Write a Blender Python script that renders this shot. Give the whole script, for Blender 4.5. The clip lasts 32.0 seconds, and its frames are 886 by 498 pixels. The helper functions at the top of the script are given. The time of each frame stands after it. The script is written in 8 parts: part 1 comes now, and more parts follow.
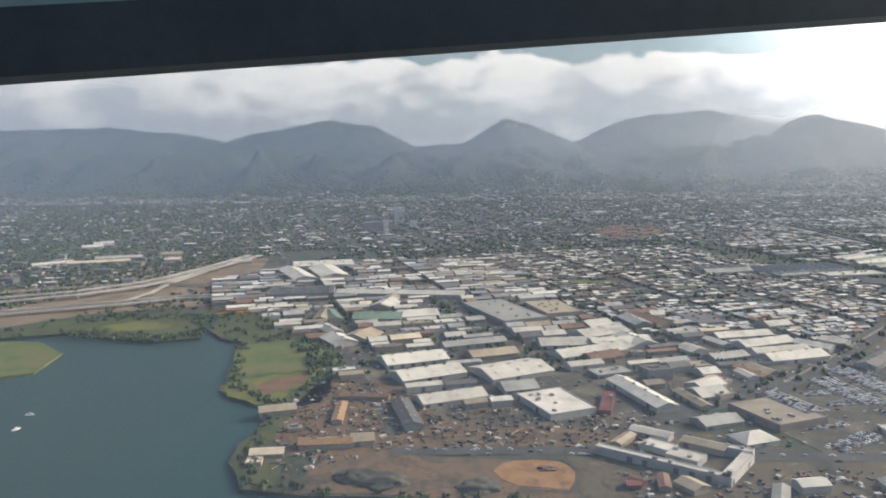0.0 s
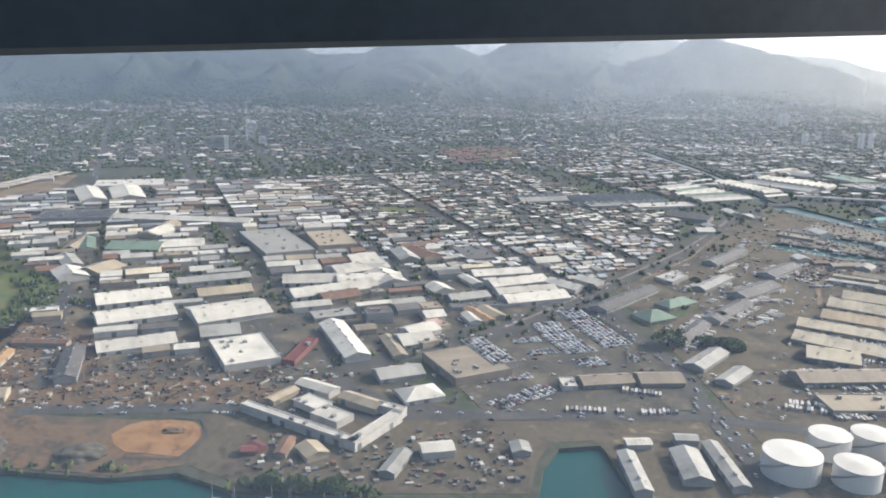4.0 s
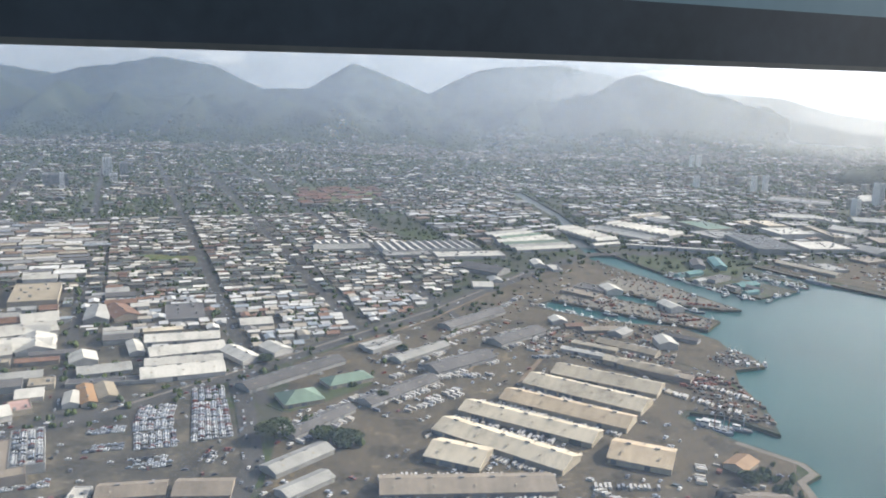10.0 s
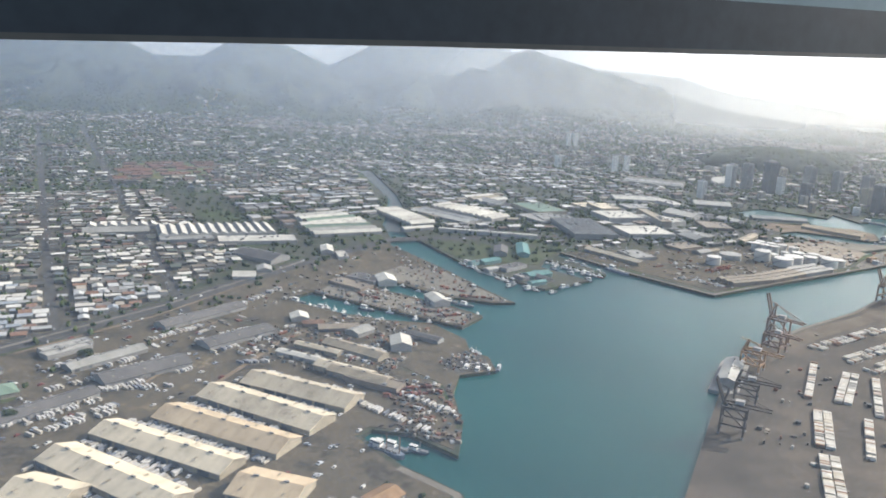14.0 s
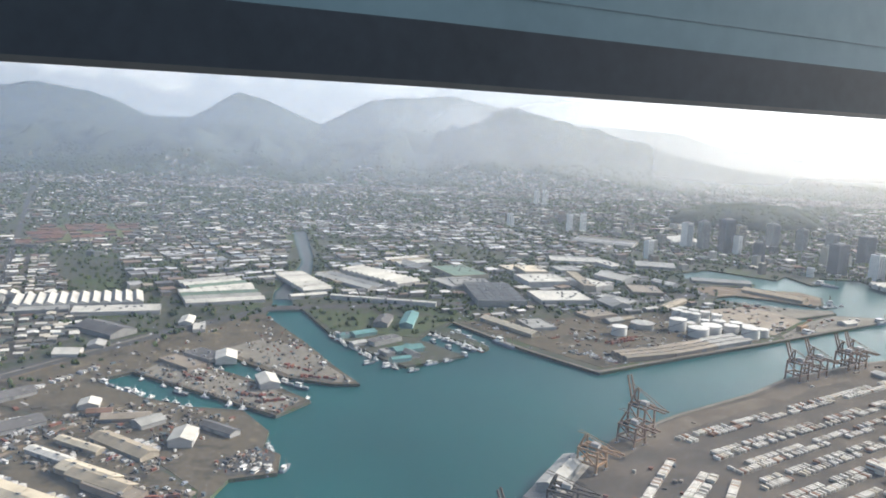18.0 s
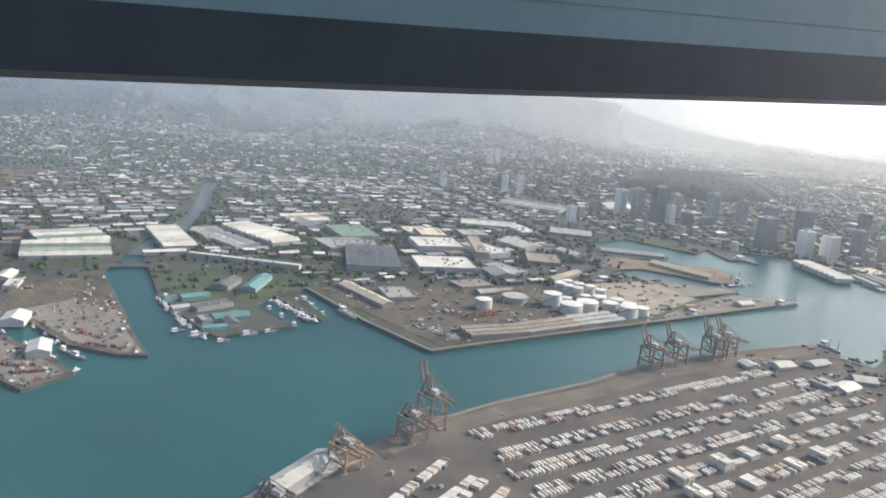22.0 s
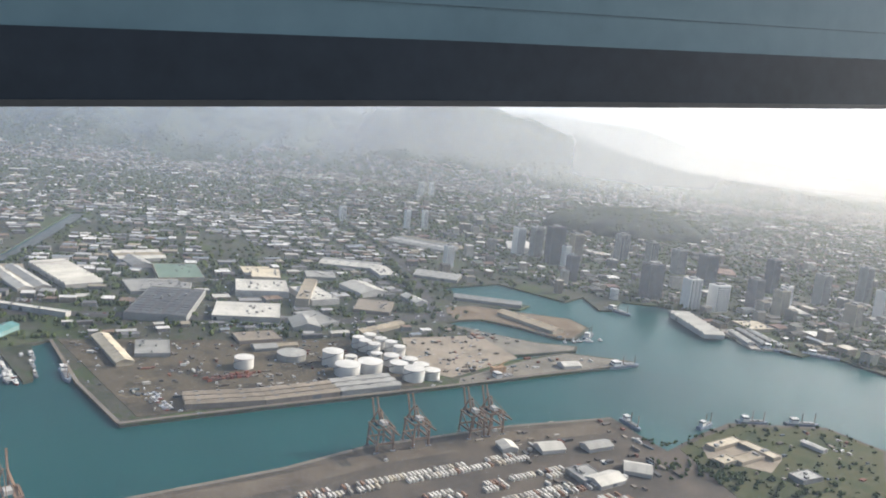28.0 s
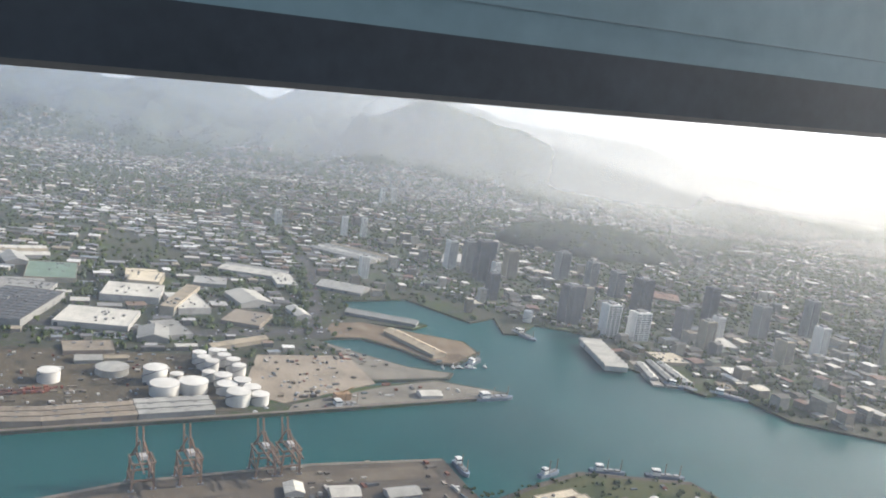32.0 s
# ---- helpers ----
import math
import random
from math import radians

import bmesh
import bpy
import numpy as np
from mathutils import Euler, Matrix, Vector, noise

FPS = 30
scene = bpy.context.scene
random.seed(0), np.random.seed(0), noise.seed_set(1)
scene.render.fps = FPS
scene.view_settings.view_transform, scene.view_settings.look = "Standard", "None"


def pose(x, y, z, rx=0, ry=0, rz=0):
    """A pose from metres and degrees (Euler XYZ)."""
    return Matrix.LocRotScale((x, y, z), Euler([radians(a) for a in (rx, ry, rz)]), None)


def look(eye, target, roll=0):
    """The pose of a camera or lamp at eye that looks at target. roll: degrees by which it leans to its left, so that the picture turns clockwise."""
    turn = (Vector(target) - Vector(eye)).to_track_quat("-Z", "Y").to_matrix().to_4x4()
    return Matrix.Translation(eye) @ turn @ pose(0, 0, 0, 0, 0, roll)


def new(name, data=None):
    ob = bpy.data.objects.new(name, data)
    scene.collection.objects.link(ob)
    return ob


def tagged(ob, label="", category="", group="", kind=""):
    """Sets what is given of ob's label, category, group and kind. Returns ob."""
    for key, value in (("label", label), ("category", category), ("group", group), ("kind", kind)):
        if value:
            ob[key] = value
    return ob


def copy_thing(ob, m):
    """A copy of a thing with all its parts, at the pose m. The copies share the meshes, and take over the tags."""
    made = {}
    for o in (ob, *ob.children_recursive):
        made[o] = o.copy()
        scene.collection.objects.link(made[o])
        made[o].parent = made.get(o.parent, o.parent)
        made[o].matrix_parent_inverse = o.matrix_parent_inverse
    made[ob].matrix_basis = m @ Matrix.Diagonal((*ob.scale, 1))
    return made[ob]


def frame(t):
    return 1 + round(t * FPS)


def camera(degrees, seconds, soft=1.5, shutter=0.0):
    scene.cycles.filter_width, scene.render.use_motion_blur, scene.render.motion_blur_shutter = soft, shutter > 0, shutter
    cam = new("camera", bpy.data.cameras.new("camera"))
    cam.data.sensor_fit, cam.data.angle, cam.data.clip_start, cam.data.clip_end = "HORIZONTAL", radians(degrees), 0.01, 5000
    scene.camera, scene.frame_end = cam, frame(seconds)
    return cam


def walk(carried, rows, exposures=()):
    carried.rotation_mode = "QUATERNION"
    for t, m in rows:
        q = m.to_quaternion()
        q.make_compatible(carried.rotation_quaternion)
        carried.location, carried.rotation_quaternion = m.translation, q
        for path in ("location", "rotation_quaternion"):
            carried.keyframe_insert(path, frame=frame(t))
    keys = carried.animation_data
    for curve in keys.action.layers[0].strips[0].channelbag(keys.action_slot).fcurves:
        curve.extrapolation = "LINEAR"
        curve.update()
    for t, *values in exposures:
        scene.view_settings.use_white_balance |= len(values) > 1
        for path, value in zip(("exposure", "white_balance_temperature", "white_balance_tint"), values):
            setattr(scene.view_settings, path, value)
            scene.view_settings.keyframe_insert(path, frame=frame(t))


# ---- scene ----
cam = camera(58.05, 32.0, soft=1.8)
ROWS = [
    (0.0, pose(0.01, 0.30, 162.97, 82.323, 0.655, 0.089)),
    (0.5, pose(17.19, 4.23, 164.49, 84.303, 0.375, -0.648)),
    (1.0, pose(34.39, 8.18, 165.98, 82.240, -0.038, -1.561)),
    (1.5, pose(51.63, 12.20, 167.44, 81.034, 0.499, -3.421)),
    (2.0, pose(68.94, 16.31, 168.84, 76.620, -0.437, -4.245)),
    (2.5, pose(86.34, 20.55, 170.15, 71.345, 0.501, -4.720)),
    (3.0, pose(103.85, 24.94, 171.37, 69.912, -1.125, -4.057)),
    (3.5, pose(121.50, 29.52, 172.47, 72.166, -0.888, -4.338)),
    (4.0, pose(139.31, 34.31, 173.43, 76.016, -1.305, -4.819)),
    (4.5, pose(157.28, 39.34, 174.23, 77.328, -1.112, -5.249)),
    (6.5, pose(230.40, 60.89, 176.25, 79.021, -3.080, -8.360)),
    (7.0, pose(248.85, 66.37, 176.55, 77.261, -4.189, -8.570)),
    (7.5, pose(267.30, 71.78, 176.80, 76.487, -4.404, -8.583)),
    (8.0, pose(285.73, 77.07, 177.03, 76.300, -3.750, -8.244)),
    (8.5, pose(304.12, 82.21, 177.25, 76.287, -3.644, -7.876)),
    (9.0, pose(322.46, 87.21, 177.48, 76.677, -3.868, -6.920)),
    (9.5, pose(340.76, 92.12, 177.72, 77.254, -3.749, -6.242)),
    (10.0, pose(359.01, 96.99, 178.00, 78.536, -1.919, -5.638)),
    (10.5, pose(377.22, 101.86, 178.32, 78.148, -2.382, -5.567)),
    (11.0, pose(395.38, 106.77, 178.70, 77.633, -1.960, -7.951)),
    (11.5, pose(413.50, 111.76, 179.15, 76.829, -0.629, -8.931)),
    (12.0, pose(431.57, 116.89, 179.67, 76.085, -0.724, -9.611)),
    (12.5, pose(449.61, 122.18, 180.28, 73.752, -3.731, -10.299)),
    (13.0, pose(467.59, 127.61, 180.96, 73.472, -3.181, -11.492)),
    (13.5, pose(485.51, 133.16, 181.67, 75.585, -4.149, -11.403)),
    (14.0, pose(503.35, 138.79, 182.39, 76.888, -3.278, -10.550)),
    (14.5, pose(521.11, 144.47, 183.09, 78.027, -3.430, -9.535)),
    (16.5, pose(591.07, 167.13, 185.10, 77.449, -4.393, -8.714)),
    (17.0, pose(608.25, 172.66, 185.33, 77.881, -3.656, -8.858)),
    (17.5, pose(625.30, 178.13, 185.48, 79.922, -2.691, -8.993)),
    (18.0, pose(642.23, 183.55, 185.57, 80.881, -2.733, -9.286)),
    (18.5, pose(659.04, 188.90, 185.65, 80.535, -3.366, -9.884)),
    (19.0, pose(675.73, 194.21, 185.73, 79.728, -4.289, -10.163)),
    (19.5, pose(692.29, 199.46, 185.84, 79.507, -3.028, -10.593)),
    (20.0, pose(708.74, 204.67, 186.02, 79.242, -1.649, -9.691)),
    (20.5, pose(725.08, 209.83, 186.28, 78.783, -3.808, -8.296)),
    (21.0, pose(741.34, 214.95, 186.65, 78.122, -4.499, -8.193)),
    (21.5, pose(757.54, 220.00, 187.12, 77.579, -4.879, -8.103)),
    (22.0, pose(773.72, 224.98, 187.72, 77.747, -4.875, -8.923)),
    (22.5, pose(789.92, 229.89, 188.45, 77.572, -4.542, -9.052)),
    (23.0, pose(806.16, 234.72, 189.32, 76.589, -4.489, -9.301)),
    (23.5, pose(822.47, 239.46, 190.35, 76.647, -4.415, -9.978)),
    (24.0, pose(838.89, 244.11, 191.54, 78.043, -3.709, -10.740)),
    (24.5, pose(855.45, 248.65, 192.89, 78.668, -4.073, -10.386)),
    (25.0, pose(872.10, 253.13, 194.38, 78.679, -4.202, -10.453)),
    (25.5, pose(888.83, 257.58, 195.98, 78.871, -3.192, -9.774)),
    (27.5, pose(955.71, 275.79, 202.57, 79.687, -4.717, -7.741)),
    (28.0, pose(972.25, 280.63, 204.09, 79.713, -5.627, -7.702)),
    (28.5, pose(988.66, 285.66, 205.49, 79.639, -6.065, -7.675)),
    (29.0, pose(1004.94, 290.84, 206.77, 79.504, -6.581, -7.268)),
    (29.5, pose(1021.11, 296.17, 207.96, 79.534, -6.801, -6.662)),
    (30.0, pose(1037.19, 301.62, 209.07, 80.435, -7.521, -6.243)),
    (30.5, pose(1053.20, 307.16, 210.12, 80.794, -7.457, -6.012)),
    (31.0, pose(1069.15, 312.77, 211.12, 80.813, -8.865, -5.662)),
    (31.5, pose(1085.07, 318.43, 212.08, 80.111, -8.481, -5.571)),
    (32.0, pose(1100.98, 324.11, 213.03, 80.097, -8.048, -6.021)),
]
walk(cam, ROWS, exposures=[(0, 0.05, 6800, 10), (1, 0.0, 7050, 10), (2, -0.02, 7300, 10), (3, 0.14, 7200, 10), (4, 0.36, 6450, 10), (8, 0.37, 6350, 9), (13, 0.35, 6450, 9), (16, 0.4, 6350, 9), (22, 0.37, 6400, 10), (32, 0.29, 6450, 10)])

# ---- world, sun ----
SUN_AZ, SUN_EL = 72.0, 29.0


def sky_world():
    w = bpy.data.worlds.new("sky")
    scene.world = w
    w.use_nodes = True
    nt = w.node_tree
    n, ln = nt.nodes, nt.links
    n.clear()
    sky = n.new("ShaderNodeTexSky")
    sky.sky_type, sky.sun_disc = "NISHITA", False
    sky.sun_elevation, sky.sun_rotation = radians(SUN_EL), radians(SUN_AZ)
    sky.dust_density, sky.ozone_density = 0.8, 1.5
    geo = n.new("ShaderNodeTexCoord")
    sep = n.new("ShaderNodeSeparateXYZ")
    ln.new(geo.outputs["Generated"], sep.inputs[0])
    stretch = n.new("ShaderNodeMapping")
    stretch.inputs["Scale"].default_value = (1, 1, 1.7)
    ln.new(geo.outputs["Generated"], stretch.inputs[0])
    big = n.new("ShaderNodeTexNoise")
    big.inputs["Scale"].default_value, big.inputs["Detail"].default_value, big.inputs["Roughness"].default_value = 10, 10, 0.55
    ln.new(stretch.outputs[0], big.inputs[0])
    # a bank of cumulus low over the hills, thinning into open sky overhead
    lift = n.new("ShaderNodeMath")
    lift.operation = "MULTIPLY_ADD"
    lift.inputs[1].default_value, lift.inputs[2].default_value = 0.085, 0.056
    ln.new(big.outputs["Fac"], lift.inputs[0])
    less = n.new("ShaderNodeMath")
    less.operation = "SUBTRACT"
    ln.new(lift.outputs[0], less.inputs[0])
    ln.new(sep.outputs["Z"], less.inputs[1])
    cover = n.new("ShaderNodeMapRange")
    cover.interpolation_type = "SMOOTHSTEP"
    cover.inputs["From Min"].default_value, cover.inputs["From Max"].default_value = -0.002, 0.005
    ln.new(less.outputs[0], cover.inputs["Value"])
    # bright overcast on the sun's side
    dot = n.new("ShaderNodeVectorMath")
    dot.operation = "DOT_PRODUCT"
    nrm = n.new("ShaderNodeVectorMath")
    nrm.operation = "NORMALIZE"
    ln.new(geo.outputs["Generated"], nrm.inputs[0])
    ln.new(nrm.outputs[0], dot.inputs[0])
    a, e = radians(SUN_AZ), radians(SUN_EL)
    dot.inputs[1].default_value = (math.sin(a) * math.cos(e), math.cos(a) * math.cos(e), math.sin(e))
    vr = n.new("ShaderNodeMapRange")
    vr.interpolation_type = "SMOOTHSTEP"
    vr.inputs["From Min"].default_value, vr.inputs["From Max"].default_value, vr.inputs["To Max"].default_value = 0.56, 0.85, 0.9
    ln.new(dot.outputs["Value"], vr.inputs["Value"])
    mx = n.new("ShaderNodeMath")
    mx.operation = "MAXIMUM"
    ln.new(cover.outputs[0], mx.inputs[0])
    ln.new(vr.outputs[0], mx.inputs[1])
    # heaped clouds: sunlit towards their tops, grey at the base
    puff = n.new("ShaderNodeTexNoise")
    puff.inputs["Scale"].default_value, puff.inputs["Detail"].default_value, puff.inputs["Roughness"].default_value = 15, 9, 0.58
    ln.new(stretch.outputs[0], puff.inputs[0])
    rise = n.new("ShaderNodeMapRange")
    rise.inputs["From Min"].default_value, rise.inputs["From Max"].default_value = 0.02, 0.10
    rise.inputs["To Min"].default_value, rise.inputs["To Max"].default_value = -0.16, 0.16
    ln.new(sep.outputs["Z"], rise.inputs["Value"])
    heap = n.new("ShaderNodeMath")
    heap.operation = "ADD"
    ln.new(puff.outputs["Fac"], heap.inputs[0])
    ln.new(rise.outputs[0], heap.inputs[1])
    tone = n.new("ShaderNodeValToRGB")
    tone.color_ramp.elements[0].position, tone.color_ramp.elements[0].color = 0.38, (7.2, 7.6, 8.0, 1)
    tone.color_ramp.elements[1].position, tone.color_ramp.elements[1].color = 0.58, (13.0, 12.8, 12.4, 1)
    ln.new(heap.outputs[0], tone.inputs[0])
    mix = n.new("ShaderNodeMix")
    mix.data_type = "RGBA"
    ln.new(mx.outputs[0], mix.inputs["Factor"])
    ln.new(sky.outputs[0], mix.inputs["A"])
    ln.new(tone.outputs[0], mix.inputs["B"])
    # the hazy air is brighter round the sun, most of all low down
    glow = n.new("ShaderNodeMapRange")
    glow.interpolation_type = "SMOOTHSTEP"
    glow.inputs["From Min"].default_value, glow.inputs["From Max"].default_value = 0.50, 0.9
    glow.inputs["To Min"].default_value, glow.inputs["To Max"].default_value = 0.0, 7.0
    ln.new(dot.outputs["Value"], glow.inputs["Value"])
    low = n.new("ShaderNodeMapRange")
    low.interpolation_type = "SMOOTHSTEP"
    low.inputs["From Min"].default_value, low.inputs["From Max"].default_value = 0.32, 0.10
    low.inputs["To Min"].default_value, low.inputs["To Max"].default_value = 0.06, 1.0
    ln.new(sep.outputs["Z"], low.inputs["Value"])
    gain = n.new("ShaderNodeMath")
    gain.operation = "MULTIPLY"
    ln.new(glow.outputs[0], gain.inputs[0])
    ln.new(low.outputs[0], gain.inputs[1])
    whole = n.new("ShaderNodeMath")
    whole.operation = "ADD"
    whole.inputs[1].default_value = 1.0
    ln.new(gain.outputs[0], whole.inputs[0])
    lit = n.new("ShaderNodeVectorMath")
    lit.operation = "SCALE"
    ln.new(mix.outputs["Result"], lit.inputs[0])
    ln.new(whole.outputs[0], lit.inputs["Scale"])
    bg = n.new("ShaderNodeBackground")
    bg.inputs["Strength"].default_value = 0.09
    ln.new(lit.outputs[0], bg.inputs[0])
    out = n.new("ShaderNodeOutputWorld")
    ln.new(bg.outputs[0], out.inputs[0])


sky_world()
sun = new("sun", bpy.data.lights.new("sun", "SUN"))
sun.data.energy, sun.data.angle, sun.data.color = 4.8, radians(0.6), (1.0, 0.885, 0.735)
az, el = radians(SUN_AZ), radians(SUN_EL)
sun.matrix_world = look((math.sin(az) * math.cos(el) * 900, math.cos(az) * math.cos(el) * 900, math.sin(el) * 900), (0, 0, 0))


# ---- materials ----
def material(name, ramp, scale=0.2, fine=2.0, rough=0.8, metal=0.0, bump=0.0, vary="", spread=0.0, spec=0.3):
    """Two noises, a broad and a fine one, run through a ramp of colours; vary: a shade of its own for each object or island."""
    m = bpy.data.materials.new(name)
    m.use_nodes = True
    nt = m.node_tree
    n, ln = nt.nodes, nt.links
    bs = n["Principled BSDF"]
    bs.inputs["Roughness"].default_value, bs.inputs["Metallic"].default_value = rough, metal
    bs.inputs["Specular IOR Level"].default_value = spec
    pos = n.new("ShaderNodeNewGeometry")
    a = n.new("ShaderNodeTexNoise")
    a.inputs["Scale"].default_value, a.inputs["Detail"].default_value = scale, 5
    b = n.new("ShaderNodeTexNoise")
    b.inputs["Scale"].default_value, b.inputs["Detail"].default_value = fine, 4
    ln.new(pos.outputs["Position"], a.inputs[0])
    ln.new(pos.outputs["Position"], b.inputs[0])
    mx = n.new("ShaderNodeMath")
    mx.operation = "MULTIPLY_ADD"
    mx.inputs[1].default_value = 0.35
    ln.new(b.outputs["Fac"], mx.inputs[0])
    sc = n.new("ShaderNodeMath")
    sc.operation = "MULTIPLY"
    sc.inputs[1].default_value = 0.65
    ln.new(a.outputs["Fac"], sc.inputs[0])
    ln.new(sc.outputs[0], mx.inputs[2])
    cr = n.new("ShaderNodeValToRGB")
    while len(cr.color_ramp.elements) < len(ramp):
        cr.color_ramp.elements.new(0.5)
    for e, (p, c) in zip(cr.color_ramp.elements, ramp):
        e.position, e.color = p, (*c, 1)
    ln.new(mx.outputs[0], cr.inputs[0])
    col = cr.outputs[0]
    if vary:
        if vary == "object":
            r = n.new("ShaderNodeObjectInfo").outputs["Random"]
        else:
            r = pos.outputs["Random Per Island"]
        mr = n.new("ShaderNodeMapRange")
        mr.inputs["To Min"].default_value, mr.inputs["To Max"].default_value = 1 - spread, 1 + spread
        ln.new(r, mr.inputs["Value"])
        hs = n.new("ShaderNodeHueSaturation")
        ln.new(mr.outputs[0], hs.inputs["Value"])
        ln.new(col, hs.inputs["Color"])
        col = hs.outputs[0]
    ln.new(col, bs.inputs["Base Color"])
    if bump:
        bp = n.new("ShaderNodeBump")
        bp.inputs["Strength"].default_value, bp.inputs["Distance"].default_value = bump, 0.4
        ln.new(b.outputs["Fac"], bp.inputs["Height"])
        ln.new(bp.outputs[0], bs.inputs["Normal"])
    return m


def metal_roof(name, c):
    """Weathered sheet roofing: streaks run down the slope, broad stains across, a shade of its own for each roof."""
    m = material(name, [(0.30, shade(c, 0.55)), (0.42, shade(c, 0.88)), (0.5, c), (0.62, shade(c, 1.12))], 0.07, 0.9, 0.6, 0.0, 0.05, "object", 0.16)
    n, ln = m.node_tree.nodes, m.node_tree.links
    at = n.new("ShaderNodeTexCoord")
    mp = n.new("ShaderNodeMapping")
    mp.inputs["Scale"].default_value = (0.45, 0.06, 0.06)
    ln.new(at.outputs["Object"], mp.inputs[0])
    st = n.new("ShaderNodeTexNoise")
    st.inputs["Scale"].default_value, st.inputs["Detail"].default_value = 1.0, 5
    ln.new(mp.outputs[0], st.inputs[0])
    mr = n.new("ShaderNodeMapRange")
    mr.inputs["From Min"].default_value, mr.inputs["From Max"].default_value = 0.32, 0.62
    mr.inputs["To Min"].default_value, mr.inputs["To Max"].default_value = 0.9, 1.06
    ln.new(st.outputs["Fac"], mr.inputs["Value"])
    bs = n["Principled BSDF"]
    was = bs.inputs["Base Color"].links[0].from_socket
    mul = n.new("ShaderNodeVectorMath")
    mul.operation = "SCALE"
    ln.new(was, mul.inputs[0])
    ln.new(mr.outputs[0], mul.inputs["Scale"])
    ln.new(mul.outputs[0], bs.inputs["Base Color"])
    return m


def palette(name, stops, rough=0.7, wear=0.25):
    """One colour out of several for each joined house, with worn patches."""
    m = bpy.data.materials.new(name)
    m.use_nodes = True
    nt = m.node_tree
    n, ln = nt.nodes, nt.links
    bs = n["Principled BSDF"]
    bs.inputs["Roughness"].default_value, bs.inputs["Specular IOR Level"].default_value = rough, 0.3
    g = n.new("ShaderNodeNewGeometry")
    cr = n.new("ShaderNodeValToRGB")
    cr.color_ramp.interpolation = "CONSTANT"
    while len(cr.color_ramp.elements) < len(stops):
        cr.color_ramp.elements.new(0.5)
    for i, (e, c) in enumerate(zip(cr.color_ramp.elements, stops)):
        e.position, e.color = i / len(stops), (*c, 1)
    ln.new(g.outputs["Random Per Island"], cr.inputs[0])
    a = n.new("ShaderNodeTexNoise")
    a.inputs["Scale"].default_value, a.inputs["Detail"].default_value = 0.35, 6
    ln.new(g.outputs["Position"], a.inputs[0])
    mr = n.new("ShaderNodeMapRange")
    mr.inputs["From Min"].default_value, mr.inputs["From Max"].default_value = 0.3, 0.7
    mr.inputs["To Min"].default_value, mr.inputs["To Max"].default_value = 1 - wear, 1 + wear * 0.4
    ln.new(a.outputs["Fac"], mr.inputs["Value"])
    hs = n.new("ShaderNodeHueSaturation")
    ln.new(mr.outputs[0], hs.inputs["Value"])
    ln.new(cr.outputs[0], hs.inputs["Color"])
    ln.new(hs.outputs[0], bs.inputs["Base Color"])
    return m


def shade(c, k):
    return tuple(min(1.0, v * k) for v in c)


ROOF = {
    "white": (0.57, 0.555, 0.505), "grey": (0.36, 0.36, 0.34), "tan": (0.36, 0.31, 0.23), "cream": (0.62, 0.55, 0.42), "sand": (0.52, 0.42, 0.29),
    "slate": (0.125, 0.12, 0.118), "brown": (0.27, 0.23, 0.18), "rust": (0.22, 0.13, 0.09), "orange": (0.34, 0.21, 0.11),
    "red": (0.17, 0.06, 0.055), "sage": (0.16, 0.23, 0.18), "teal": (0.105, 0.235, 0.235), "blue": (0.26, 0.33, 0.42), "pink": (0.50, 0.34, 0.30),
}
ROOF_MAT = {k: metal_roof("roof_" + k, c) for k, c in ROOF.items()}
WALL = {
    "white": (0.46, 0.45, 0.43), "tan": (0.34, 0.30, 0.24), "grey": (0.29, 0.29, 0.285), "cream": (0.36, 0.32, 0.25),
    "brown": (0.26, 0.22, 0.18), "dark": (0.12, 0.12, 0.13), "teal": (0.20, 0.32, 0.32), "red": (0.18, 0.07, 0.065),
}
WALL_MAT = {k: material("wall_" + k, [(0.3, shade(c, 0.7)), (0.5, c), (0.7, shade(c, 1.1))], 0.15, 1.6, 0.85, 0, 0.05, "object", 0.12) for k, c in WALL.items()}
WALL_OF = {"white": "white", "grey": "grey", "tan": "tan", "cream": "cream", "sand": "cream", "slate": "grey", "brown": "brown", "rust": "brown", "orange": "tan",
           "red": "red", "sage": "cream", "teal": "teal", "blue": "grey", "pink": "cream"}
DOOR = material("door_paint_and_bay_shade", [(0.35, (0.10, 0.11, 0.12)), (0.65, (0.2, 0.21, 0.22))], 0.5, 3, 0.6, 0, 0, "object", 0.4)
GLASS = material("window_glass", [(0.3, (0.03, 0.04, 0.05)), (0.7, (0.06, 0.08, 0.10))], 0.3, 2, 0.12, 0, 0, "", 0, 0.6)
PANEL = material("dusty_solar_panel", [(0.3, (0.07, 0.075, 0.08)), (0.7, (0.13, 0.135, 0.14))], 0.2, 2, 0.45, 0, 0, "object", 0.25)
STEEL = material("dull_steel", [(0.3, (0.22, 0.22, 0.22)), (0.7, (0.38, 0.38, 0.38))], 0.5, 3, 0.5, 0.4)
CONCRETE = material("concrete", [(0.32, (0.22, 0.21, 0.19)), (0.5, (0.36, 0.34, 0.31)), (0.68, (0.44, 0.42, 0.38))], 0.05, 0.8, 0.9, 0, 0.1)
ASPHALT = material("asphalt", [(0.36, (0.039, 0.037, 0.034)), (0.44, (0.064, 0.059, 0.050)), (0.50, (0.080, 0.074, 0.060)), (0.57, (0.120, 0.107, 0.080)), (0.66, (0.175, 0.15, 0.108))], 0.045, 0.35, 0.9, 0, 0.05)
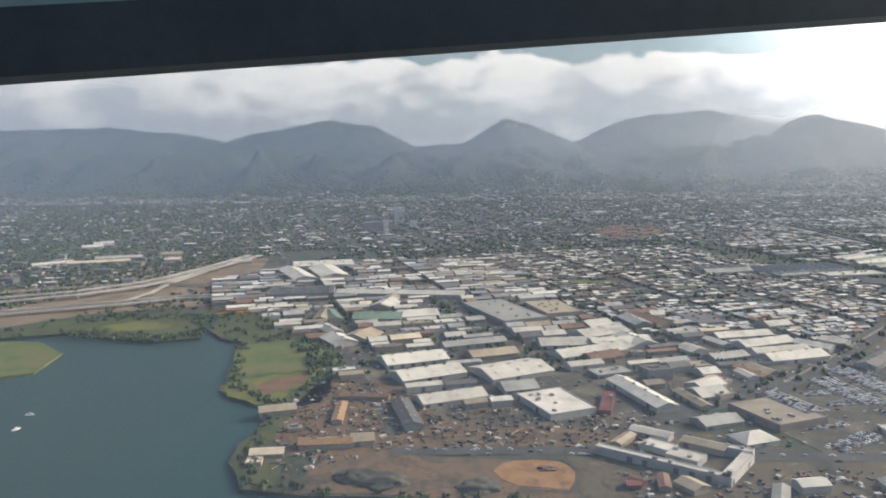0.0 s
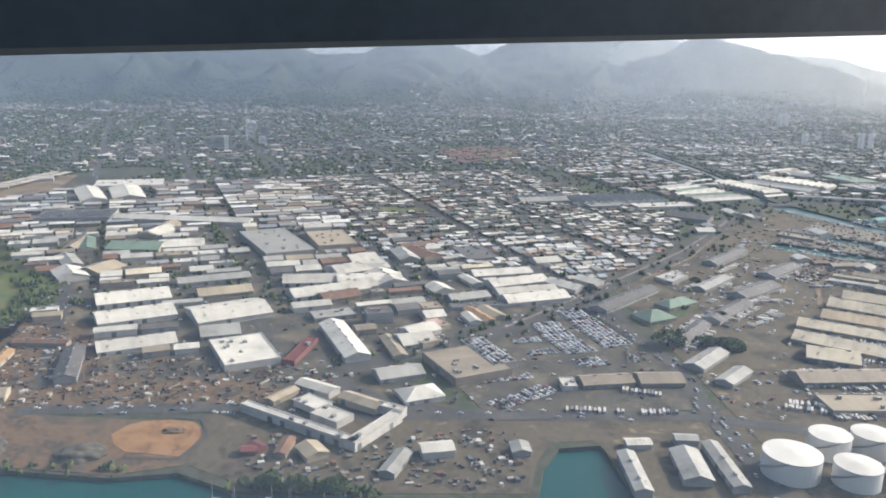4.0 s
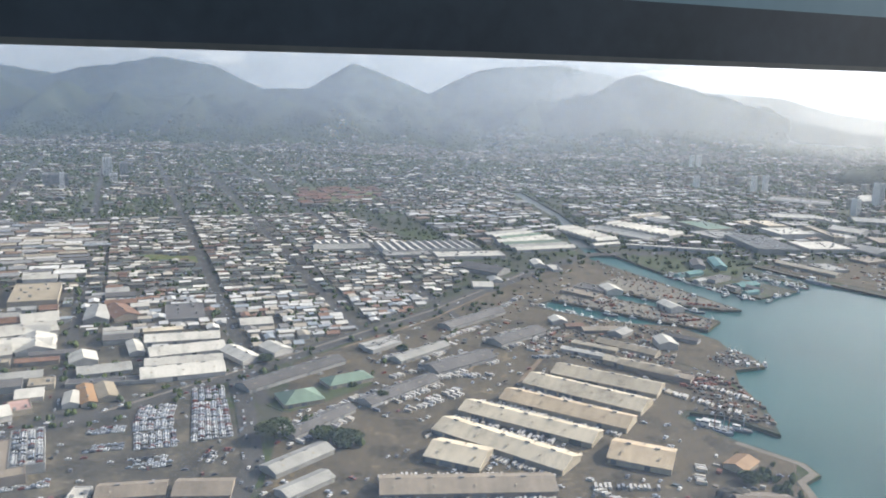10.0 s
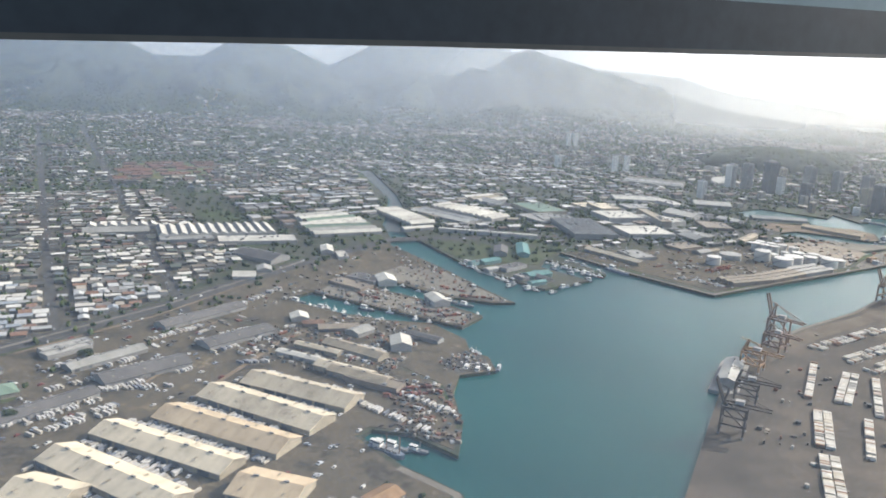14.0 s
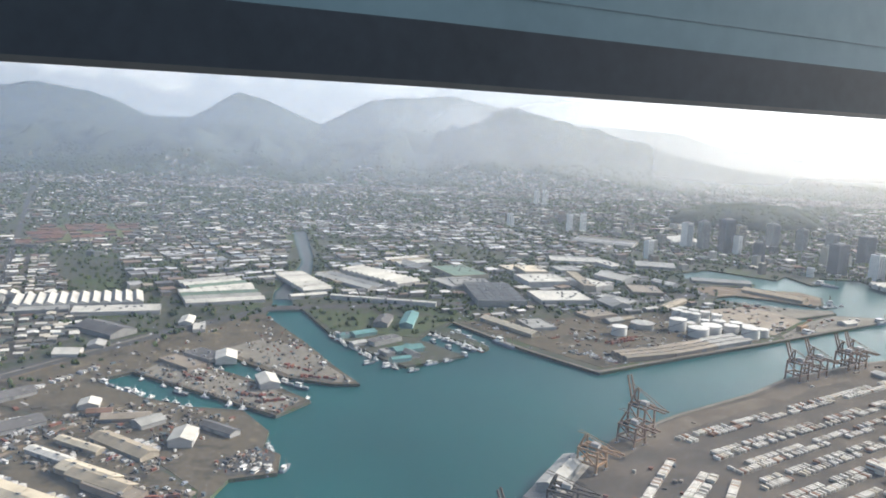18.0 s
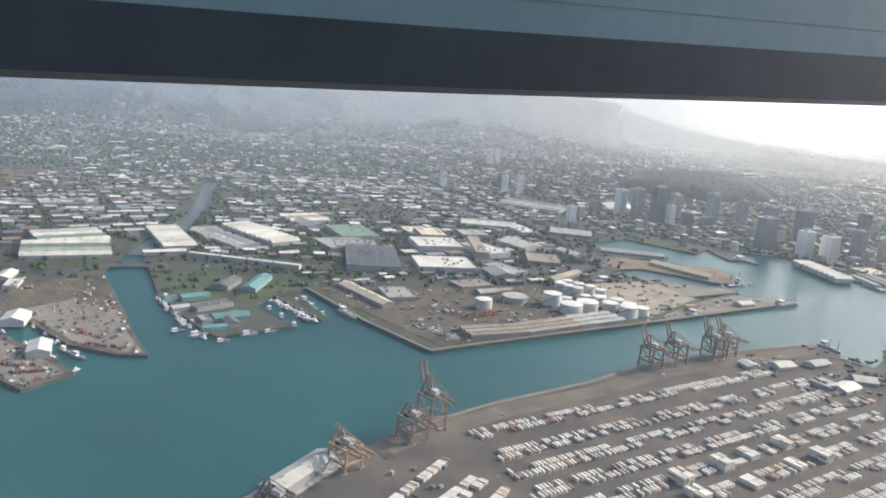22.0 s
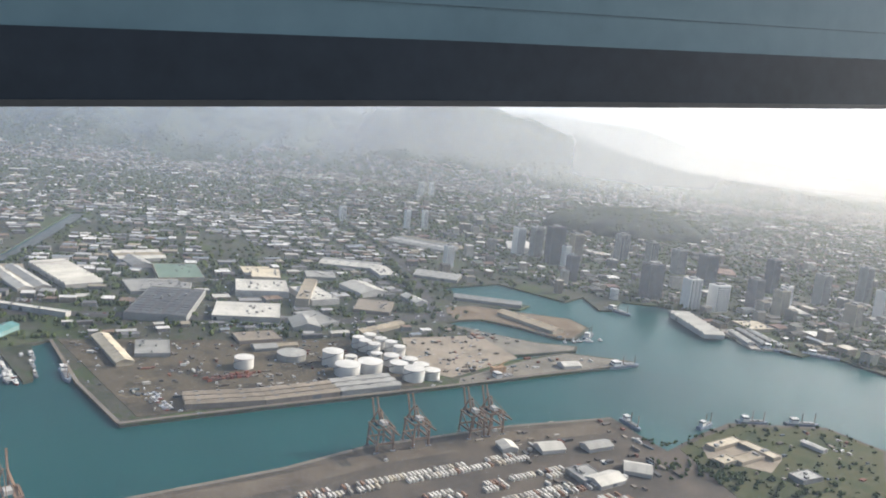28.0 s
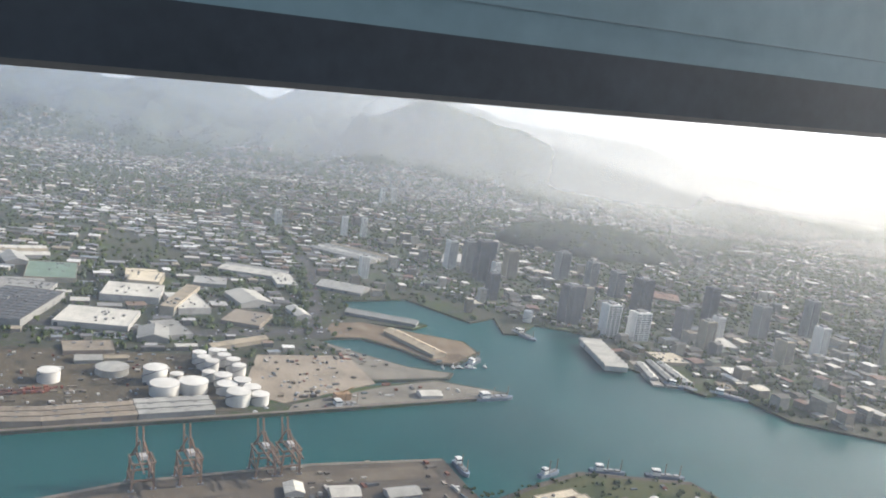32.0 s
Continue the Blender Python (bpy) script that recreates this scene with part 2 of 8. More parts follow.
ISLAND_GROUND = material("island_asphalt", [(0.3, (0.050, 0.044, 0.038)), (0.46, (0.078, 0.067, 0.055)), (0.58, (0.115, 0.096, 0.075)), (0.7, (0.15, 0.125, 0.095))], 0.03, 0.5, 0.9, 0, 0.05)
QUAY_BROWN = material("quay_brown", [(0.3, (0.085, 0.070, 0.054)), (0.5, (0.13, 0.107, 0.08)), (0.7, (0.18, 0.15, 0.112))], 0.05, 0.5, 0.9, 0, 0.1)
PALE_YARD = material("pale_concrete_yard", [(0.3, (0.20, 0.17, 0.135)), (0.5, (0.31, 0.265, 0.21)), (0.7, (0.38, 0.335, 0.27))], 0.04, 0.4, 0.9, 0, 0.05)
ORANGE_EARTH = material("orange_earth", [(0.36, (0.13, 0.085, 0.05)), (0.46, (0.24, 0.13, 0.06)), (0.56, (0.30, 0.17, 0.075)), (0.68, (0.25, 0.175, 0.11))], 0.1, 0.6, 0.95, 0, 0.3)
# grey of the reflected sky is put into the canal's base colour
CANAL = material("canal_water", [(0.3, (0.065, 0.066, 0.06)), (0.7, (0.09, 0.09, 0.082))], 0.02, 0.3, 0.3, 0, 0.05)
DIRT = material("bare_earth", [(0.34, (0.055, 0.046, 0.038)), (0.44, (0.095, 0.07, 0.048)), (0.50, (0.165, 0.105, 0.058)), (0.56, (0.12, 0.09, 0.062)), (0.64, (0.075, 0.062, 0.048)), (0.74, (0.19, 0.15, 0.10))], 0.04, 0.4, 0.95, 0, 0.2)
APRON = material("wharf_apron", [(0.3, (0.13, 0.115, 0.095)), (0.5, (0.19, 0.17, 0.14)), (0.7, (0.25, 0.225, 0.19))], 0.04, 0.5, 0.9, 0, 0.1)
ROAD = material("road_asphalt", [(0.3, (0.045, 0.045, 0.045)), (0.5, (0.07, 0.069, 0.067)), (0.7, (0.105, 0.10, 0.095))], 0.05, 0.6, 0.9, 0, 0.05)
YARD_GROUND = material("yard_ground", [(0.37, (0.046, 0.040, 0.030)), (0.45, (0.078, 0.066, 0.047)), (0.51, (0.118, 0.098, 0.066)), (0.57, (0.087, 0.074, 0.052)), (0.66, (0.205, 0.165, 0.102))], 0.045, 0.3, 0.95, 0, 0.1)
DUST = material("dusty_ground", [(0.3, (0.10, 0.075, 0.05)), (0.5, (0.20, 0.15, 0.10)), (0.7, (0.28, 0.23, 0.17))], 0.04, 0.5, 0.95, 0, 0.2)
GRASS = material("grass", [(0.34, (0.045, 0.068, 0.02)), (0.48, (0.10, 0.135, 0.038)), (0.58, (0.13, 0.13, 0.05)), (0.7, (0.18, 0.135, 0.07))], 0.04, 0.6, 0.95, 0, 0.2)
LAWN = material("worn_lawn", [(0.36, (0.05, 0.055, 0.035)), (0.5, (0.06, 0.085, 0.03)), (0.66, (0.10, 0.10, 0.06))], 0.08, 0.6, 0.95, 0, 0.2)
ROUGH = material("rough_scrub", [(0.34, (0.028, 0.042, 0.014)), (0.46, (0.055, 0.072, 0.024)), (0.54, (0.085, 0.085, 0.036)), (0.62, (0.05, 0.066, 0.022)), (0.74, (0.13, 0.10, 0.06))], 0.05, 0.5, 0.95, 0, 0.3)
MARSH = material("marsh_grass", [(0.34, (0.06, 0.075, 0.018)), (0.5, (0.12, 0.135, 0.03)), (0.66, (0.17, 0.15, 0.045))], 0.05, 0.5, 0.95, 0, 0.2)
MUD = material("mudflat", [(0.34, (0.085, 0.075, 0.035)), (0.46, (0.15, 0.085, 0.05)), (0.56, (0.19, 0.10, 0.06)), (0.7, (0.10, 0.10, 0.04))], 0.06, 0.5, 0.9, 0, 0.1)
LEAF = material("foliage", [(0.3, (0.020, 0.032, 0.010)), (0.5, (0.048, 0.070, 0.019)), (0.7, (0.10, 0.122, 0.035))], 0.08, 0.9, 0.9, 0, 0.3, "island", 0.35)
BARK = material("bark", [(0.3, (0.09, 0.065, 0.045)), (0.7, (0.17, 0.13, 0.09))], 0.8, 4, 0.9, 0, 0.3)
URBAN = material("town_ground", [(0.30, (0.026, 0.040, 0.018)), (0.42, (0.042, 0.052, 0.030)), (0.5, (0.075, 0.073, 0.057)), (0.56, (0.040, 0.060, 0.022)), (0.64, (0.07, 0.095, 0.03)), (0.70, (0.08, 0.078, 0.058)), (0.8, (0.15, 0.12, 0.085))], 0.012, 0.16, 0.92, 0, 0.1)
FOREST = material("hill_forest", [(0.3, (0.011, 0.019, 0.012)), (0.46, (0.022, 0.034, 0.019)), (0.58, (0.044, 0.056, 0.03)), (0.7, (0.08, 0.082, 0.045))], 0.008, 0.07, 0.95, 0, 0.6)
TANK = material("tank_paint", [(0.3, (0.58, 0.57, 0.53)), (0.6, (0.74, 0.73, 0.70))], 0.1, 1.2, 0.5, 0, 0, "object", 0.08)
CRANE = material("crane_orange", [(0.3, (0.15, 0.10, 0.075)), (0.6, (0.25, 0.165, 0.115))], 0.4, 3, 0.6, 0, 0, "object", 0.1)
CRANE_YELLOW = material("crane_yellow", [(0.3, (0.28, 0.175, 0.09)), (0.6, (0.40, 0.26, 0.15))], 0.4, 3, 0.6)
CRANE_DARK = material("crane_dark_brown", [(0.3, (0.05, 0.042, 0.036)), (0.6, (0.10, 0.082, 0.068))], 0.4, 3, 0.6)
PIER_DECK = material("pier_deck", [(0.3, (0.13, 0.12, 0.10)), (0.5, (0.20, 0.185, 0.155)), (0.7, (0.26, 0.235, 0.19))], 0.05, 0.5, 0.9, 0, 0.1)
WHITE = material("white_paint", [(0.3, (0.60, 0.60, 0.58)), (0.6, (0.78, 0.78, 0.76))], 0.3, 2, 0.45, 0, 0, "object", 0.1)
HULL = material("hull_paint", [(0.3, (0.10, 0.13, 0.18)), (0.6, (0.20, 0.24, 0.30))], 0.3, 2, 0.5, 0, 0, "object", 0.4)
HOUSE_ROOF = palette("house_roofs", [(0.70, 0.68, 0.62), (0.15, 0.145, 0.13), (0.78, 0.77, 0.72), (0.10, 0.095, 0.085), (0.22, 0.19, 0.15), (0.55, 0.53, 0.48), (0.17, 0.10, 0.075), (0.13, 0.15, 0.16), (0.62, 0.57, 0.47), (0.08, 0.08, 0.075), (0.18, 0.175, 0.16), (0.12, 0.14, 0.11)])
SLOPE_ROOF = palette("hillside_roofs", [(0.50, 0.49, 0.45), (0.12, 0.115, 0.10), (0.24, 0.22, 0.19), (0.62, 0.61, 0.57), (0.09, 0.085, 0.075), (0.16, 0.12, 0.10), (0.30, 0.29, 0.27), (0.11, 0.12, 0.10)])
WORK_ROOF = palette("works_roofs", [(0.68, 0.68, 0.66), (0.30, 0.30, 0.30), (0.54, 0.53, 0.48), (0.18, 0.18, 0.19), (0.36, 0.32, 0.25), (0.76, 0.76, 0.74), (0.14, 0.14, 0.145), (0.46, 0.46, 0.45), (0.24, 0.17, 0.125), (0.26, 0.29, 0.32)])
HOUSE_WALL = palette("house_walls", [(0.29, 0.27, 0.23), (0.17, 0.16, 0.145), (0.36, 0.34, 0.30), (0.22, 0.19, 0.15), (0.14, 0.145, 0.14), (0.27, 0.24, 0.20)], 0.85)
CAR_PAINT = palette("car_paints", [(0.62, 0.62, 0.62), (0.30, 0.31, 0.33), (0.70, 0.70, 0.70), (0.05, 0.05, 0.06), (0.45, 0.46, 0.47), (0.16, 0.17, 0.2), (0.60, 0.60, 0.58), (0.36, 0.40, 0.46), (0.55, 0.58, 0.62), (0.20, 0.06, 0.05)], 0.3, 0.05)
BOX_PAINT = palette("container_paints", [(0.68, 0.66, 0.60), (0.60, 0.57, 0.51), (0.72, 0.70, 0.65), (0.62, 0.56, 0.45), (0.30, 0.18, 0.12), (0.70, 0.68, 0.63), (0.42, 0.40, 0.35), (0.66, 0.64, 0.58)], 0.6, 0.2)


def water_material():
    m = bpy.data.materials.new("harbour_water")
    m.use_nodes = True
    n, ln = m.node_tree.nodes, m.node_tree.links
    bs = n["Principled BSDF"]
    bs.inputs["Roughness"].default_value = 0.34
    bs.inputs["IOR"].default_value = 1.33
    bs.inputs["Specular IOR Level"].default_value = 0.3
    g = n.new("ShaderNodeNewGeometry")
    a = n.new("ShaderNodeTexNoise")
    a.inputs["Scale"].default_value, a.inputs["Detail"].default_value = 0.006, 4
    ln.new(g.outputs["Position"], a.inputs[0])
    cr = n.new("ShaderNodeValToRGB")
    cr.color_ramp.elements[0].position, cr.color_ramp.elements[0].color = 0.35, (0.004, 0.059, 0.062, 1)
    cr.color_ramp.elements[1].position, cr.color_ramp.elements[1].color = 0.65, (0.007, 0.083, 0.083, 1)
    ln.new(a.outputs["Fac"], cr.inputs[0])
    # the shallow lagoon in the west is duller than the harbour
    s = n.new("ShaderNodeSeparateXYZ")
    ln.new(g.outputs["Position"], s.inputs[0])
    x = n.new("ShaderNodeMapRange")
    x.inputs["From Min"].default_value, x.inputs["From Max"].default_value = -180, 20
    ln.new(s.outputs["X"], x.inputs["Value"])
    tint = n.new("ShaderNodeMix")
    tint.data_type = "RGBA"
    tint.inputs["A"].default_value = (0.030, 0.060, 0.056, 1)
    ln.new(x.outputs[0], tint.inputs["Factor"])
    ln.new(cr.outputs[0], tint.inputs["B"])
    ln.new(tint.outputs["Result"], bs.inputs["Base Color"])
    b = n.new("ShaderNodeTexNoise")
    b.inputs["Scale"].default_value, b.inputs["Detail"].default_value = 0.5, 6
    ln.new(g.outputs["Position"], b.inputs[0])
    bp = n.new("ShaderNodeBump")
    bp.inputs["Strength"].default_value, bp.inputs["Distance"].default_value = 0.2, 0.5
    ln.new(b.outputs["Fac"], bp.inputs["Height"])
    ln.new(bp.outputs[0], bs.inputs["Normal"])
    return m


WATER = water_material()


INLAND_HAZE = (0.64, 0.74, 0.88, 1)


def haze_sheet_material(name, density, ramp_x, lift=90, far=3.0):
    """Thin sheet standing in for haze: mostly clear, the rest scatters the light that falls on it; thinner at the
    ground, density set from west to east.
    """
    m = bpy.data.materials.new(name)
    m.use_nodes = True
    n, ln = m.node_tree.nodes, m.node_tree.links
    n.clear()
    g = n.new("ShaderNodeNewGeometry")
    s = n.new("ShaderNodeSeparateXYZ")
    ln.new(g.outputs["Position"], s.inputs[0])
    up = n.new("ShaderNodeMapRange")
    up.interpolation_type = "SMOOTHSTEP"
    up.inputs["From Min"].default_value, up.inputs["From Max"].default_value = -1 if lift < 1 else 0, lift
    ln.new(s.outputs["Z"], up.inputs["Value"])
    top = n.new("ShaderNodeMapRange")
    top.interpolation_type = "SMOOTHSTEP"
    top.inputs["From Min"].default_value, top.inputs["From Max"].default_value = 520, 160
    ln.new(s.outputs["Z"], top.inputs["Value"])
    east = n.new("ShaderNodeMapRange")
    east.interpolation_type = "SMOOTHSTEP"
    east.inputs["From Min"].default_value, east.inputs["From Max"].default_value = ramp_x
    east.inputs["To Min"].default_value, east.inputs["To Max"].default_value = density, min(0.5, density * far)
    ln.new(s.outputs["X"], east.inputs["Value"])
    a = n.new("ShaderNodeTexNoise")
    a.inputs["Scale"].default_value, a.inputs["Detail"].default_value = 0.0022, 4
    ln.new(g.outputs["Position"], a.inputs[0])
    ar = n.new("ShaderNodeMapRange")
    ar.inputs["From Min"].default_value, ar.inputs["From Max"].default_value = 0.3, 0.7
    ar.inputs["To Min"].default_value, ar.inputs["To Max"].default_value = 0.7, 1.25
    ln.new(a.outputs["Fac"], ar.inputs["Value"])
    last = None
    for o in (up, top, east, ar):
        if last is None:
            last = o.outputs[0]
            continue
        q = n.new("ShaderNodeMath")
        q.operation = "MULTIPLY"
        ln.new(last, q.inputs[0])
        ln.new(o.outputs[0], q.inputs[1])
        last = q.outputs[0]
    clear = n.new("ShaderNodeBsdfTransparent")
    haze = n.new("ShaderNodeBsdfDiffuse")
    back = n.new("ShaderNodeBsdfTranslucent")
    # haze tint painted by position: blue inland, white on the sunny east side
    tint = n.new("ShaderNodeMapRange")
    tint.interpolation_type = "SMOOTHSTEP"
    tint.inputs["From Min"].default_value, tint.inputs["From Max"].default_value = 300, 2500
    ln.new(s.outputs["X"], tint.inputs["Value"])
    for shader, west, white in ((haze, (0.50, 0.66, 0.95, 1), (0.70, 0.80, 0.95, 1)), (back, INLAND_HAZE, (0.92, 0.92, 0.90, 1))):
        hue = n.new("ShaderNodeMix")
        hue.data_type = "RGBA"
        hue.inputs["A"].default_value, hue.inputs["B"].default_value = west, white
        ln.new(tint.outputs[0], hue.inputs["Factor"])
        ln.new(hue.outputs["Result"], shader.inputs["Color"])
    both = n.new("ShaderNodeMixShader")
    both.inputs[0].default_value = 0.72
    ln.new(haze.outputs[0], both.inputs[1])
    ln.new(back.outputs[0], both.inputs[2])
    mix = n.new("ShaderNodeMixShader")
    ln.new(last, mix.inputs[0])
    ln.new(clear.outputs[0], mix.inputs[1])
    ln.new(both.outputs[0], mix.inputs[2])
    out = n.new("ShaderNodeOutputMaterial")
    ln.new(mix.outputs[0], out.inputs[0])
    return m


# ---- geometry helpers ----
rnd = random.Random(7)
GROUND = 2.0


def mesh_of(name, verts, faces, mats, index=None):
    me = bpy.data.meshes.new(name)
    me.from_pydata(verts, [], faces)
    for m in mats:
        me.materials.append(m)
    if index is not None:
        me.polygons.foreach_set("material_index", index)
    me.update()
    return me


def part(name, bm, mat, parent, label=""):
    me = bpy.data.meshes.new(name)
    bm.to_mesh(me)
    bm.free()
    me.materials.append(mat)
    ob = new(name, me)
    ob.parent = parent
    if label:
        ob["label"] = label
    return ob


def solid(bm, cx, cy, cz, l, w, h, rz=0.0):
    """A box on its base at cz."""
    m = Matrix.Translation((cx, cy, cz + h / 2)) @ Matrix.Rotation(radians(rz), 4, "Z") @ Matrix.Diagonal((l, w, h, 1))
    bmesh.ops.create_cube(bm, size=1, matrix=m)


def beam(bm, a, b, t):
    """A square bar from a to b."""
    a, b = Vector(a), Vector(b)
    d = b - a
    q = d.to_track_quat("Z", "Y").to_matrix().to_4x4()
    bmesh.ops.create_cube(bm, size=1, matrix=Matrix.Translation((a + b) / 2) @ q @ Matrix.Diagonal((t, t, d.length, 1)))


def tube(bm, x, y, z, r, h, seg=24, r2=None):
    bmesh.ops.create_cone(bm, cap_ends=True, segments=seg, radius1=r, radius2=r if r2 is None else r2, depth=h, matrix=Matrix.Translation((x, y, z + h / 2)))


def poly(bm, pts, z0, z1):
    """A slab with the outline pts."""
    base = [bm.verts.new((x, y, z0)) for x, y in pts]
    topv = [bm.verts.new((x, y, z1)) for x, y in pts]
    bm.faces.new(topv)
    n = len(pts)
    for i in range(n):
        bm.faces.new((base[i], base[(i + 1) % n], topv[(i + 1) % n], topv[i]))
    bmesh.ops.recalc_face_normals(bm, faces=bm.faces)


def slab(name, pts, z0, z1, mat, label, category, parent=None):
    bm = bmesh.new()
    poly(bm, pts, z0, z1)
    ob = part(name, bm, mat, parent)
    if parent is None:
        tagged(ob, label, category, kind="structure")
    return ob


def ragged(pts, amount, step=4.0):
    """The same outline with an uneven, natural edge."""
    out = []
    for i, (x0, y0) in enumerate(pts):
        x1, y1 = pts[(i + 1) % len(pts)]
        n = max(1, int(math.hypot(x1 - x0, y1 - y0) / step))
        for k in range(n):
            x, y = x0 + (x1 - x0) * k / n, y0 + (y1 - y0) * k / n
            out.append((x + amount * noise.noise((x * 0.11, y * 0.11, 2.0)), y + amount * noise.noise((x * 0.11, y * 0.11, 8.0))))
    return out


def strip(name, pts, width, z, mat, label, category="road"):
    """A flat band along a line of points."""
    v, f = [], []
    for i, p in enumerate(pts):
        a, b = Vector(pts[max(0, i - 1)]), Vector(pts[min(len(pts) - 1, i + 1)])
        d = (b - a).normalized()
        nrm = Vector((-d.y, d.x)) * width / 2
        v += [(p[0] + nrm.x, p[1] + nrm.y, z), (p[0] - nrm.x, p[1] - nrm.y, z)]
        if i:
            k = 2 * i
            f.append((k - 2, k - 1, k + 1, k))
    ob = new(name, mesh_of(name, v, f, [mat]))
    return tagged(ob, label, category, kind="structure")


def inside(pts, x, y):
    """Which of the points lie in the outline."""
    x, y = np.asarray(x, float), np.asarray(y, float)
    hit = np.zeros(x.shape, bool)
    n = len(pts)
    for i in range(n):
        (x1, y1), (x2, y2) = pts[i], pts[i - 1]
        if y1 == y2:
            continue
        c = ((y1 > y) != (y2 > y)) & (x < (x2 - x1) * (y - y1) / (y2 - y1) + x1)
        hit ^= c
    return hit


# ---- sea and land ----
def wide(name, mat, z, label, category):
    ob = new(name, mesh_of(name, [(-5200, -3000, z), (6500, -3000, z), (6500, 6000, z), (-5200, 6000, z)], [(0, 1, 2, 3)], [mat]))
    return tagged(ob, label, category, kind="structure")


wide("water", WATER, 0.0, "calm teal harbour and lagoon water with fine ripples", "water")
COAST_WEST = [(-5000, 640), (-378, 660), (-324, 677), (-281, 656), (-242, 642), (-207, 656), (-231, 741), (-219, 750), (-188, 651), (-167, 639),
              (-151, 551), (-146, 518), (-113, 479), (-101, 458), (-107, 412), (-107, 382), (-98, 357), (-64, 349), (-33, 348), (33, 336), (59, 339),
              (84, 324), (130, 322), (141, 313), (204, 310), (212, 337), (222, 353), (242, 355), (243, 328), (247, 291), (300, 283)]
COAST_MID = [(430, 286), (540, 330), (566, 388), (565, 405), (568, 423), (580, 430), (579, 442), (566, 458), (556, 469), (540, 499), (546, 506), (564, 500), (584, 475),
             (593, 508), (596, 548), (605, 574), (629, 580), (630, 603), (620, 613), (622, 636), (604, 671), (571, 678), (540, 696), (513, 718),
             (506, 734), (523, 748), (625, 661), (646, 686), (626, 712), (576, 757), (575, 772), (592, 777), (628, 735), (662, 719), (680, 719),
             (665, 755), (641, 825), (605, 913)]
COAST_CANAL = [(609, 957), (608, 1019), (623, 1095), (634, 1185), (618, 1464), (638, 1471), (650, 1229), (647, 1116), (628, 1022), (629, 960), (638, 938)]
COAST_EAST = [(662, 852), (702, 777), (717, 758), (767, 786), (736, 833), (750, 861), (788, 802), (792, 808), (767, 877), (776, 892), (820, 803), (863, 740),
              (940, 774), (1050, 820), (1223, 896), (1245, 914), (1188, 928), (1114, 887), (1112, 901), (1200, 934), (1206, 949), (1168, 953), (1126, 978), (1092, 1000),
              (1104, 1011), (1130, 1020), (1163, 1000), (1193, 970), (1211, 971), (1237, 1012), (1227, 1043), (1184, 1055), (1152, 1066), (1136, 1072), (1180, 1068), (1196, 1088), (1120, 1114), (1107, 1145), (1180, 1185), (1243, 1116), (1273, 1145), (1273, 1087), (1289, 1090), (1316, 1134),
              (1369, 1121), (1352, 1016), (1382, 1012), (1397, 989), (1431, 956), (1460, 973), (1487, 912), (1900, 760), (2600, 420), (6400, -900), (6400, 5900), (-5000, 5900)]
MAINLAND = COAST_WEST + COAST_MID + COAST_CANAL + COAST_EAST
ISLAND = [(640, -900), (650, 330), (664, 412), (725, 498), (758, 544), (827, 617), (887, 655), (960, 692), (1007, 724), (1101, 762), (1179, 784), (1188, 756),
          (1198, 731), (1234, 760), (1266, 782), (1341, 781), (1361, 744), (1420, 680), (1560, 560), (1900, 250), (2300, -900)]
slab("ground", MAINLAND, -6, GROUND, URBAN, "flat built-up ground of asphalt, dirt and weeds behind the harbour", "ground")
slab("ground_island", ISLAND, -6, GROUND, ISLAND_GROUND, "flat asphalted harbour island with a long quay", "ground")

# ---- hills, haze sheets ----
CREST = [(-4200, 190), (-2270, 239), (-1740, 250), (-1308, 210), (-1152, 158), (-969, 209), (-591, 273), (-359, 244), (-150, 136), (100, 151), (301, 273),
         (467, 230), (686, 136), (931, 268), (1324, 308), (1721, 228), (1785, 200), (2011, 198), (2515, 180), (2806, 105), (3113, 83), (3430, 52), (3789, 10), (4200, 0)]


NEAR_RIDGE = [(-4200, 110), (-1660, 125), (-1030, 132), (-640, 125), (-420, 90), (-315, 35), (-210, 85), (-136, 105), (0, 80), (157, 95), (420, 105), (600, 45), (750, 85), (1050, 110), (1200, 190),
              (1329, 232), (1543, 196), (1807, 139), (1978, 94), (2152, 61), (2307, 18), (2700, 8), (4600, 5)]


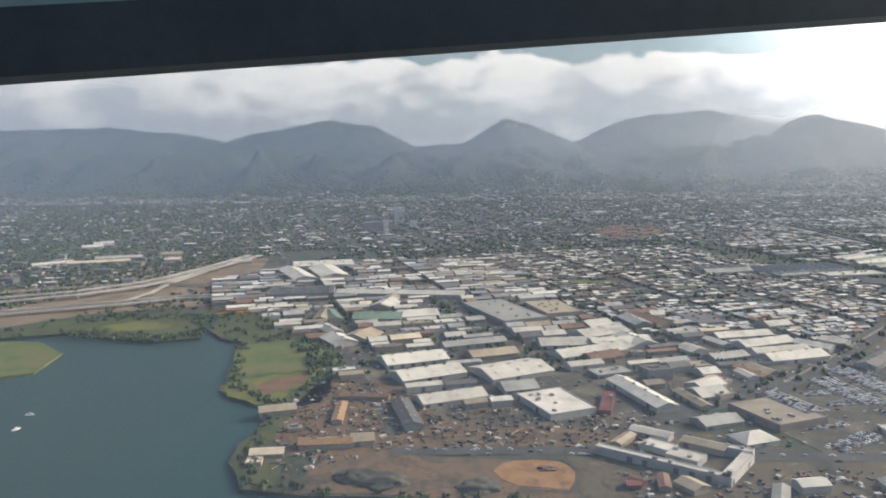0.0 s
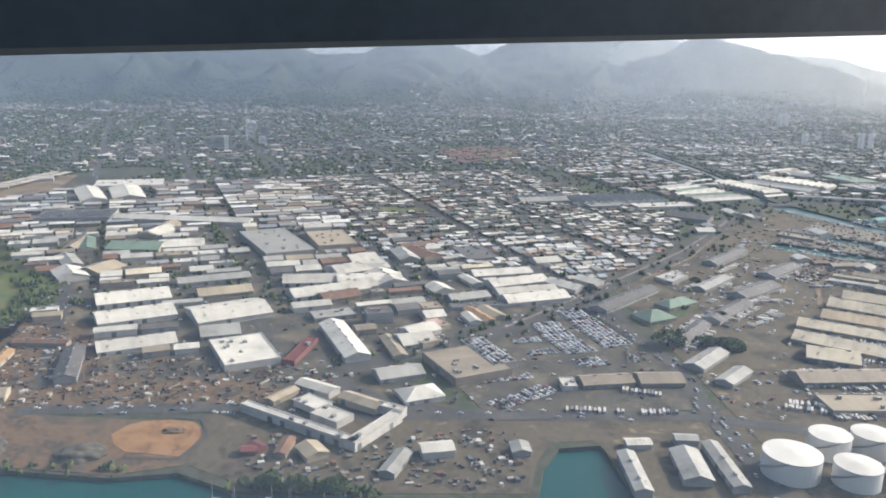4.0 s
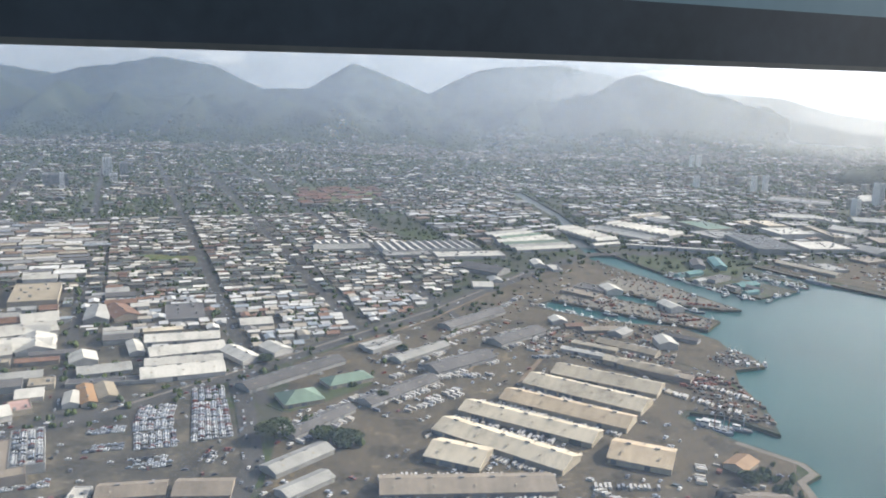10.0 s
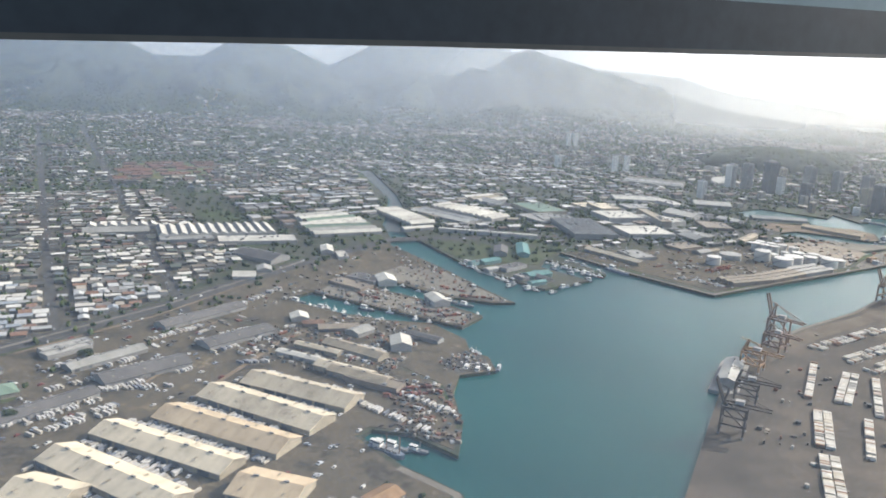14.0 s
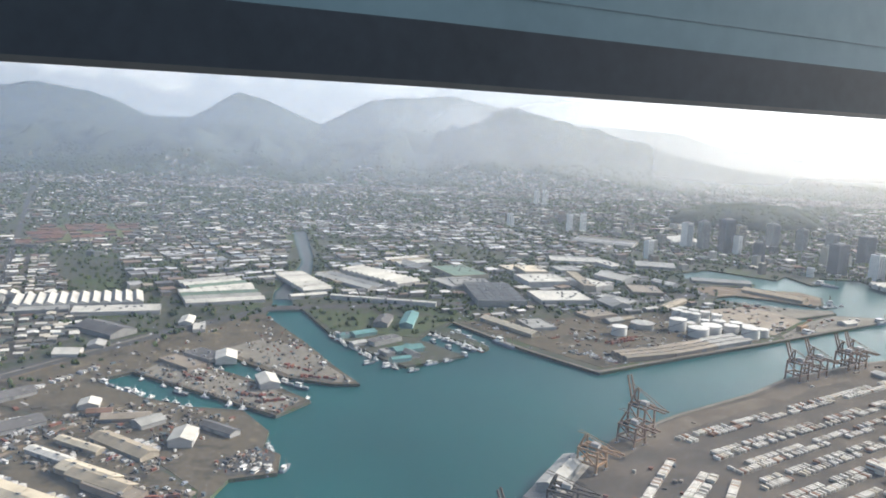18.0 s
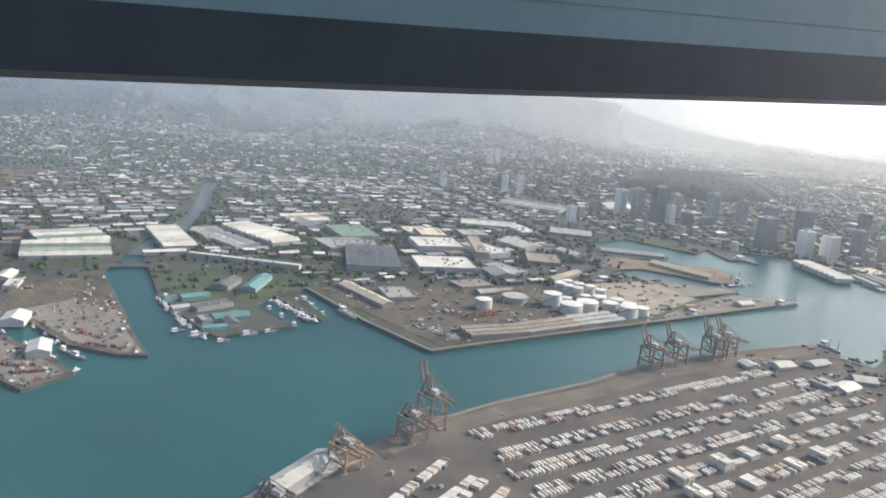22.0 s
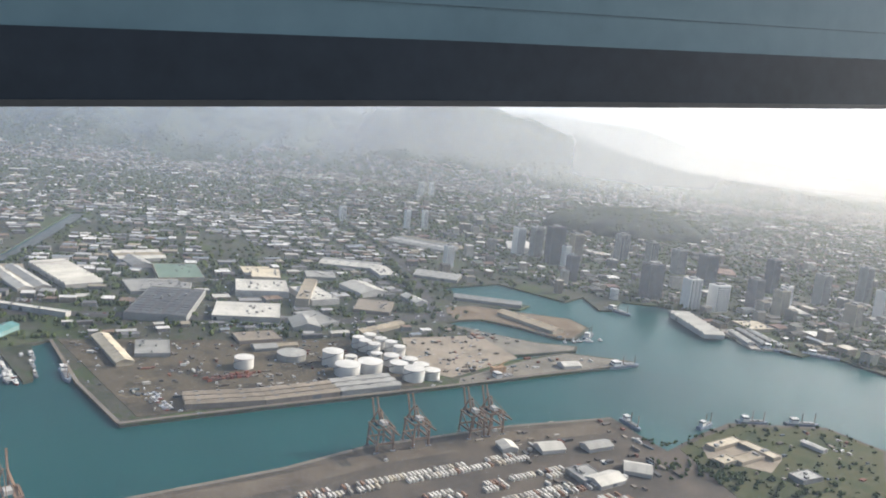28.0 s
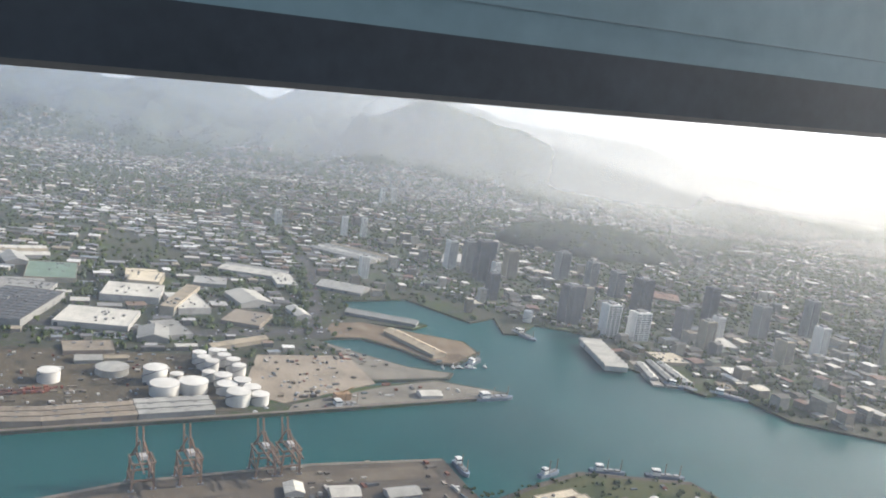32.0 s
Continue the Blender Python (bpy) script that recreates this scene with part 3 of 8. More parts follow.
def hill(x, y):
    """Height of the mountain range: sharp spurs run down from the crest towards the town, cut by ravines."""
    crest = np.interp(x, [c[0] for c in CREST], [c[1] for c in CREST])
    ridge = np.interp(x, [c[0] for c in NEAR_RIDGE], [c[1] for c in NEAR_RIDGE])
    k = (y - 2150) / (4100 - 2150)
    wob = 130 * noise.noise((x * 0.0017, y * 0.0013, 3.0)) + 55 * noise.noise((x * 0.006, y * 0.005, 9.0))
    spur = max(0.0, 1 - 2.3 * abs(noise.noise(((x + wob) * 0.0046, y * 0.0007, 5.0))))
    gully = noise.ridged_multi_fractal(((x + wob) * 0.0085, y * 0.0026, 1.0), 0.9, 2.1, 6, 0.9, 1.8)
    rough = noise.fractal((x * 0.009, y * 0.007, 7.0), 0.7, 2.1, 6)
    if k > 1:
        return crest * (1 - 0.5 * (k - 1)) + rough * 7
    body = crest * (0.12 * k + 0.88 * k ** 2.0)
    d = abs(y - 2960 - 1.2 * wob) / (620 if y < 2960 + 1.2 * wob else 380)
    crisp = 0.5 if x < 1000 else 0.06 if x > 1400 else 0.5 - 0.44 * (x - 1000) / 400
    mid = math.sin(math.pi * min(1.0, k * 1.02))
    ease = min(1.0, max(0.0, k) / 0.28) ** 1.5
    foot = ease * ridge * math.exp(-d ** 1.35) * (1 - crisp + crisp * spur) + 24 * (crisp / 0.5) * spur ** 1.2 * mid
    return max(body, foot) * 0.85 + 0.15 * (body + foot) + ((gully - 0.9) * 38 * min(1.0, k * 3) + rough * 16 * min(1.0, k * 4)) * (1 - 0.72 * k) * (0.3 + 1.4 * crisp)


def hills():
    xs, ys = np.linspace(-4200, 4600, 441), np.linspace(2150, 4700, 121)
    v, f = [], []
    for j, y in enumerate(ys):
        for x in xs:
            v.append((x, y, max(1.0, hill(x, y) + 1.0) if j else -2.0))
    nx = len(xs)
    for j in range(len(ys) - 1):
        for i in range(nx - 1):
            a = j * nx + i
            f.append((a, a + 1, a + nx + 1, a + nx))
    me = mesh_of("mountain_range", v, f, [FOREST])
    me.shade_smooth()
    tagged(new("mountain_range", me), "steep green forested mountain ridges behind the town", "mountain", kind="structure")


hills()


# upright see-through sheet whose colour stands in for haze in the air
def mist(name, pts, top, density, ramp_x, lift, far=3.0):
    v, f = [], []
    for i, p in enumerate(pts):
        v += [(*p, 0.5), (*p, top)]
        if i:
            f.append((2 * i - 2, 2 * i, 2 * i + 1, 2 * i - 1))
    me = mesh_of(name, v, f, [haze_sheet_material("mist", density, ramp_x, lift, far)])
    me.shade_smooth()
    tagged(new(name, me), "thin pale see-through sheet painted as haze over the town", "mist", kind="structure")


# near sheet, added to veil the dark tones as haze would
mist("backdrop_haze_sheet_shore", [(-900, -120), (2300, 770)], 560, 0.19, (300, 1200), 0.5, 0.72)
# added sheets that imitate distance haze, in wide bows round the harbour
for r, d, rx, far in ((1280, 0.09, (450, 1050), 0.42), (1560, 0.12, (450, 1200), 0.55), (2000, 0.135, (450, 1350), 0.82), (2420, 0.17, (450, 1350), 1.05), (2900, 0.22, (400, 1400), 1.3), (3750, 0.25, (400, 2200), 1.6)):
    mist("backdrop_haze_sheet", [(500 + r * math.sin(radians(q)), -300 + r * math.cos(radians(q))) for q in range(-84, 100, 1)], 560, d, rx, 60, far)

# ---- grounds, roads, water edges ----
slab("ground_clearing", [(26, 364), (33, 357), (44, 355), (56, 352), (60, 361), (62, 371), (60, 379), (56, 385), (44, 388), (34, 387), (27, 383), (22, 374)], 1.8, GROUND + 0.4, ORANGE_EARTH, "bright orange cleared earth lot inside a low dark bank", "ground")
strip("kerb_bank", [(38, 391), (59, 388), (65, 371), (58, 349), (36, 352)], 1.1, GROUND + 0.55, ROAD, "low dark bank round the orange earth lot", "bank")
# sheet over the canal, coloured grey like a sky reflection
slab("canal_grey_surface", [(610, 985), (611, 1019), (626, 1095), (637, 1185), (621, 1462), (636, 1466), (647, 1229), (644, 1116), (625, 1022), (626, 985)], -1, 0.35, CANAL, "water of the upper canal with grey sky reflection in its colour", "water")
for pts, w in (([(347, 618), (383, 655), (415, 688), (473, 770)], 2.4), ([(422, 669), (450, 696), (477, 722)], 2.6), ([(376, 583), (402, 619), (458, 675)], 2.0), ([(424, 564), (446, 608)], 2.2), ([(456, 550), (503, 640), (521, 657)], 3.4)):
    strip("verge", pts, w, GROUND + 0.38, DUST, "pale dusty verge between the sheds and the highway", "verge")
slab("ground_green", [(308, 521), (320, 509), (338, 522), (368, 552), (356, 570), (334, 546)], 1.8, GROUND + 0.27, LAWN, "lawn round two green-roofed halls", "grass")
slab("ground_interchange", [(-900, 520), (-407, 690), (-345, 752), (-240, 790), (-200, 830), (-230, 960), (-250, 1120), (-360, 1120), (-470, 900), (-900, 740)], 1.8, GROUND + 0.1, DUST, "dry tan ground of the road interchange", "ground")
strip("road", [(117, 445), (124, 424), (142, 405), (177, 390), (209, 386)], 11, GROUND + 0.32, ROAD, "curved asphalt road round the car lots")
slab("ground_dirt", [(-76, 352), (-62, 395), (-35, 398), (58, 384), (66, 372), (60, 345), (33, 338), (-33, 350)], 1.8, GROUND + 0.25, DIRT, "cleared orange earth lot beside the lagoon", "ground")
slab("ground_scrapyard", [(-83, 396), (6, 396), (-2, 440), (-24, 502), (-85, 536), (-97, 465), (-98, 424)], 1.8, GROUND + 0.2, DIRT, "brown dusty scrapyard ground", "ground")
slab("ground_rough", ragged([(-212, 690), (-206, 752), (-165, 760), (-120, 690), (-92, 640), (-78, 590), (-74, 540), (-78, 478), (-96, 472), (-148, 508), (-163, 600), (-170, 642), (-190, 655)], 5), 1.8, GROUND + 0.2, ROUGH, "rough olive scrub and bare earth beside the lagoon", "grass")
slab("ground_grass", ragged([(-151, 540), (-158, 570), (-164, 600), (-160, 630), (-140, 637), (-123, 642), (-108, 636), (-92, 617), (-86, 577), (-91, 556), (-122, 549), (-136, 541)], 5), 1.8, GROUND + 0.25, GRASS, "green grassy filled land beside the lagoon", "grass")
slab("ground_marsh", ragged([(-142, 497), (-149, 517), (-145, 530), (-133, 535), (-122, 543), (-106, 546), (-90, 549), (-91, 524), (-101, 508), (-104, 496), (-107, 477), (-119, 480), (-130, 487)], 4), 1.8, GROUND + 0.25, MARSH, "bright yellow-green marsh grass beside the lagoon", "grass")
slab("ground_mud", ragged([(-127, 517), (-123, 530), (-111, 537), (-97, 541), (-96, 529), (-105, 512), (-114, 500), (-121, 500)], 5, 3.0), 1.8, GROUND + 0.3, MUD, "red-brown bare mud inside the marsh grass", "ground")
slab("ground_bank", ragged([(-96, 356), (-110, 386), (-113, 408), (-108, 440), (-106, 474), (-92, 470), (-94, 430), (-98, 410), (-84, 390), (-82, 354)], 3), 1.8, GROUND + 0.32, ROUGH, "green overgrown bank of the lagoon", "grass")
slab("ground_mangrove", ragged([(-352, 664), (-324, 677), (-281, 656), (-242, 642), (-212, 656), (-233, 741), (-270, 752), (-330, 735)], 6), 1.8, GROUND + 0.3, ROUGH, "low green mangrove land along the freeway", "grass")
slab("ground_glade", ragged([(-318, 690), (-281, 680), (-250, 688), (-246, 712), (-290, 716)], 8), 1.8, GROUND + 0.36, MARSH, "light green glade among the mangroves", "grass")
slab("ground_workyard", ragged([(-8, 397), (60, 402), (96, 420), (60, 436), (28, 436), (-2, 446), (-30, 520), (-84, 548), (-70, 486), (-24, 486)], 5), 1.8, GROUND + 0.22, DIRT, "brown trodden earth between the yards", "ground")
slab("ground_islet", [(-420, 655), (-339, 648), (-302, 611), (-297, 557), (-330, 541), (-440, 560)], -3, 1.4, GRASS, "small green islet in the lagoon", "ground")
slab("ground_park", [(140, 915), (205, 905), (206, 880), (148, 885)], 1.8, GROUND + 0.25, GRASS, "green ball park among small houses", "grass")
slab("ground_field", [(250, 1440), (300, 1470), (345, 1462), (381, 1490), (398, 1420), (400, 1361), (340, 1318), (274, 1262)], 1.8, GROUND + 0.25, GRASS, "grassy barracks ground with reddish roofs", "ground")
slab("ground_yard", [(1046, 944), (1118, 965), (1140, 905), (1076, 849), (1046, 862)], 1.8, GROUND + 0.25, PALE_YARD, "pale concrete cargo yard on the pier", "ground")
slab("ground_shore", [(62, 345), (84, 330), (130, 328), (142, 319), (202, 316), (210, 342), (220, 358), (240, 360), (246, 332), (250, 297), (300, 289), (314, 302), (316, 388), (200, 382), (120, 440), (60, 402)], GROUND, GROUND + 0.14, YARD_GROUND, "dusty grey ground of the boatyards", "ground")
slab("ground_industry", [(-92, 400), (60, 402), (180, 470), (280, 560), (310, 600), (420, 740), (470, 860), (430, 960), (330, 1200), (-40, 1090), (-300, 1060), (-240, 800), (-130, 660), (-96, 579), (-90, 549), (-98, 470)], GROUND, GROUND + 0.08, ASPHALT, "worn asphalt and bare ground between works and houses", "ground")
slab("ground_works", [(206, 560), (258, 552), (310, 470), (312, 390), (196, 384), (178, 440)], 1.8, GROUND + 0.2, ASPHALT, "dark asphalt lots full of parked cars", "ground")
slab("ground_depot", [(318, 590), (420, 700), (530, 640), (590, 560), (590, 511), (583, 481), (565, 502), (545, 509), (537, 499), (553, 467), (563, 457), (574, 441), (563, 424), (562, 390), (536, 332), (430, 290), (316, 300), (318, 470)], 1.8, GROUND + 0.2, YARD_GROUND, "asphalt depot ground between long warehouses", "ground")
slab("ground_piers", COAST_MID[COAST_MID.index((593, 508)):] + [(596, 920), (520, 835), (424, 704), (532, 642), (592, 562)], GROUND, GROUND + 0.15, YARD_GROUND, "dusty pale ground of the working piers", "ground")
slab("ground_crater", [(1360, 1650), (1500, 1600), (1700, 1660), (1720, 1780), (1560, 1830), (1400, 1760)], 1.8, GROUND + 0.2, URBAN, "green foot of a low wooded crater hill", "ground")
for x in (1393, 1406, 1420):
    slab("ground_pier", [(x - 5, 972), (x + 5, 972), (x + 5, 1038), (x - 5, 1038)], -4, GROUND + 0.12, CONCRETE, "narrow concrete finger pier at the waterfront", "pier")
slab("ground_tanks", [(870, 752), (780, 892), (1040, 935), (1050, 830)], 1.8, GROUND + 0.2, YARD_GROUND, "asphalt terminal ground round sheds and tanks", "ground")
slab("ground_lawn", [(640, 935), (780, 900), (745, 858), (735, 838), (665, 862)], 1.8, GROUND + 0.2, LAWN, "patchy lawn behind the fishing piers", "grass")
strip("kerb_point", [(546, 352), (564, 388), (563, 405), (566, 423), (577, 431), (576, 441), (564, 455), (554, 466)], 4, GROUND + 0.3, APRON, "pale rubble edge of the harbour point", "shore")
slab("ground_point", [(1208, 735), (1236, 756), (1268, 777), (1340, 776), (1358, 742), (1300, 660), (1215, 668)], 1.5, GROUND + 0.2, ROUGH, "dry green point with low station buildings on the island", "grass")
slab("ground_pier_deck", [(528, 746), (624, 667), (640, 686), (622, 708), (571, 754), (562, 772), (542, 778)], 1.8, GROUND + 0.3, PIER_DECK, "pale worn deck of a working pier", "pier")
slab("ground_pier_deck", [(594, 783), (630, 740), (662, 723), (676, 723), (660, 757), (640, 812), (604, 830), (576, 800)], 1.8, GROUND + 0.3, PIER_DECK, "pale worn deck of a working pier", "pier")
slab("ground_pier_deck", [(1114, 904), (1198, 936), (1203, 947), (1168, 951), (1126, 976), (1094, 997), (1120, 960)], 1.8, GROUND + 0.22, PIER_DECK, "pale worn deck of a narrow cargo tongue", "pier")
slab("ground_pier_deck", [(1098, 1028), (1106, 1014), (1131, 1022), (1164, 1002), (1194, 973), (1210, 974), (1234, 1012), (1225, 1041), (1183, 1053), (1150, 1064), (1130, 1070), (1101, 1058)], 1.8, GROUND + 0.22, DUST, "dusty brown deck of the old cargo pier", "pier")
slab("ground_pier_deck", [(1080, 838), (1220, 899), (1240, 913), (1189, 924), (1146, 900), (1082, 848)], 1.8, GROUND + 0.22, PIER_DECK, "pale dusty deck along the quay", "pier")
slab("ground_wharf", [(604, 577), (626, 583), (627, 602), (617, 612), (598, 598)], 1.8, GROUND + 0.28, ROAD, "dark oily wharf at the working point", "pier")
slab("ground_berth", [(751, 546), (765, 536), (800, 582), (786, 592)], -4, GROUND + 0.1, CONCRETE, "concrete berth under the quay shed", "quay")
slab("ground_pad", [(1221, 722), (1225, 739), (1256, 754), (1273, 724), (1254, 704)], 1.8, GROUND + 0.35, PALE_YARD, "pale concrete pad round the station buildings", "ground")
strip("kerb_quay", [(862, 742), (940, 776), (1050, 822), (1222, 897)], 3, GROUND + 0.5, APRON, "worn concrete quay edge", "quay")
strip("kerb_quay_west", [(776, 890), (820, 805), (862, 742)], 2.6, GROUND + 0.5, APRON, "worn concrete quay edge", "quay")
strip("kerb_wharf", [(828, 615), (887, 653), (960, 690), (1007, 722), (1101, 760), (1178, 781)], 3, GROUND + 0.4, APRON, "dusty concrete wharf apron", "quay")

strip("road_wharf", [(800, 580), (838, 612), (893, 643), (966, 678), (1013, 708), (1107, 746), (1172, 765)], 15, GROUND + 0.2, QUAY_BROWN, "dusty brown wharf roadway behind the quay edge")
GRID = 16.0
CU, SU = math.cos(radians(GRID)), math.sin(radians(GRID))


def local(u, v):
    """A place on the town's slanted street grid, about the crossing at (190, 551)."""
    return 190 + u * CU - v * SU, 551 + u * SU + v * CU


for u in (-245, -125, 0, 105, 190, 275):
    strip("road", [local(u, v) for v in (-60 if u < 120 else 60, 250, 600, 1000, 1500)], 7.5, GROUND + 0.3, ROAD, "straight asphalt street between sheds and houses")
strip("road", [(120, 443), (223, 509), (291, 577), (417, 709), (520, 843), (610, 940), (760, 960), (1000, 985), (1100, 1030)], 16, GROUND + 0.35, ROAD, "broad asphalt harbour highway with a pale median")
strip("median", [(223, 512), (291, 580), (417, 712), (517, 843)], 2.6, GROUND + 0.45, APRON, "pale dry median strip", "road")
strip("road", [(-30, 400), (60, 400), (121, 390), (209, 386), (293, 382), (420, 340)], 10, GROUND + 0.35, ROAD, "asphalt shore road past the sheds")
strip("road", [(304, 300), (305, 382), (311, 449), (297, 520), (286, 560)], 10, GROUND + 0.4, ROAD, "asphalt street beside the car lots")
strip("road", [(1090, 1005), (1078, 1150), (1070, 1274), (1020, 1450), (964, 1656), (850, 2050)], 14, GROUND + 0.3, ROAD, "straight avenue running inland through the town")


def freeway():
    root = tagged(new("freeway"), "raised concrete freeway lanes along the lagoon", "freeway", kind="structure")
    ways = (([(-900, 600), (-480, 720), (-324, 787), (-277, 815), (-234, 820), (-144, 823)], 3.0, 3.2), ([(-900, 618), (-480, 738), (-330, 800), (-280, 826), (-234, 830), (-150, 832)], 3.4, 2.6),
            ([(-900, 640), (-520, 760), (-390, 832), (-340, 880), (-318, 925), (-292, 1010), (-262, 1120)], 4.6, 3.6), ([(-900, 664), (-540, 784), (-410, 850), (-358, 898), (-334, 940), (-306, 1020), (-278, 1125)], 4.2, 3.6),
            ([(-900, 700), (-560, 822), (-420, 885), (-350, 905), (-300, 900), (-230, 880)], 3.2, 2.2), ([(-330, 800), (-318, 850), (-318, 900), (-300, 985)], 3.0, 2.0))
    for pts, dz, half in ways:
        v, f = [], []
        for i, p in enumerate(pts):
            a, b = Vector(pts[max(0, i - 1)]), Vector(pts[min(len(pts) - 1, i + 1)])
            d = (b - a).normalized()
            for q, z in ((half + 0.3, dz - 0.8), (half + 0.3, dz + 0.5), (half, dz + 0.5), (half, dz), (-half, dz), (-half, dz + 0.5), (-half - 0.3, dz + 0.5), (-half - 0.3, dz - 0.8)):
                v.append((p[0] - d.y * q, p[1] + d.x * q, z + GROUND))
            if i:
                for k in range(8):
                    a0, b0 = (i - 1) * 8 + k, (i - 1) * 8 + (k + 1) % 8
                    f.append((a0, b0, b0 + 8, a0 + 8))
        ob = new("carriageway", mesh_of("carriageway", v, f, [CONCRETE]))
        ob.parent = root
        for i in range(len(pts) - 1):
            (x0, y0), (x1, y1) = pts[i], pts[i + 1]
            for k in range(2):
                bm = bmesh.new()
                tube(bm, x0 + (x1 - x0) * k / 2, y0 + (y1 - y0) * k / 2, 0, 0.9, dz + GROUND - 0.6, 10)
                part("pier", bm, CONCRETE, root)


freeway()

# ---- buildings ----
FOOT = []
SHAPE_WORDS = {"gable": "gabled warehouse", "flat": "flat-roofed works building", "saw": "saw-tooth roofed factory shed", "hip": "hip-roofed hall"}
ROOF_WORDS = {"white": "white-painted metal roof", "grey": "dull grey metal roof", "tan": "sun-bleached tan roof", "cream": "weathered cream metal roof", "sand": "sandy tan metal roof", "slate": "dark grey roof",
              "brown": "dusty brown roof", "rust": "rusty red-brown roof", "orange": "orange-brown roof", "red": "dark red roof", "sage": "pale green roof", "teal": "teal-green metal roof",
              "blue": "blue-grey roof with solar panels", "pink": "pale pink roof"}


def roof_mesh(l, w, h, form):
    bm = bmesh.new()
    o = 0.5
    a, b = l / 2 + o, w / 2 + o
    rise = min(3.6, w * 0.17)
    if form == "gable":
        prof = [(-b, -0.25), (-b, 0), (0, rise), (b, 0), (b, -0.25), (0, rise - 0.25)]
        va = [bm.verts.new((-a, y, h + z)) for y, z in prof]
        vb = [bm.verts.new((a, y, h + z)) for y, z in prof]
        for i in range(6):
            bm.faces.new((va[i], va[(i + 1) % 6], vb[(i + 1) % 6], vb[i]))
        bm.faces.new(va[::-1]), bm.faces.new(vb)
    elif form == "hip":
        lo = [bm.verts.new(p) for p in ((-a, -b, h), (a, -b, h), (a, b, h), (-a, b, h))]
        i = max(0.5, a - b)
        hi = [bm.verts.new((-i, 0, h + b * 0.42)), bm.verts.new((i, 0, h + b * 0.42))]
        bm.faces.new((lo[0], lo[1], hi[1], hi[0])), bm.faces.new((lo[2], lo[3], hi[0], hi[1]))
        bm.faces.new((lo[1], lo[2], hi[1])), bm.faces.new((lo[3], lo[0], hi[0])), bm.faces.new(lo[::-1])
    else:
        solid(bm, 0, 0, h - 0.3, l - 0.6, w - 0.6, 0.3)
    bmesh.ops.recalc_face_normals(bm, faces=bm.faces)
    return bm


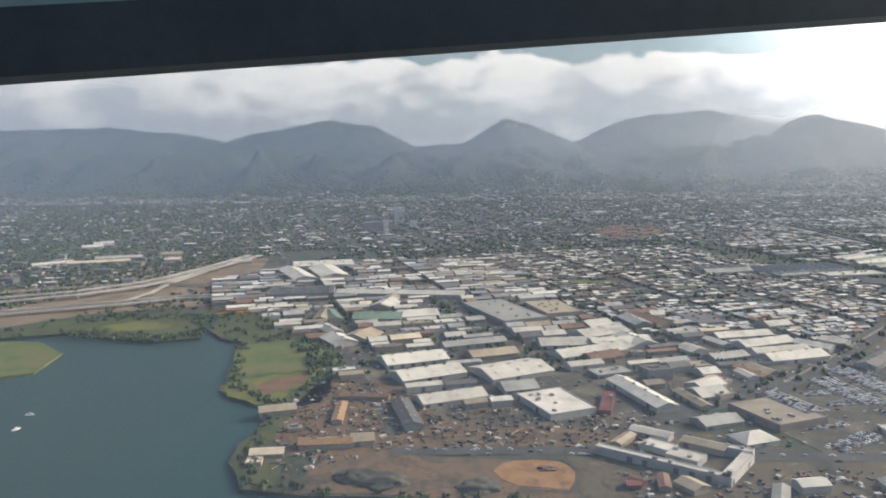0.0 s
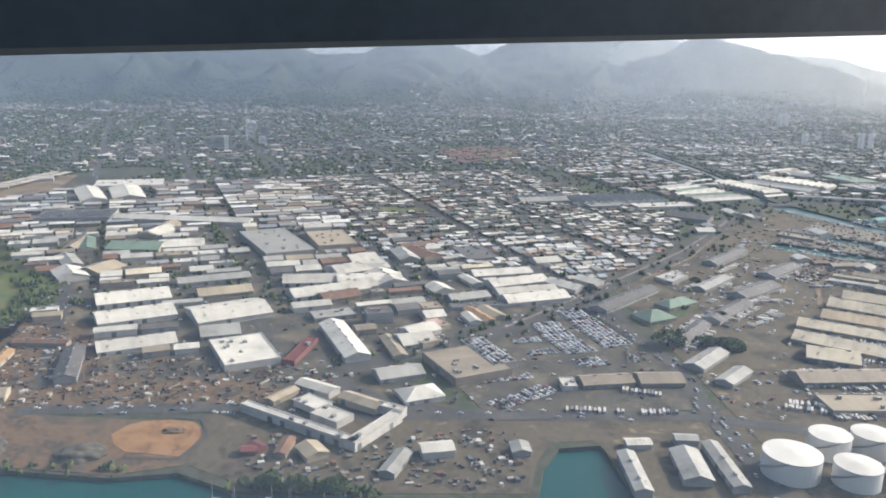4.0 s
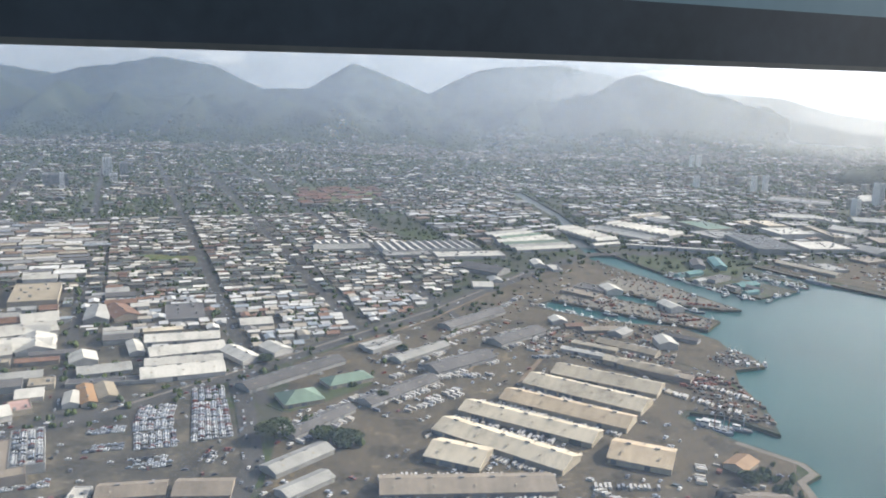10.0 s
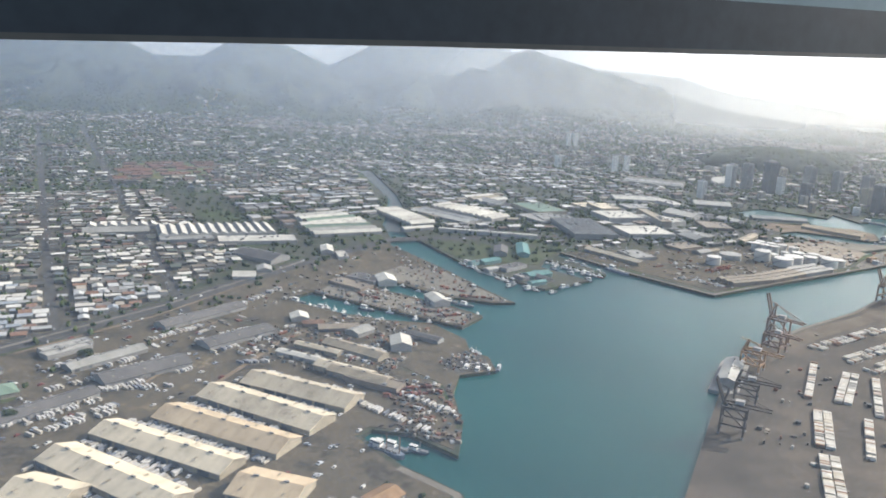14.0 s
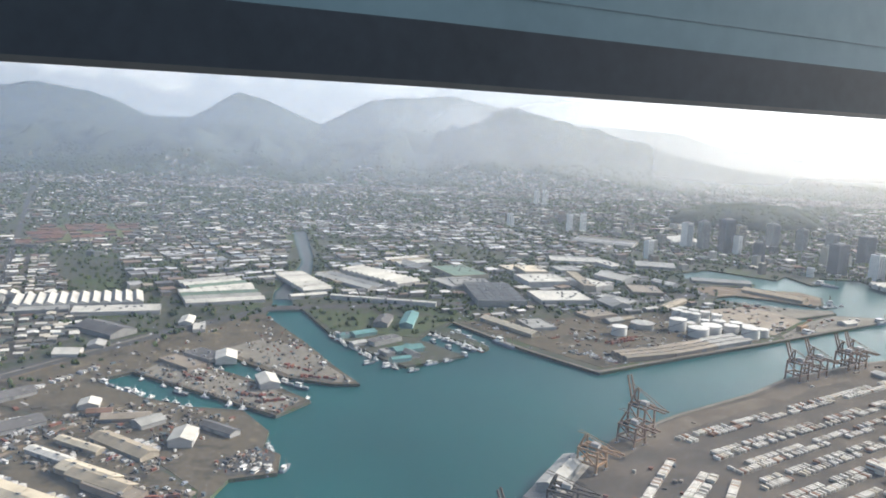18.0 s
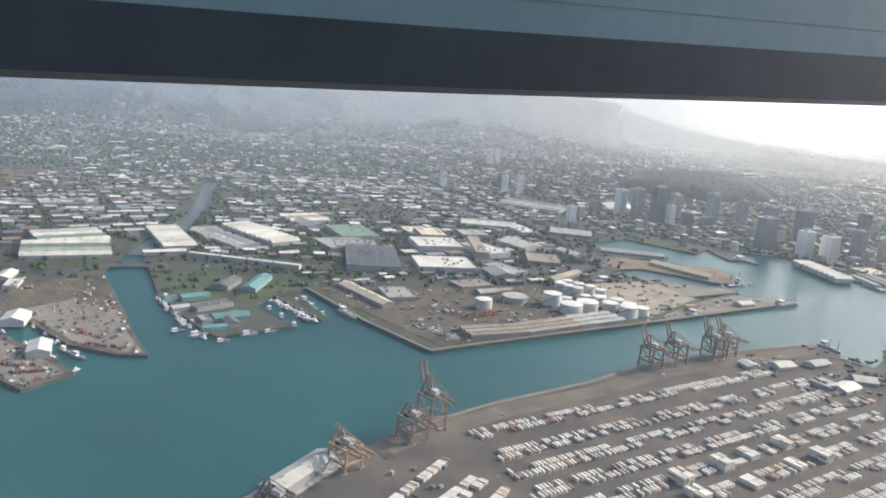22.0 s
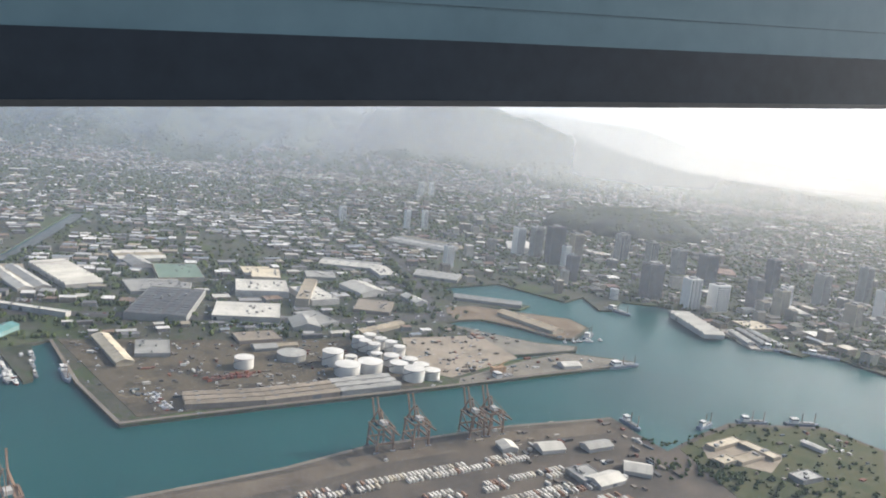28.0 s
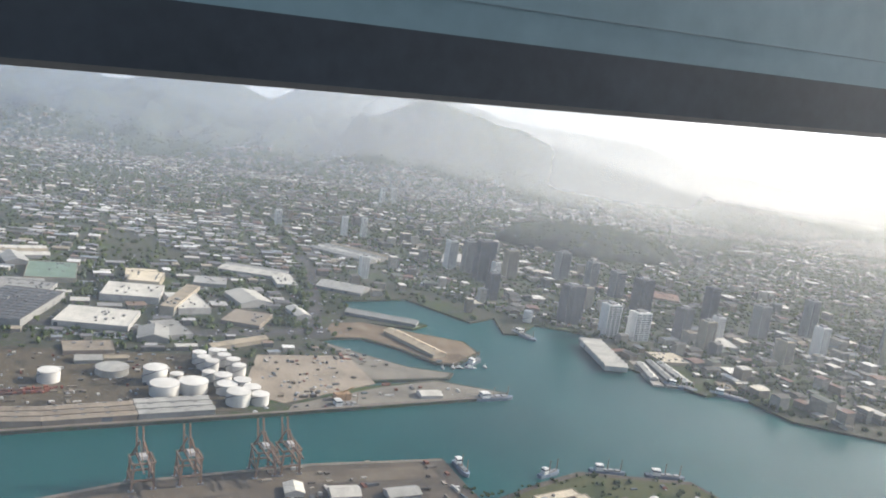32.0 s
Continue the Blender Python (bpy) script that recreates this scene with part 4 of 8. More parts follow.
def shed(x, y, l, w, rot, h, form, colour):
    """A works building: walls, roof, doors or dark bay panels on the long sides, vents or parapet on top."""
    near = y < 720
    name = {"gable": "warehouse", "flat": "works_building", "saw": "factory_shed", "hip": "hall"}[form]
    size = "long " if l > 60 else "small " if l < 20 else ""
    root = tagged(new(name), size + SHAPE_WORDS[form] + " with a " + ROOF_WORDS[colour], "building", "works buildings")
    root.matrix_world = pose(x, y, GROUND, 0, 0, rot)
    FOOT.append((x, y, l, w, rot))
    wm = WALL_MAT[WALL_OF[colour]]
    bm = bmesh.new()
    solid(bm, 0, 0, -0.5, l, w, h + (0.4 if form != "flat" else 0.3))
    if form == "gable":
        rise = min(3.6, w * 0.17) * 0.97
        for s in (-1, 1):
            p = [bm.verts.new((s * (l / 2 - 0.01), -w / 2, h - 0.3)), bm.verts.new((s * (l / 2 - 0.01), w / 2, h - 0.3)), bm.verts.new((s * (l / 2 - 0.01), 0, h + rise - 0.3))]
            bm.faces.new(p if s > 0 else p[::-1])
    part("wall", bm, wm, root)
    if form == "saw":
        a, b, n = l / 2 + 0.5, w / 2 + 0.5, max(4, int(l / 9))
        for k in range(n):
            x0, x1 = -a + 2 * a * k / n, -a + 2 * a * (k + 1) / n
            p = [(x0, h), (x0, h + 0.4), (x0 + (x1 - x0) * 0.35, h + 3.0), (x1, h + 0.4), (x1, h)]
            bm = bmesh.new()
            va, vb = [bm.verts.new((q, -b, z)) for q, z in p], [bm.verts.new((q, b, z)) for q, z in p]
            for i in range(5):
                bm.faces.new((va[i], va[(i + 1) % 5], vb[(i + 1) % 5], vb[i]))
            bm.faces.new(va), bm.faces.new(vb[::-1])
            bmesh.ops.recalc_face_normals(bm, faces=bm.faces)
            bay = part("roof_bay", bm, ROOF_MAT[colour], root)
            bm = bmesh.new()
            q = [bm.verts.new(c) for c in ((x0 - 0.03, -b, h + 0.5), (x0 - 0.03, b, h + 0.5), (x0 + (x1 - x0) * 0.35 - 0.06, b, h + 2.95), (x0 + (x1 - x0) * 0.35 - 0.06, -b, h + 2.95))]
            bm.faces.new(q[::-1])
            part("glazing", bm, WALL_MAT["grey"], bay)
    else:
        roof = part("roof", roof_mesh(l, w, h, form), ROOF_MAT[colour], root)
    if form == "flat":
        for sx, sy, ll, ww in ((0, 1, l, 0.5), (0, -1, l, 0.5), (1, 0, 0.5, w - 1), (-1, 0, 0.5, w - 1)):
            bm = bmesh.new()
            solid(bm, sx * (l / 2 - 0.25), sy * (w / 2 - 0.25), h - 0.2, ll, ww, 0.55)
            part("parapet", bm, wm, root)
        for k in range(int(min(9, 2 + l * w / 260))):
            bm = bmesh.new()
            solid(bm, rnd.uniform(-0.4, 0.4) * l, rnd.uniform(-0.36, 0.36) * w, h - 0.05, rnd.uniform(1.2, 3), rnd.uniform(1.2, 2.4), rnd.uniform(0.8, 1.8))
            part("roof_vent", bm, STEEL, roof)
        if colour == "blue" or (colour == "slate" and l > 60):
            for i in range(int(l / 8)):
                for j in range(int(w / 10)):
                    if i * j < 90:
                        bm = bmesh.new()
                        solid(bm, -l / 2 + 5 + i * 8, -w / 2 + 6 + j * 10, h + 0.15, 6.6, 7.4, 0.25)
                        part("solar_panel", bm, PANEL, roof)
    elif form == "gable" and l > 26:
        for k in range(int(l / 14)):
            bm = bmesh.new()
            solid(bm, -l / 2 + 8 + k * 14, 0, h + min(3.6, w * 0.17) - 0.3, 2.4, 0.9, 0.75)
            part("ridge_vent", bm, STEEL, roof)
        if near:
            for k in range(int(l / 9)):
                bm = bmesh.new()
                solid(bm, -l / 2 + 6 + k * 9, w * 0.24 * (1 if k % 2 else -1), h + min(3.6, w * 0.17) * 0.52 + 0.02, 1.1, w * 0.2, 0.12)
                part("skylight", bm, WALL_MAT["cream"], roof)
    step = 8 if near else 16
    for k in range(max(1, int((l - 4) / step))):
        for s in (-1, 1):
            if (near or l > 50) and rnd.random() < 0.42:
                bm = bmesh.new()
                # the 6.4 m dark panels stand in for the shade of open bays
                solid(bm, -l / 2 + 3 + k * step, s * (w / 2 + 0.02), 0, 6.4 if colour in ("cream", "brown") and l > 25 else 2.8, 0.16, min(3.2, h - 0.7))
                part("roller_door", bm, DOOR, root)
    return root


shed(66, 470, 43, 31, -68, 3.9, "flat", "white")
shed(98, 472, 39, 7, 74, 2.8, "flat", "red")
shed(45, 542, 48, 35, 26, 3.4, "gable", "white")
shed(46, 505, 23, 20, 15, 2.8, "gable", "grey")
shed(-25, 574, 47, 28, 21, 3.4, "gable", "white")
shed(-13, 536, 47, 26, 25, 3.4, "gable", "white")
shed(2, 485, 43, 19, 22, 2.8, "gable", "white")
shed(34, 588, 37, 18, 20, 2.8, "gable", "tan")
shed(21, 618, 52, 15, 20, 3.4, "gable", "grey")
shed(-87, 631, 29, 21, -59, 3.4, "gable", "white")
shed(-101, 669, 37, 14, -60, 3.4, "gable", "grey")
shed(-70, 648, 27, 26, 63, 2.8, "gable", "tan")
shed(-154, 842, 69, 45, 6, 5.0, "flat", "slate")
shed(-48, 828, 135, 18, -8, 3.9, "gable", "white")
shed(-182, 961, 86, 27, -66, 3.9, "gable", "white")
shed(-145, 974, 79, 34, -69, 3.9, "gable", "white")
shed(-161, 1042, 79, 47, 12, 3.9, "flat", "white")
shed(-59, 785, 59, 15, 82, 3.4, "gable", "tan")
shed(-59, 775, 34, 22, 73, 3.4, "gable", "white")
shed(-62, 719, 44, 30, -3, 3.4, "gable", "sage")
shed(-27, 728, 37, 28, 13, 3.4, "gable", "white")
shed(-114, 727, 42, 13, -90, 3.4, "gable", "tan")
shed(-106, 725, 42, 13, -72, 3.4, "gable", "sage")
shed(53, 734, 91, 43, -67, 4.5, "flat", "grey")
shed(101, 745, 58, 35, -74, 4.5, "flat", "tan")
shed(107, 589, 57, 22, 24, 3.4, "gable", "white")
shed(93, 616, 41, 24, 4, 3.4, "gable", "white")
shed(136, 616, 48, 29, 11, 3.4, "gable", "white")
shed(127, 647, 40, 20, 12, 2.8, "gable", "grey")
shed(115, 577, 28, 18, 26, 2.8, "gable", "rust")
shed(122, 486, 61, 15, -73, 3.9, "gable", "white")
shed(113, 536, 28, 16, 18, 2.8, "flat", "grey")
shed(143, 526, 17, 10, 10, 7.3, "flat", "slate")
shed(151, 476, 34, 8, -76, 2.8, "gable", "tan")
shed(164, 488, 21, 20, 19, 2.8, "gable", "white")
shed(153, 437, 25, 15, 18, 2.8, "gable", "grey")
shed(163, 409, 21, 16, 19, 2.8, "hip", "white")
shed(191, 447, 41, 35, -68, 4.5, "flat", "brown")
shed(205, 462, 42, 15, -70, 4.5, "flat", "grey")
shed(113, 352, 12, 10, -61, 2.8, "gable", "tan")
shed(149, 340, 20, 7, 66, 2.8, "gable", "grey")
shed(167, 350, 14, 9, 8, 3.9, "gable", "white")
shed(204, 350, 9, 8, -90, 2.8, "gable", "grey")
shed(258, 353, 11, 6, 0, 2.8, "gable", "white")
shed(248, 327, 32, 7, 86, 3.4, "gable", "grey")
shed(274, 331, 26, 12, 83, 3.4, "gable", "grey")
shed(289, 331, 38, 7, 87, 3.4, "gable", "grey")
shed(281, 355, 10, 6, -6, 3.4, "gable", "grey")
shed(263, 423, 28, 13, 6, 2.8, "gable", "brown")
shed(293, 424, 24, 15, 0, 2.8, "gable", "brown")
shed(242, 420, 12, 8, -90, 2.6, "flat", "white")
shed(253, 569, 48, 20, 16, 3.4, "gable", "white")
shed(250, 587, 46, 14, 13, 3.4, "gable", "white")
shed(247, 609, 47, 19, 20, 3.4, "gable", "white")
shed(239, 634, 48, 17, 12, 3.4, "gable", "white")
shed(206, 573, 30, 15, 20, 2.8, "gable", "grey")
shed(216, 554, 49, 8, 9, 2.6, "flat", "slate")
shed(203, 526, 18, 8, -76, 2.8, "gable", "white")
shed(209, 532, 29, 8, -67, 2.8, "gable", "orange")
shed(218, 537, 23, 10, -66, 2.8, "gable", "tan")
shed(168, 503, 22, 16, 34, 3.4, "gable", "white")
shed(169, 489, 22, 14, -60, 3.4, "flat", "tan")
shed(180, 516, 16, 11, -63, 2.8, "flat", "pink")
shed(166, 689, 35, 17, -77, 3.4, "gable", "grey")
shed(181, 695, 33, 19, -58, 3.4, "gable", "rust")
shed(227, 698, 42, 28, -77, 2.8, "flat", "slate")
shed(129, 678, 24, 24, 24, 3.4, "gable", "white")
shed(127, 649, 45, 26, 28, 3.4, "gable", "white")
shed(149, 619, 34, 23, -70, 3.4, "gable", "white")
shed(126, 602, 27, 23, 24, 3.4, "gable", "white")
shed(162, 561, 24, 13, 17, 2.8, "gable", "grey")
shed(187, 593, 18, 16, -68, 2.8, "gable", "white")
shed(213, 614, 25, 9, -69, 2.8, "gable", "white")
shed(283, 599, 29, 14, -51, 3.4, "gable", "white")
shed(304, 611, 19, 14, -51, 3.4, "gable", "white")
shed(283, 673, 23, 17, 15, 2.8, "gable", "white")
shed(319, 567, 73, 14, 43, 2.8, "gable", "slate")
shed(326, 527, 23, 19, 23, 2.8, "hip", "sage")
shed(352, 555, 29, 14, 29, 2.8, "hip", "sage")
shed(339, 495, 46, 10, 49, 2.8, "gable", "slate")
shed(383, 538, 57, 12, 43, 2.8, "gable", "slate")
shed(331, 451, 35, 12, 44, 2.8, "gable", "grey")
shed(336, 426, 26, 10, 43, 2.8, "gable", "grey")
shed(375, 619, 28, 10, 44, 2.6, "flat", "grey")
shed(512, 552, 66, 21, -34, 3.4, "gable", "cream")
shed(493, 531, 73, 22, -38, 3.4, "gable", "cream")
shed(475, 507, 74, 20, -35, 3.4, "gable", "sand")
shed(450, 490, 76, 18, -35, 3.4, "gable", "cream")
shed(432, 464, 74, 20, -40, 3.4, "gable", "cream")
shed(408, 453, 28, 22, -27, 3.4, "gable", "cream")
shed(498, 449, 30, 24, -27, 3.4, "gable", "sand")
shed(404, 388, 75, 20, -3, 2.8, "flat", "tan")
shed(408, 422, 78, 17, 0, 3.4, "gable", "brown")
shed(546, 615, 44, 12, -42, 2.8, "gable", "tan")
shed(576, 623, 18, 13, 86, 4.5, "gable", "white")
shed(617, 718, 21, 13, -77, 4.5, "gable", "white")
shed(584, 776, 20, 15, -86, 3.9, "gable", "white")
shed(432, 958, 112, 44, 12, 3.4, "saw", "white")
shed(474, 921, 74, 26, 8, 3.4, "flat", "white")
shed(408, 920, 50, 18, 12, 3.2, "flat", "grey")
shed(340, 972, 66, 14, 12, 3.4, "saw", "white")
shed(338, 950, 60, 20, 12, 3.0, "gable", "grey")
shed(480, 854, 45, 26, -39, 3.9, "gable", "slate")
shed(469, 790, 18, 16, 0, 2.8, "gable", "white")
shed(373, 626, 30, 9, 40, 2.8, "flat", "grey")
shed(637, 1055, 92, 31, -69, 2.8, "saw", "white")
shed(675, 1083, 61, 28, -67, 3.4, "flat", "tan")
shed(724, 1090, 100, 34, -53, 3.9, "saw", "white")
shed(684.0, 1059.5, 92, 13.8, -53, 3.2, "gable", "white")
shed(696.0, 1068.5, 92, 13.8, -53, 3.2, "gable", "grey")
shed(775.4, 1183.8, 50, 13.5, 26, 3.4, "gable", "white")
shed(769.0, 1197.0, 50, 13.5, 26, 3.4, "gable", "tan")
shed(762.6, 1210.2, 50, 13.5, 26, 3.4, "gable", "white")
shed(814, 1065, 52, 48, 23, 3.4, "flat", "grey")
shed(564.4, 959.7, 74, 13.0, 16, 3.4, "gable", "white")
shed(560.1, 974.6, 74, 13.0, 16, 3.4, "gable", "grey")
shed(555.9, 989.4, 74, 13.0, 16, 3.4, "gable", "sage")
shed(551.6, 1004.3, 74, 13.0, 16, 3.4, "gable", "white")
shed(556.2, 1016.6, 62, 12.8, 29, 3.4, "gable", "white")
shed(549.4, 1028.9, 62, 12.8, 29, 3.4, "gable", "sage")
shed(542.6, 1041.1, 62, 12.8, 29, 3.4, "gable", "white")
shed(535.8, 1053.4, 62, 12.8, 29, 3.4, "gable", "grey")
shed(735, 890, 46, 12, 76, 4.0, "gable", "teal")
shed(711, 885, 30, 13, 74, 4.1, "gable", "slate")
shed(690, 846, 22, 10, 30, 3.0, "gable", "teal")
shed(706, 824, 30, 12, 36, 3.2, "flat", "slate")
shed(714, 772, 16, 6, 20, 3.0, "gable", "teal")
shed(684, 815, 13, 7, 33, 3.0, "gable", "grey")
shed(673, 838, 9, 7, 33, 3.0, "flat", "teal")
shed(722, 798, 26, 12, 25, 3.2, "gable", "teal")
shed(722, 789, 22, 9, -63, 2.8, "gable", "slate")
shed(705, 790, 13, 8, -63, 2.8, "flat", "grey")
shed(726, 802, 12, 8, -63, 2.8, "gable", "teal")
shed(839, 999, 93, 51, 89, 6.2, "flat", "slate")
shed(910, 991, 58, 48, 3, 4.5, "flat", "white")
shed(825, 870, 68, 12, -61, 3.4, "gable", "cream")
shed(852, 878, 33, 25, -78, 2.8, "flat", "grey")
shed(825, 1126, 65, 45, -73, 4.5, "flat", "sage")
shed(826, 1061, 44, 36, 4, 3.9, "flat", "grey")
shed(915, 1078, 51, 48, 7, 6.2, "flat", "white")
shed(915, 1125, 42, 30, -84, 8.4, "flat", "cream")
shed(960, 1070, 86, 13, 86, 7.8, "flat", "tan")
shed(967, 1063, 55, 29, -63, 5.6, "flat", "white")
shed(1018, 1103, 44, 32, -60, 4.5, "gable", "white")
shed(1026, 1036, 42, 35, 80, 3.4, "flat", "brown")
shed(1028, 964, 54, 10, 43, 3.4, "gable", "tan")
shed(962, 964, 31, 25, -78, 3.4, "gable", "grey")
shed(971, 981, 42, 22, -56, 3.9, "flat", "grey")
shed(918.5, 775.2, 49, 5.5, 15, 3.9, "gable", "brown")
shed(916.4, 782.7, 49, 5.5, 15, 3.9, "gable", "brown")
shed(914.3, 790.2, 49, 5.5, 15, 3.9, "gable", "brown")
shed(966.4, 792.2, 52, 5.8, 24, 3.9, "gable", "brown")
shed(963.2, 799.5, 52, 5.8, 24, 3.9, "gable", "brown")
shed(959.9, 806.9, 52, 5.8, 24, 3.9, "gable", "brown")
shed(1012.3, 813.0, 46, 6.6, 23, 3.9, "gable", "grey")
shed(1008.8, 821.1, 46, 6.6, 23, 3.9, "gable", "grey")
shed(1005.3, 829.2, 46, 6.6, 23, 3.9, "gable", "grey")
shed(933, 894, 18, 12, 21, 2.8, "gable", "grey")
shed(950, 902, 16, 7, 21, 2.6, "gable", "tan")
shed(925, 919, 35, 24, 22, 2.8, "flat", "brown")
shed(1362, 1041, 82, 22, -89, 3.9, "saw", "white")
shed(1177, 1015, 72, 15, -55, 3.4, "gable", "sand")
shed(1180, 889, 17, 11, 17, 2.8, "gable", "white")
shed(1242, 742, 30, 8, 27, 2.6, "flat", "cream")
shed(1262, 733, 26, 9, -62, 2.6, "flat", "cream")
shed(1247, 721, 24, 9, 27, 2.6, "flat", "tan")
shed(1229, 716, 14, 9, 27, 2.8, "flat", "cream")
shed(1272, 697, 18, 11, 20, 2.8, "flat", "grey")
shed(1307, 743, 16, 5, -62, 2.6, "gable", "white")
shed(1166, 701, 16, 14, -18, 2.6, "gable", "white")
shed(1131, 692, 17, 16, -68, 2.6, "flat", "grey")
shed(1141, 686, 20, 13, 27, 2.6, "gable", "white")
shed(1092, 726, 11, 10, -79, 2.6, "gable", "white")
shed(1119, 727, 16, 12, 14, 2.6, "gable", "white")
shed(1151, 732, 19, 10, 21, 2.6, "gable", "grey")
shed(1273, 1440, 64, 51, 81, 3.4, "gable", "white")
shed(1104.7, 1384.1, 96, 13.8, -33, 3.9, "gable", "grey")
shed(1112.9, 1396.7, 96, 13.8, -33, 3.9, "gable", "white")
shed(1121.1, 1409.3, 96, 13.8, -33, 3.9, "gable", "grey")
shed(1129.3, 1421.9, 96, 13.8, -33, 3.9, "gable", "tan")
shed(1006.1, 1217.1, 72, 10.8, -9, 3.4, "gable", "white")
shed(1008.0, 1229.0, 72, 10.8, -9, 3.4, "gable", "white")
shed(1009.9, 1240.9, 72, 10.8, -9, 3.4, "gable", "grey")
shed(1110, 1198, 52, 36, -18, 3.4, "gable", "grey")
shed(1044, 1198, 49, 23, -75, 3.9, "flat", "white")
shed(1069, 1074, 32, 14, -65, 3.4, "gable", "white")
shed(972, 1158, 33, 32, 7, 3.4, "flat", "grey")
shed(904, 1151, 43, 32, -76, 3.9, "flat", "cream")
shed(776, 564, 42, 11, 53, 5.0, "gable", "grey")
shed(774, 1164, 42, 22, -58, 3.4, "gable", "grey")
shed(1150, 1090, 72, 15, -15, 3.2, "gable", "grey")
shed(718, 968, 108, 7, -17, 4.2, "flat", "white")
shed(643, 987, 38, 9, 22, 3.6, "gable", "white")
shed(105, 376, 69, 5, -37, 4.5, "flat", "white")
shed(140, 369, 36, 6, 53, 4.5, "flat", "white")
shed(148, 390, 15, 5, -32, 4.5, "flat", "white")
shed(134, 399, 23, 9, -38, 3.9, "gable", "tan")
shed(110, 399, 16, 11, -43, 3.4, "flat", "white")
shed(120, 385, 17, 12, -40, 3.4, "flat", "white")
shed(111, 418, 22, 9, -36, 3.4, "gable", "white")
shed(94, 410, 18, 6, 52, 2.8, "gable", "tan")
shed(-65, 409, 28, 10, 4, 3.4, "gable", "orange")
shed(-46, 414, 12, 12, 9, 3.4, "gable", "tan")
shed(-24, 454, 46, 11, -77, 3.4, "gable", "slate")
shed(-64, 458, 33, 6, -88, 2.8, "gable", "orange")
shed(101, 356, 15, 5, 79, 2.8, "gable", "rust")
shed(89, 357, 7, 5, -45, 2.6, "gable", "red")
shed(86, 354, 6, 5, 0, 2.6, "gable", "red")
shed(-52, 488, 31, 7, -4, 2.8, "gable", "rust")
shed(-94, 398, 17, 9, 6, 2.4, "gable", "cream")
shed(-98, 386, 8, 8, 4, 2.4, "flat", "cream")
shed(-86, 433, 8, 6, 10, 2.4, "flat", "tan")
shed(-531, 1066, 52, 14, 40, 4, "gable", "white")
shed(-472, 1076, 78, 15, 18, 4, "gable", "cream")
shed(-462, 1118, 62, 14, 16, 4, "gable", "white")
shed(-554, 1243, 30, 15, 20, 4, "gable", "white")
shed(-554, 1284, 30, 15, 30, 4, "gable", "white")
shed(-380, 1100, 22, 30, 15, 4, "flat", "cream")
shed(-276, 1070, 26, 14, 15, 4, "gable", "white")
shed(-398, 1150, 30, 16, 20, 4, "gable", "tan")
shed(424, 586, 51, 17, 36, 2.8, "gable", "slate")
shed(400, 606, 48, 11, 43, 2.6, "gable", "grey")
shed(446, 685, 67, 13, 43, 2.8, "gable", "slate")
shed(472, 641, 50, 15, 39, 2.8, "gable", "slate")
shed(544, 439, 15, 11, 41, 2.8, "gable", "orange")
shed(536, 402, 24, 17, -5, 2.6, "gable", "brown")
shed(537, 580, 36, 11, -36, 3.4, "gable", "cream")
shed(545, 571, 38, 11, -36, 3.4, "gable", "tan")
shed(553, 562, 34, 11, -36, 3.2, "flat", "brown")
shed(512, 604, 32, 6, -36, 2.8, "gable", "white")
shed(523, 617, 32, 6, -36, 2.8, "gable", "cream")
shed(538, 658, 27, 10, 4, 2.6, "gable", "brown")
shed(512, 681, 12, 12, -85, 2.6, "gable", "white")
shed(552, 650, 16, 12, 43, 2.8, "gable", "grey")
shed(484, 811, 15, 12, -85, 2.6, "gable", "grey")
shed(568, 783, 28, 18, -41, 2.8, "flat", "slate")
shed(554, 765, 35, 16, -46, 2.6, "flat", "brown")
shed(594, 637, 25, 8, -40, 2.8, "gable", "slate")
shed(540, 886, 23, 11, -90, 2.6, "gable", "white")
shed(553, 863, 22, 10, -84, 2.6, "flat", "white")
shed(521, 667, 14, 8, 4, 2.6, "gable", "rust")
shed(1394, 1005, 44, 7, 87, 2.8, "gable", "white")
shed(1408, 1010, 55, 7, -90, 2.8, "gable", "grey")
shed(1421, 1007, 56, 8, -85, 2.8, "gable", "white")
shed(1460, 980, 22, 13, 87, 2.6, "flat", "tan")
shed(1526, 1142, 52, 30, 88, 3.4, "flat", "white")
shed(1552, 1357, 48, 35, 70, 2.8, "flat", "rust")
shed(1433, 1051, 33, 32, 11, 3.4, "flat", "cream")



# ---- joined fill: houses, works, trees, cars ----
def joined(name, tv, tf, place, mats, tmat, label, category):
    """One mesh of many copies of a small shape: tv its points for each copy (copies, points, 3), tf its faces."""
    n, k = tv.shape[0], tv.shape[1]
    size = np.array([len(f) for f in tf])
    flat = np.concatenate([np.array(f) for f in tf])
    loops = (flat[None, :] + (np.arange(n) * k)[:, None]).ravel()
    me = bpy.data.meshes.new(name)
    me.vertices.add(n * k)
    me.vertices.foreach_set("co", tv.reshape(-1))
    me.loops.add(len(loops))
    me.loops.foreach_set("vertex_index", loops)
    total = np.tile(size, n)
    me.polygons.add(len(total))
    me.polygons.foreach_set("loop_start", np.concatenate([[0], np.cumsum(total)[:-1]]))
    me.polygons.foreach_set("loop_total", total)
    for m in mats:
        me.materials.append(m)
    me.polygons.foreach_set("material_index", np.tile(np.array(tmat), n))
    me.update(calc_edges=True)
    me.validate()
    me.shade_flat()
    return tagged(new(name, me), label, category, kind="stuff")


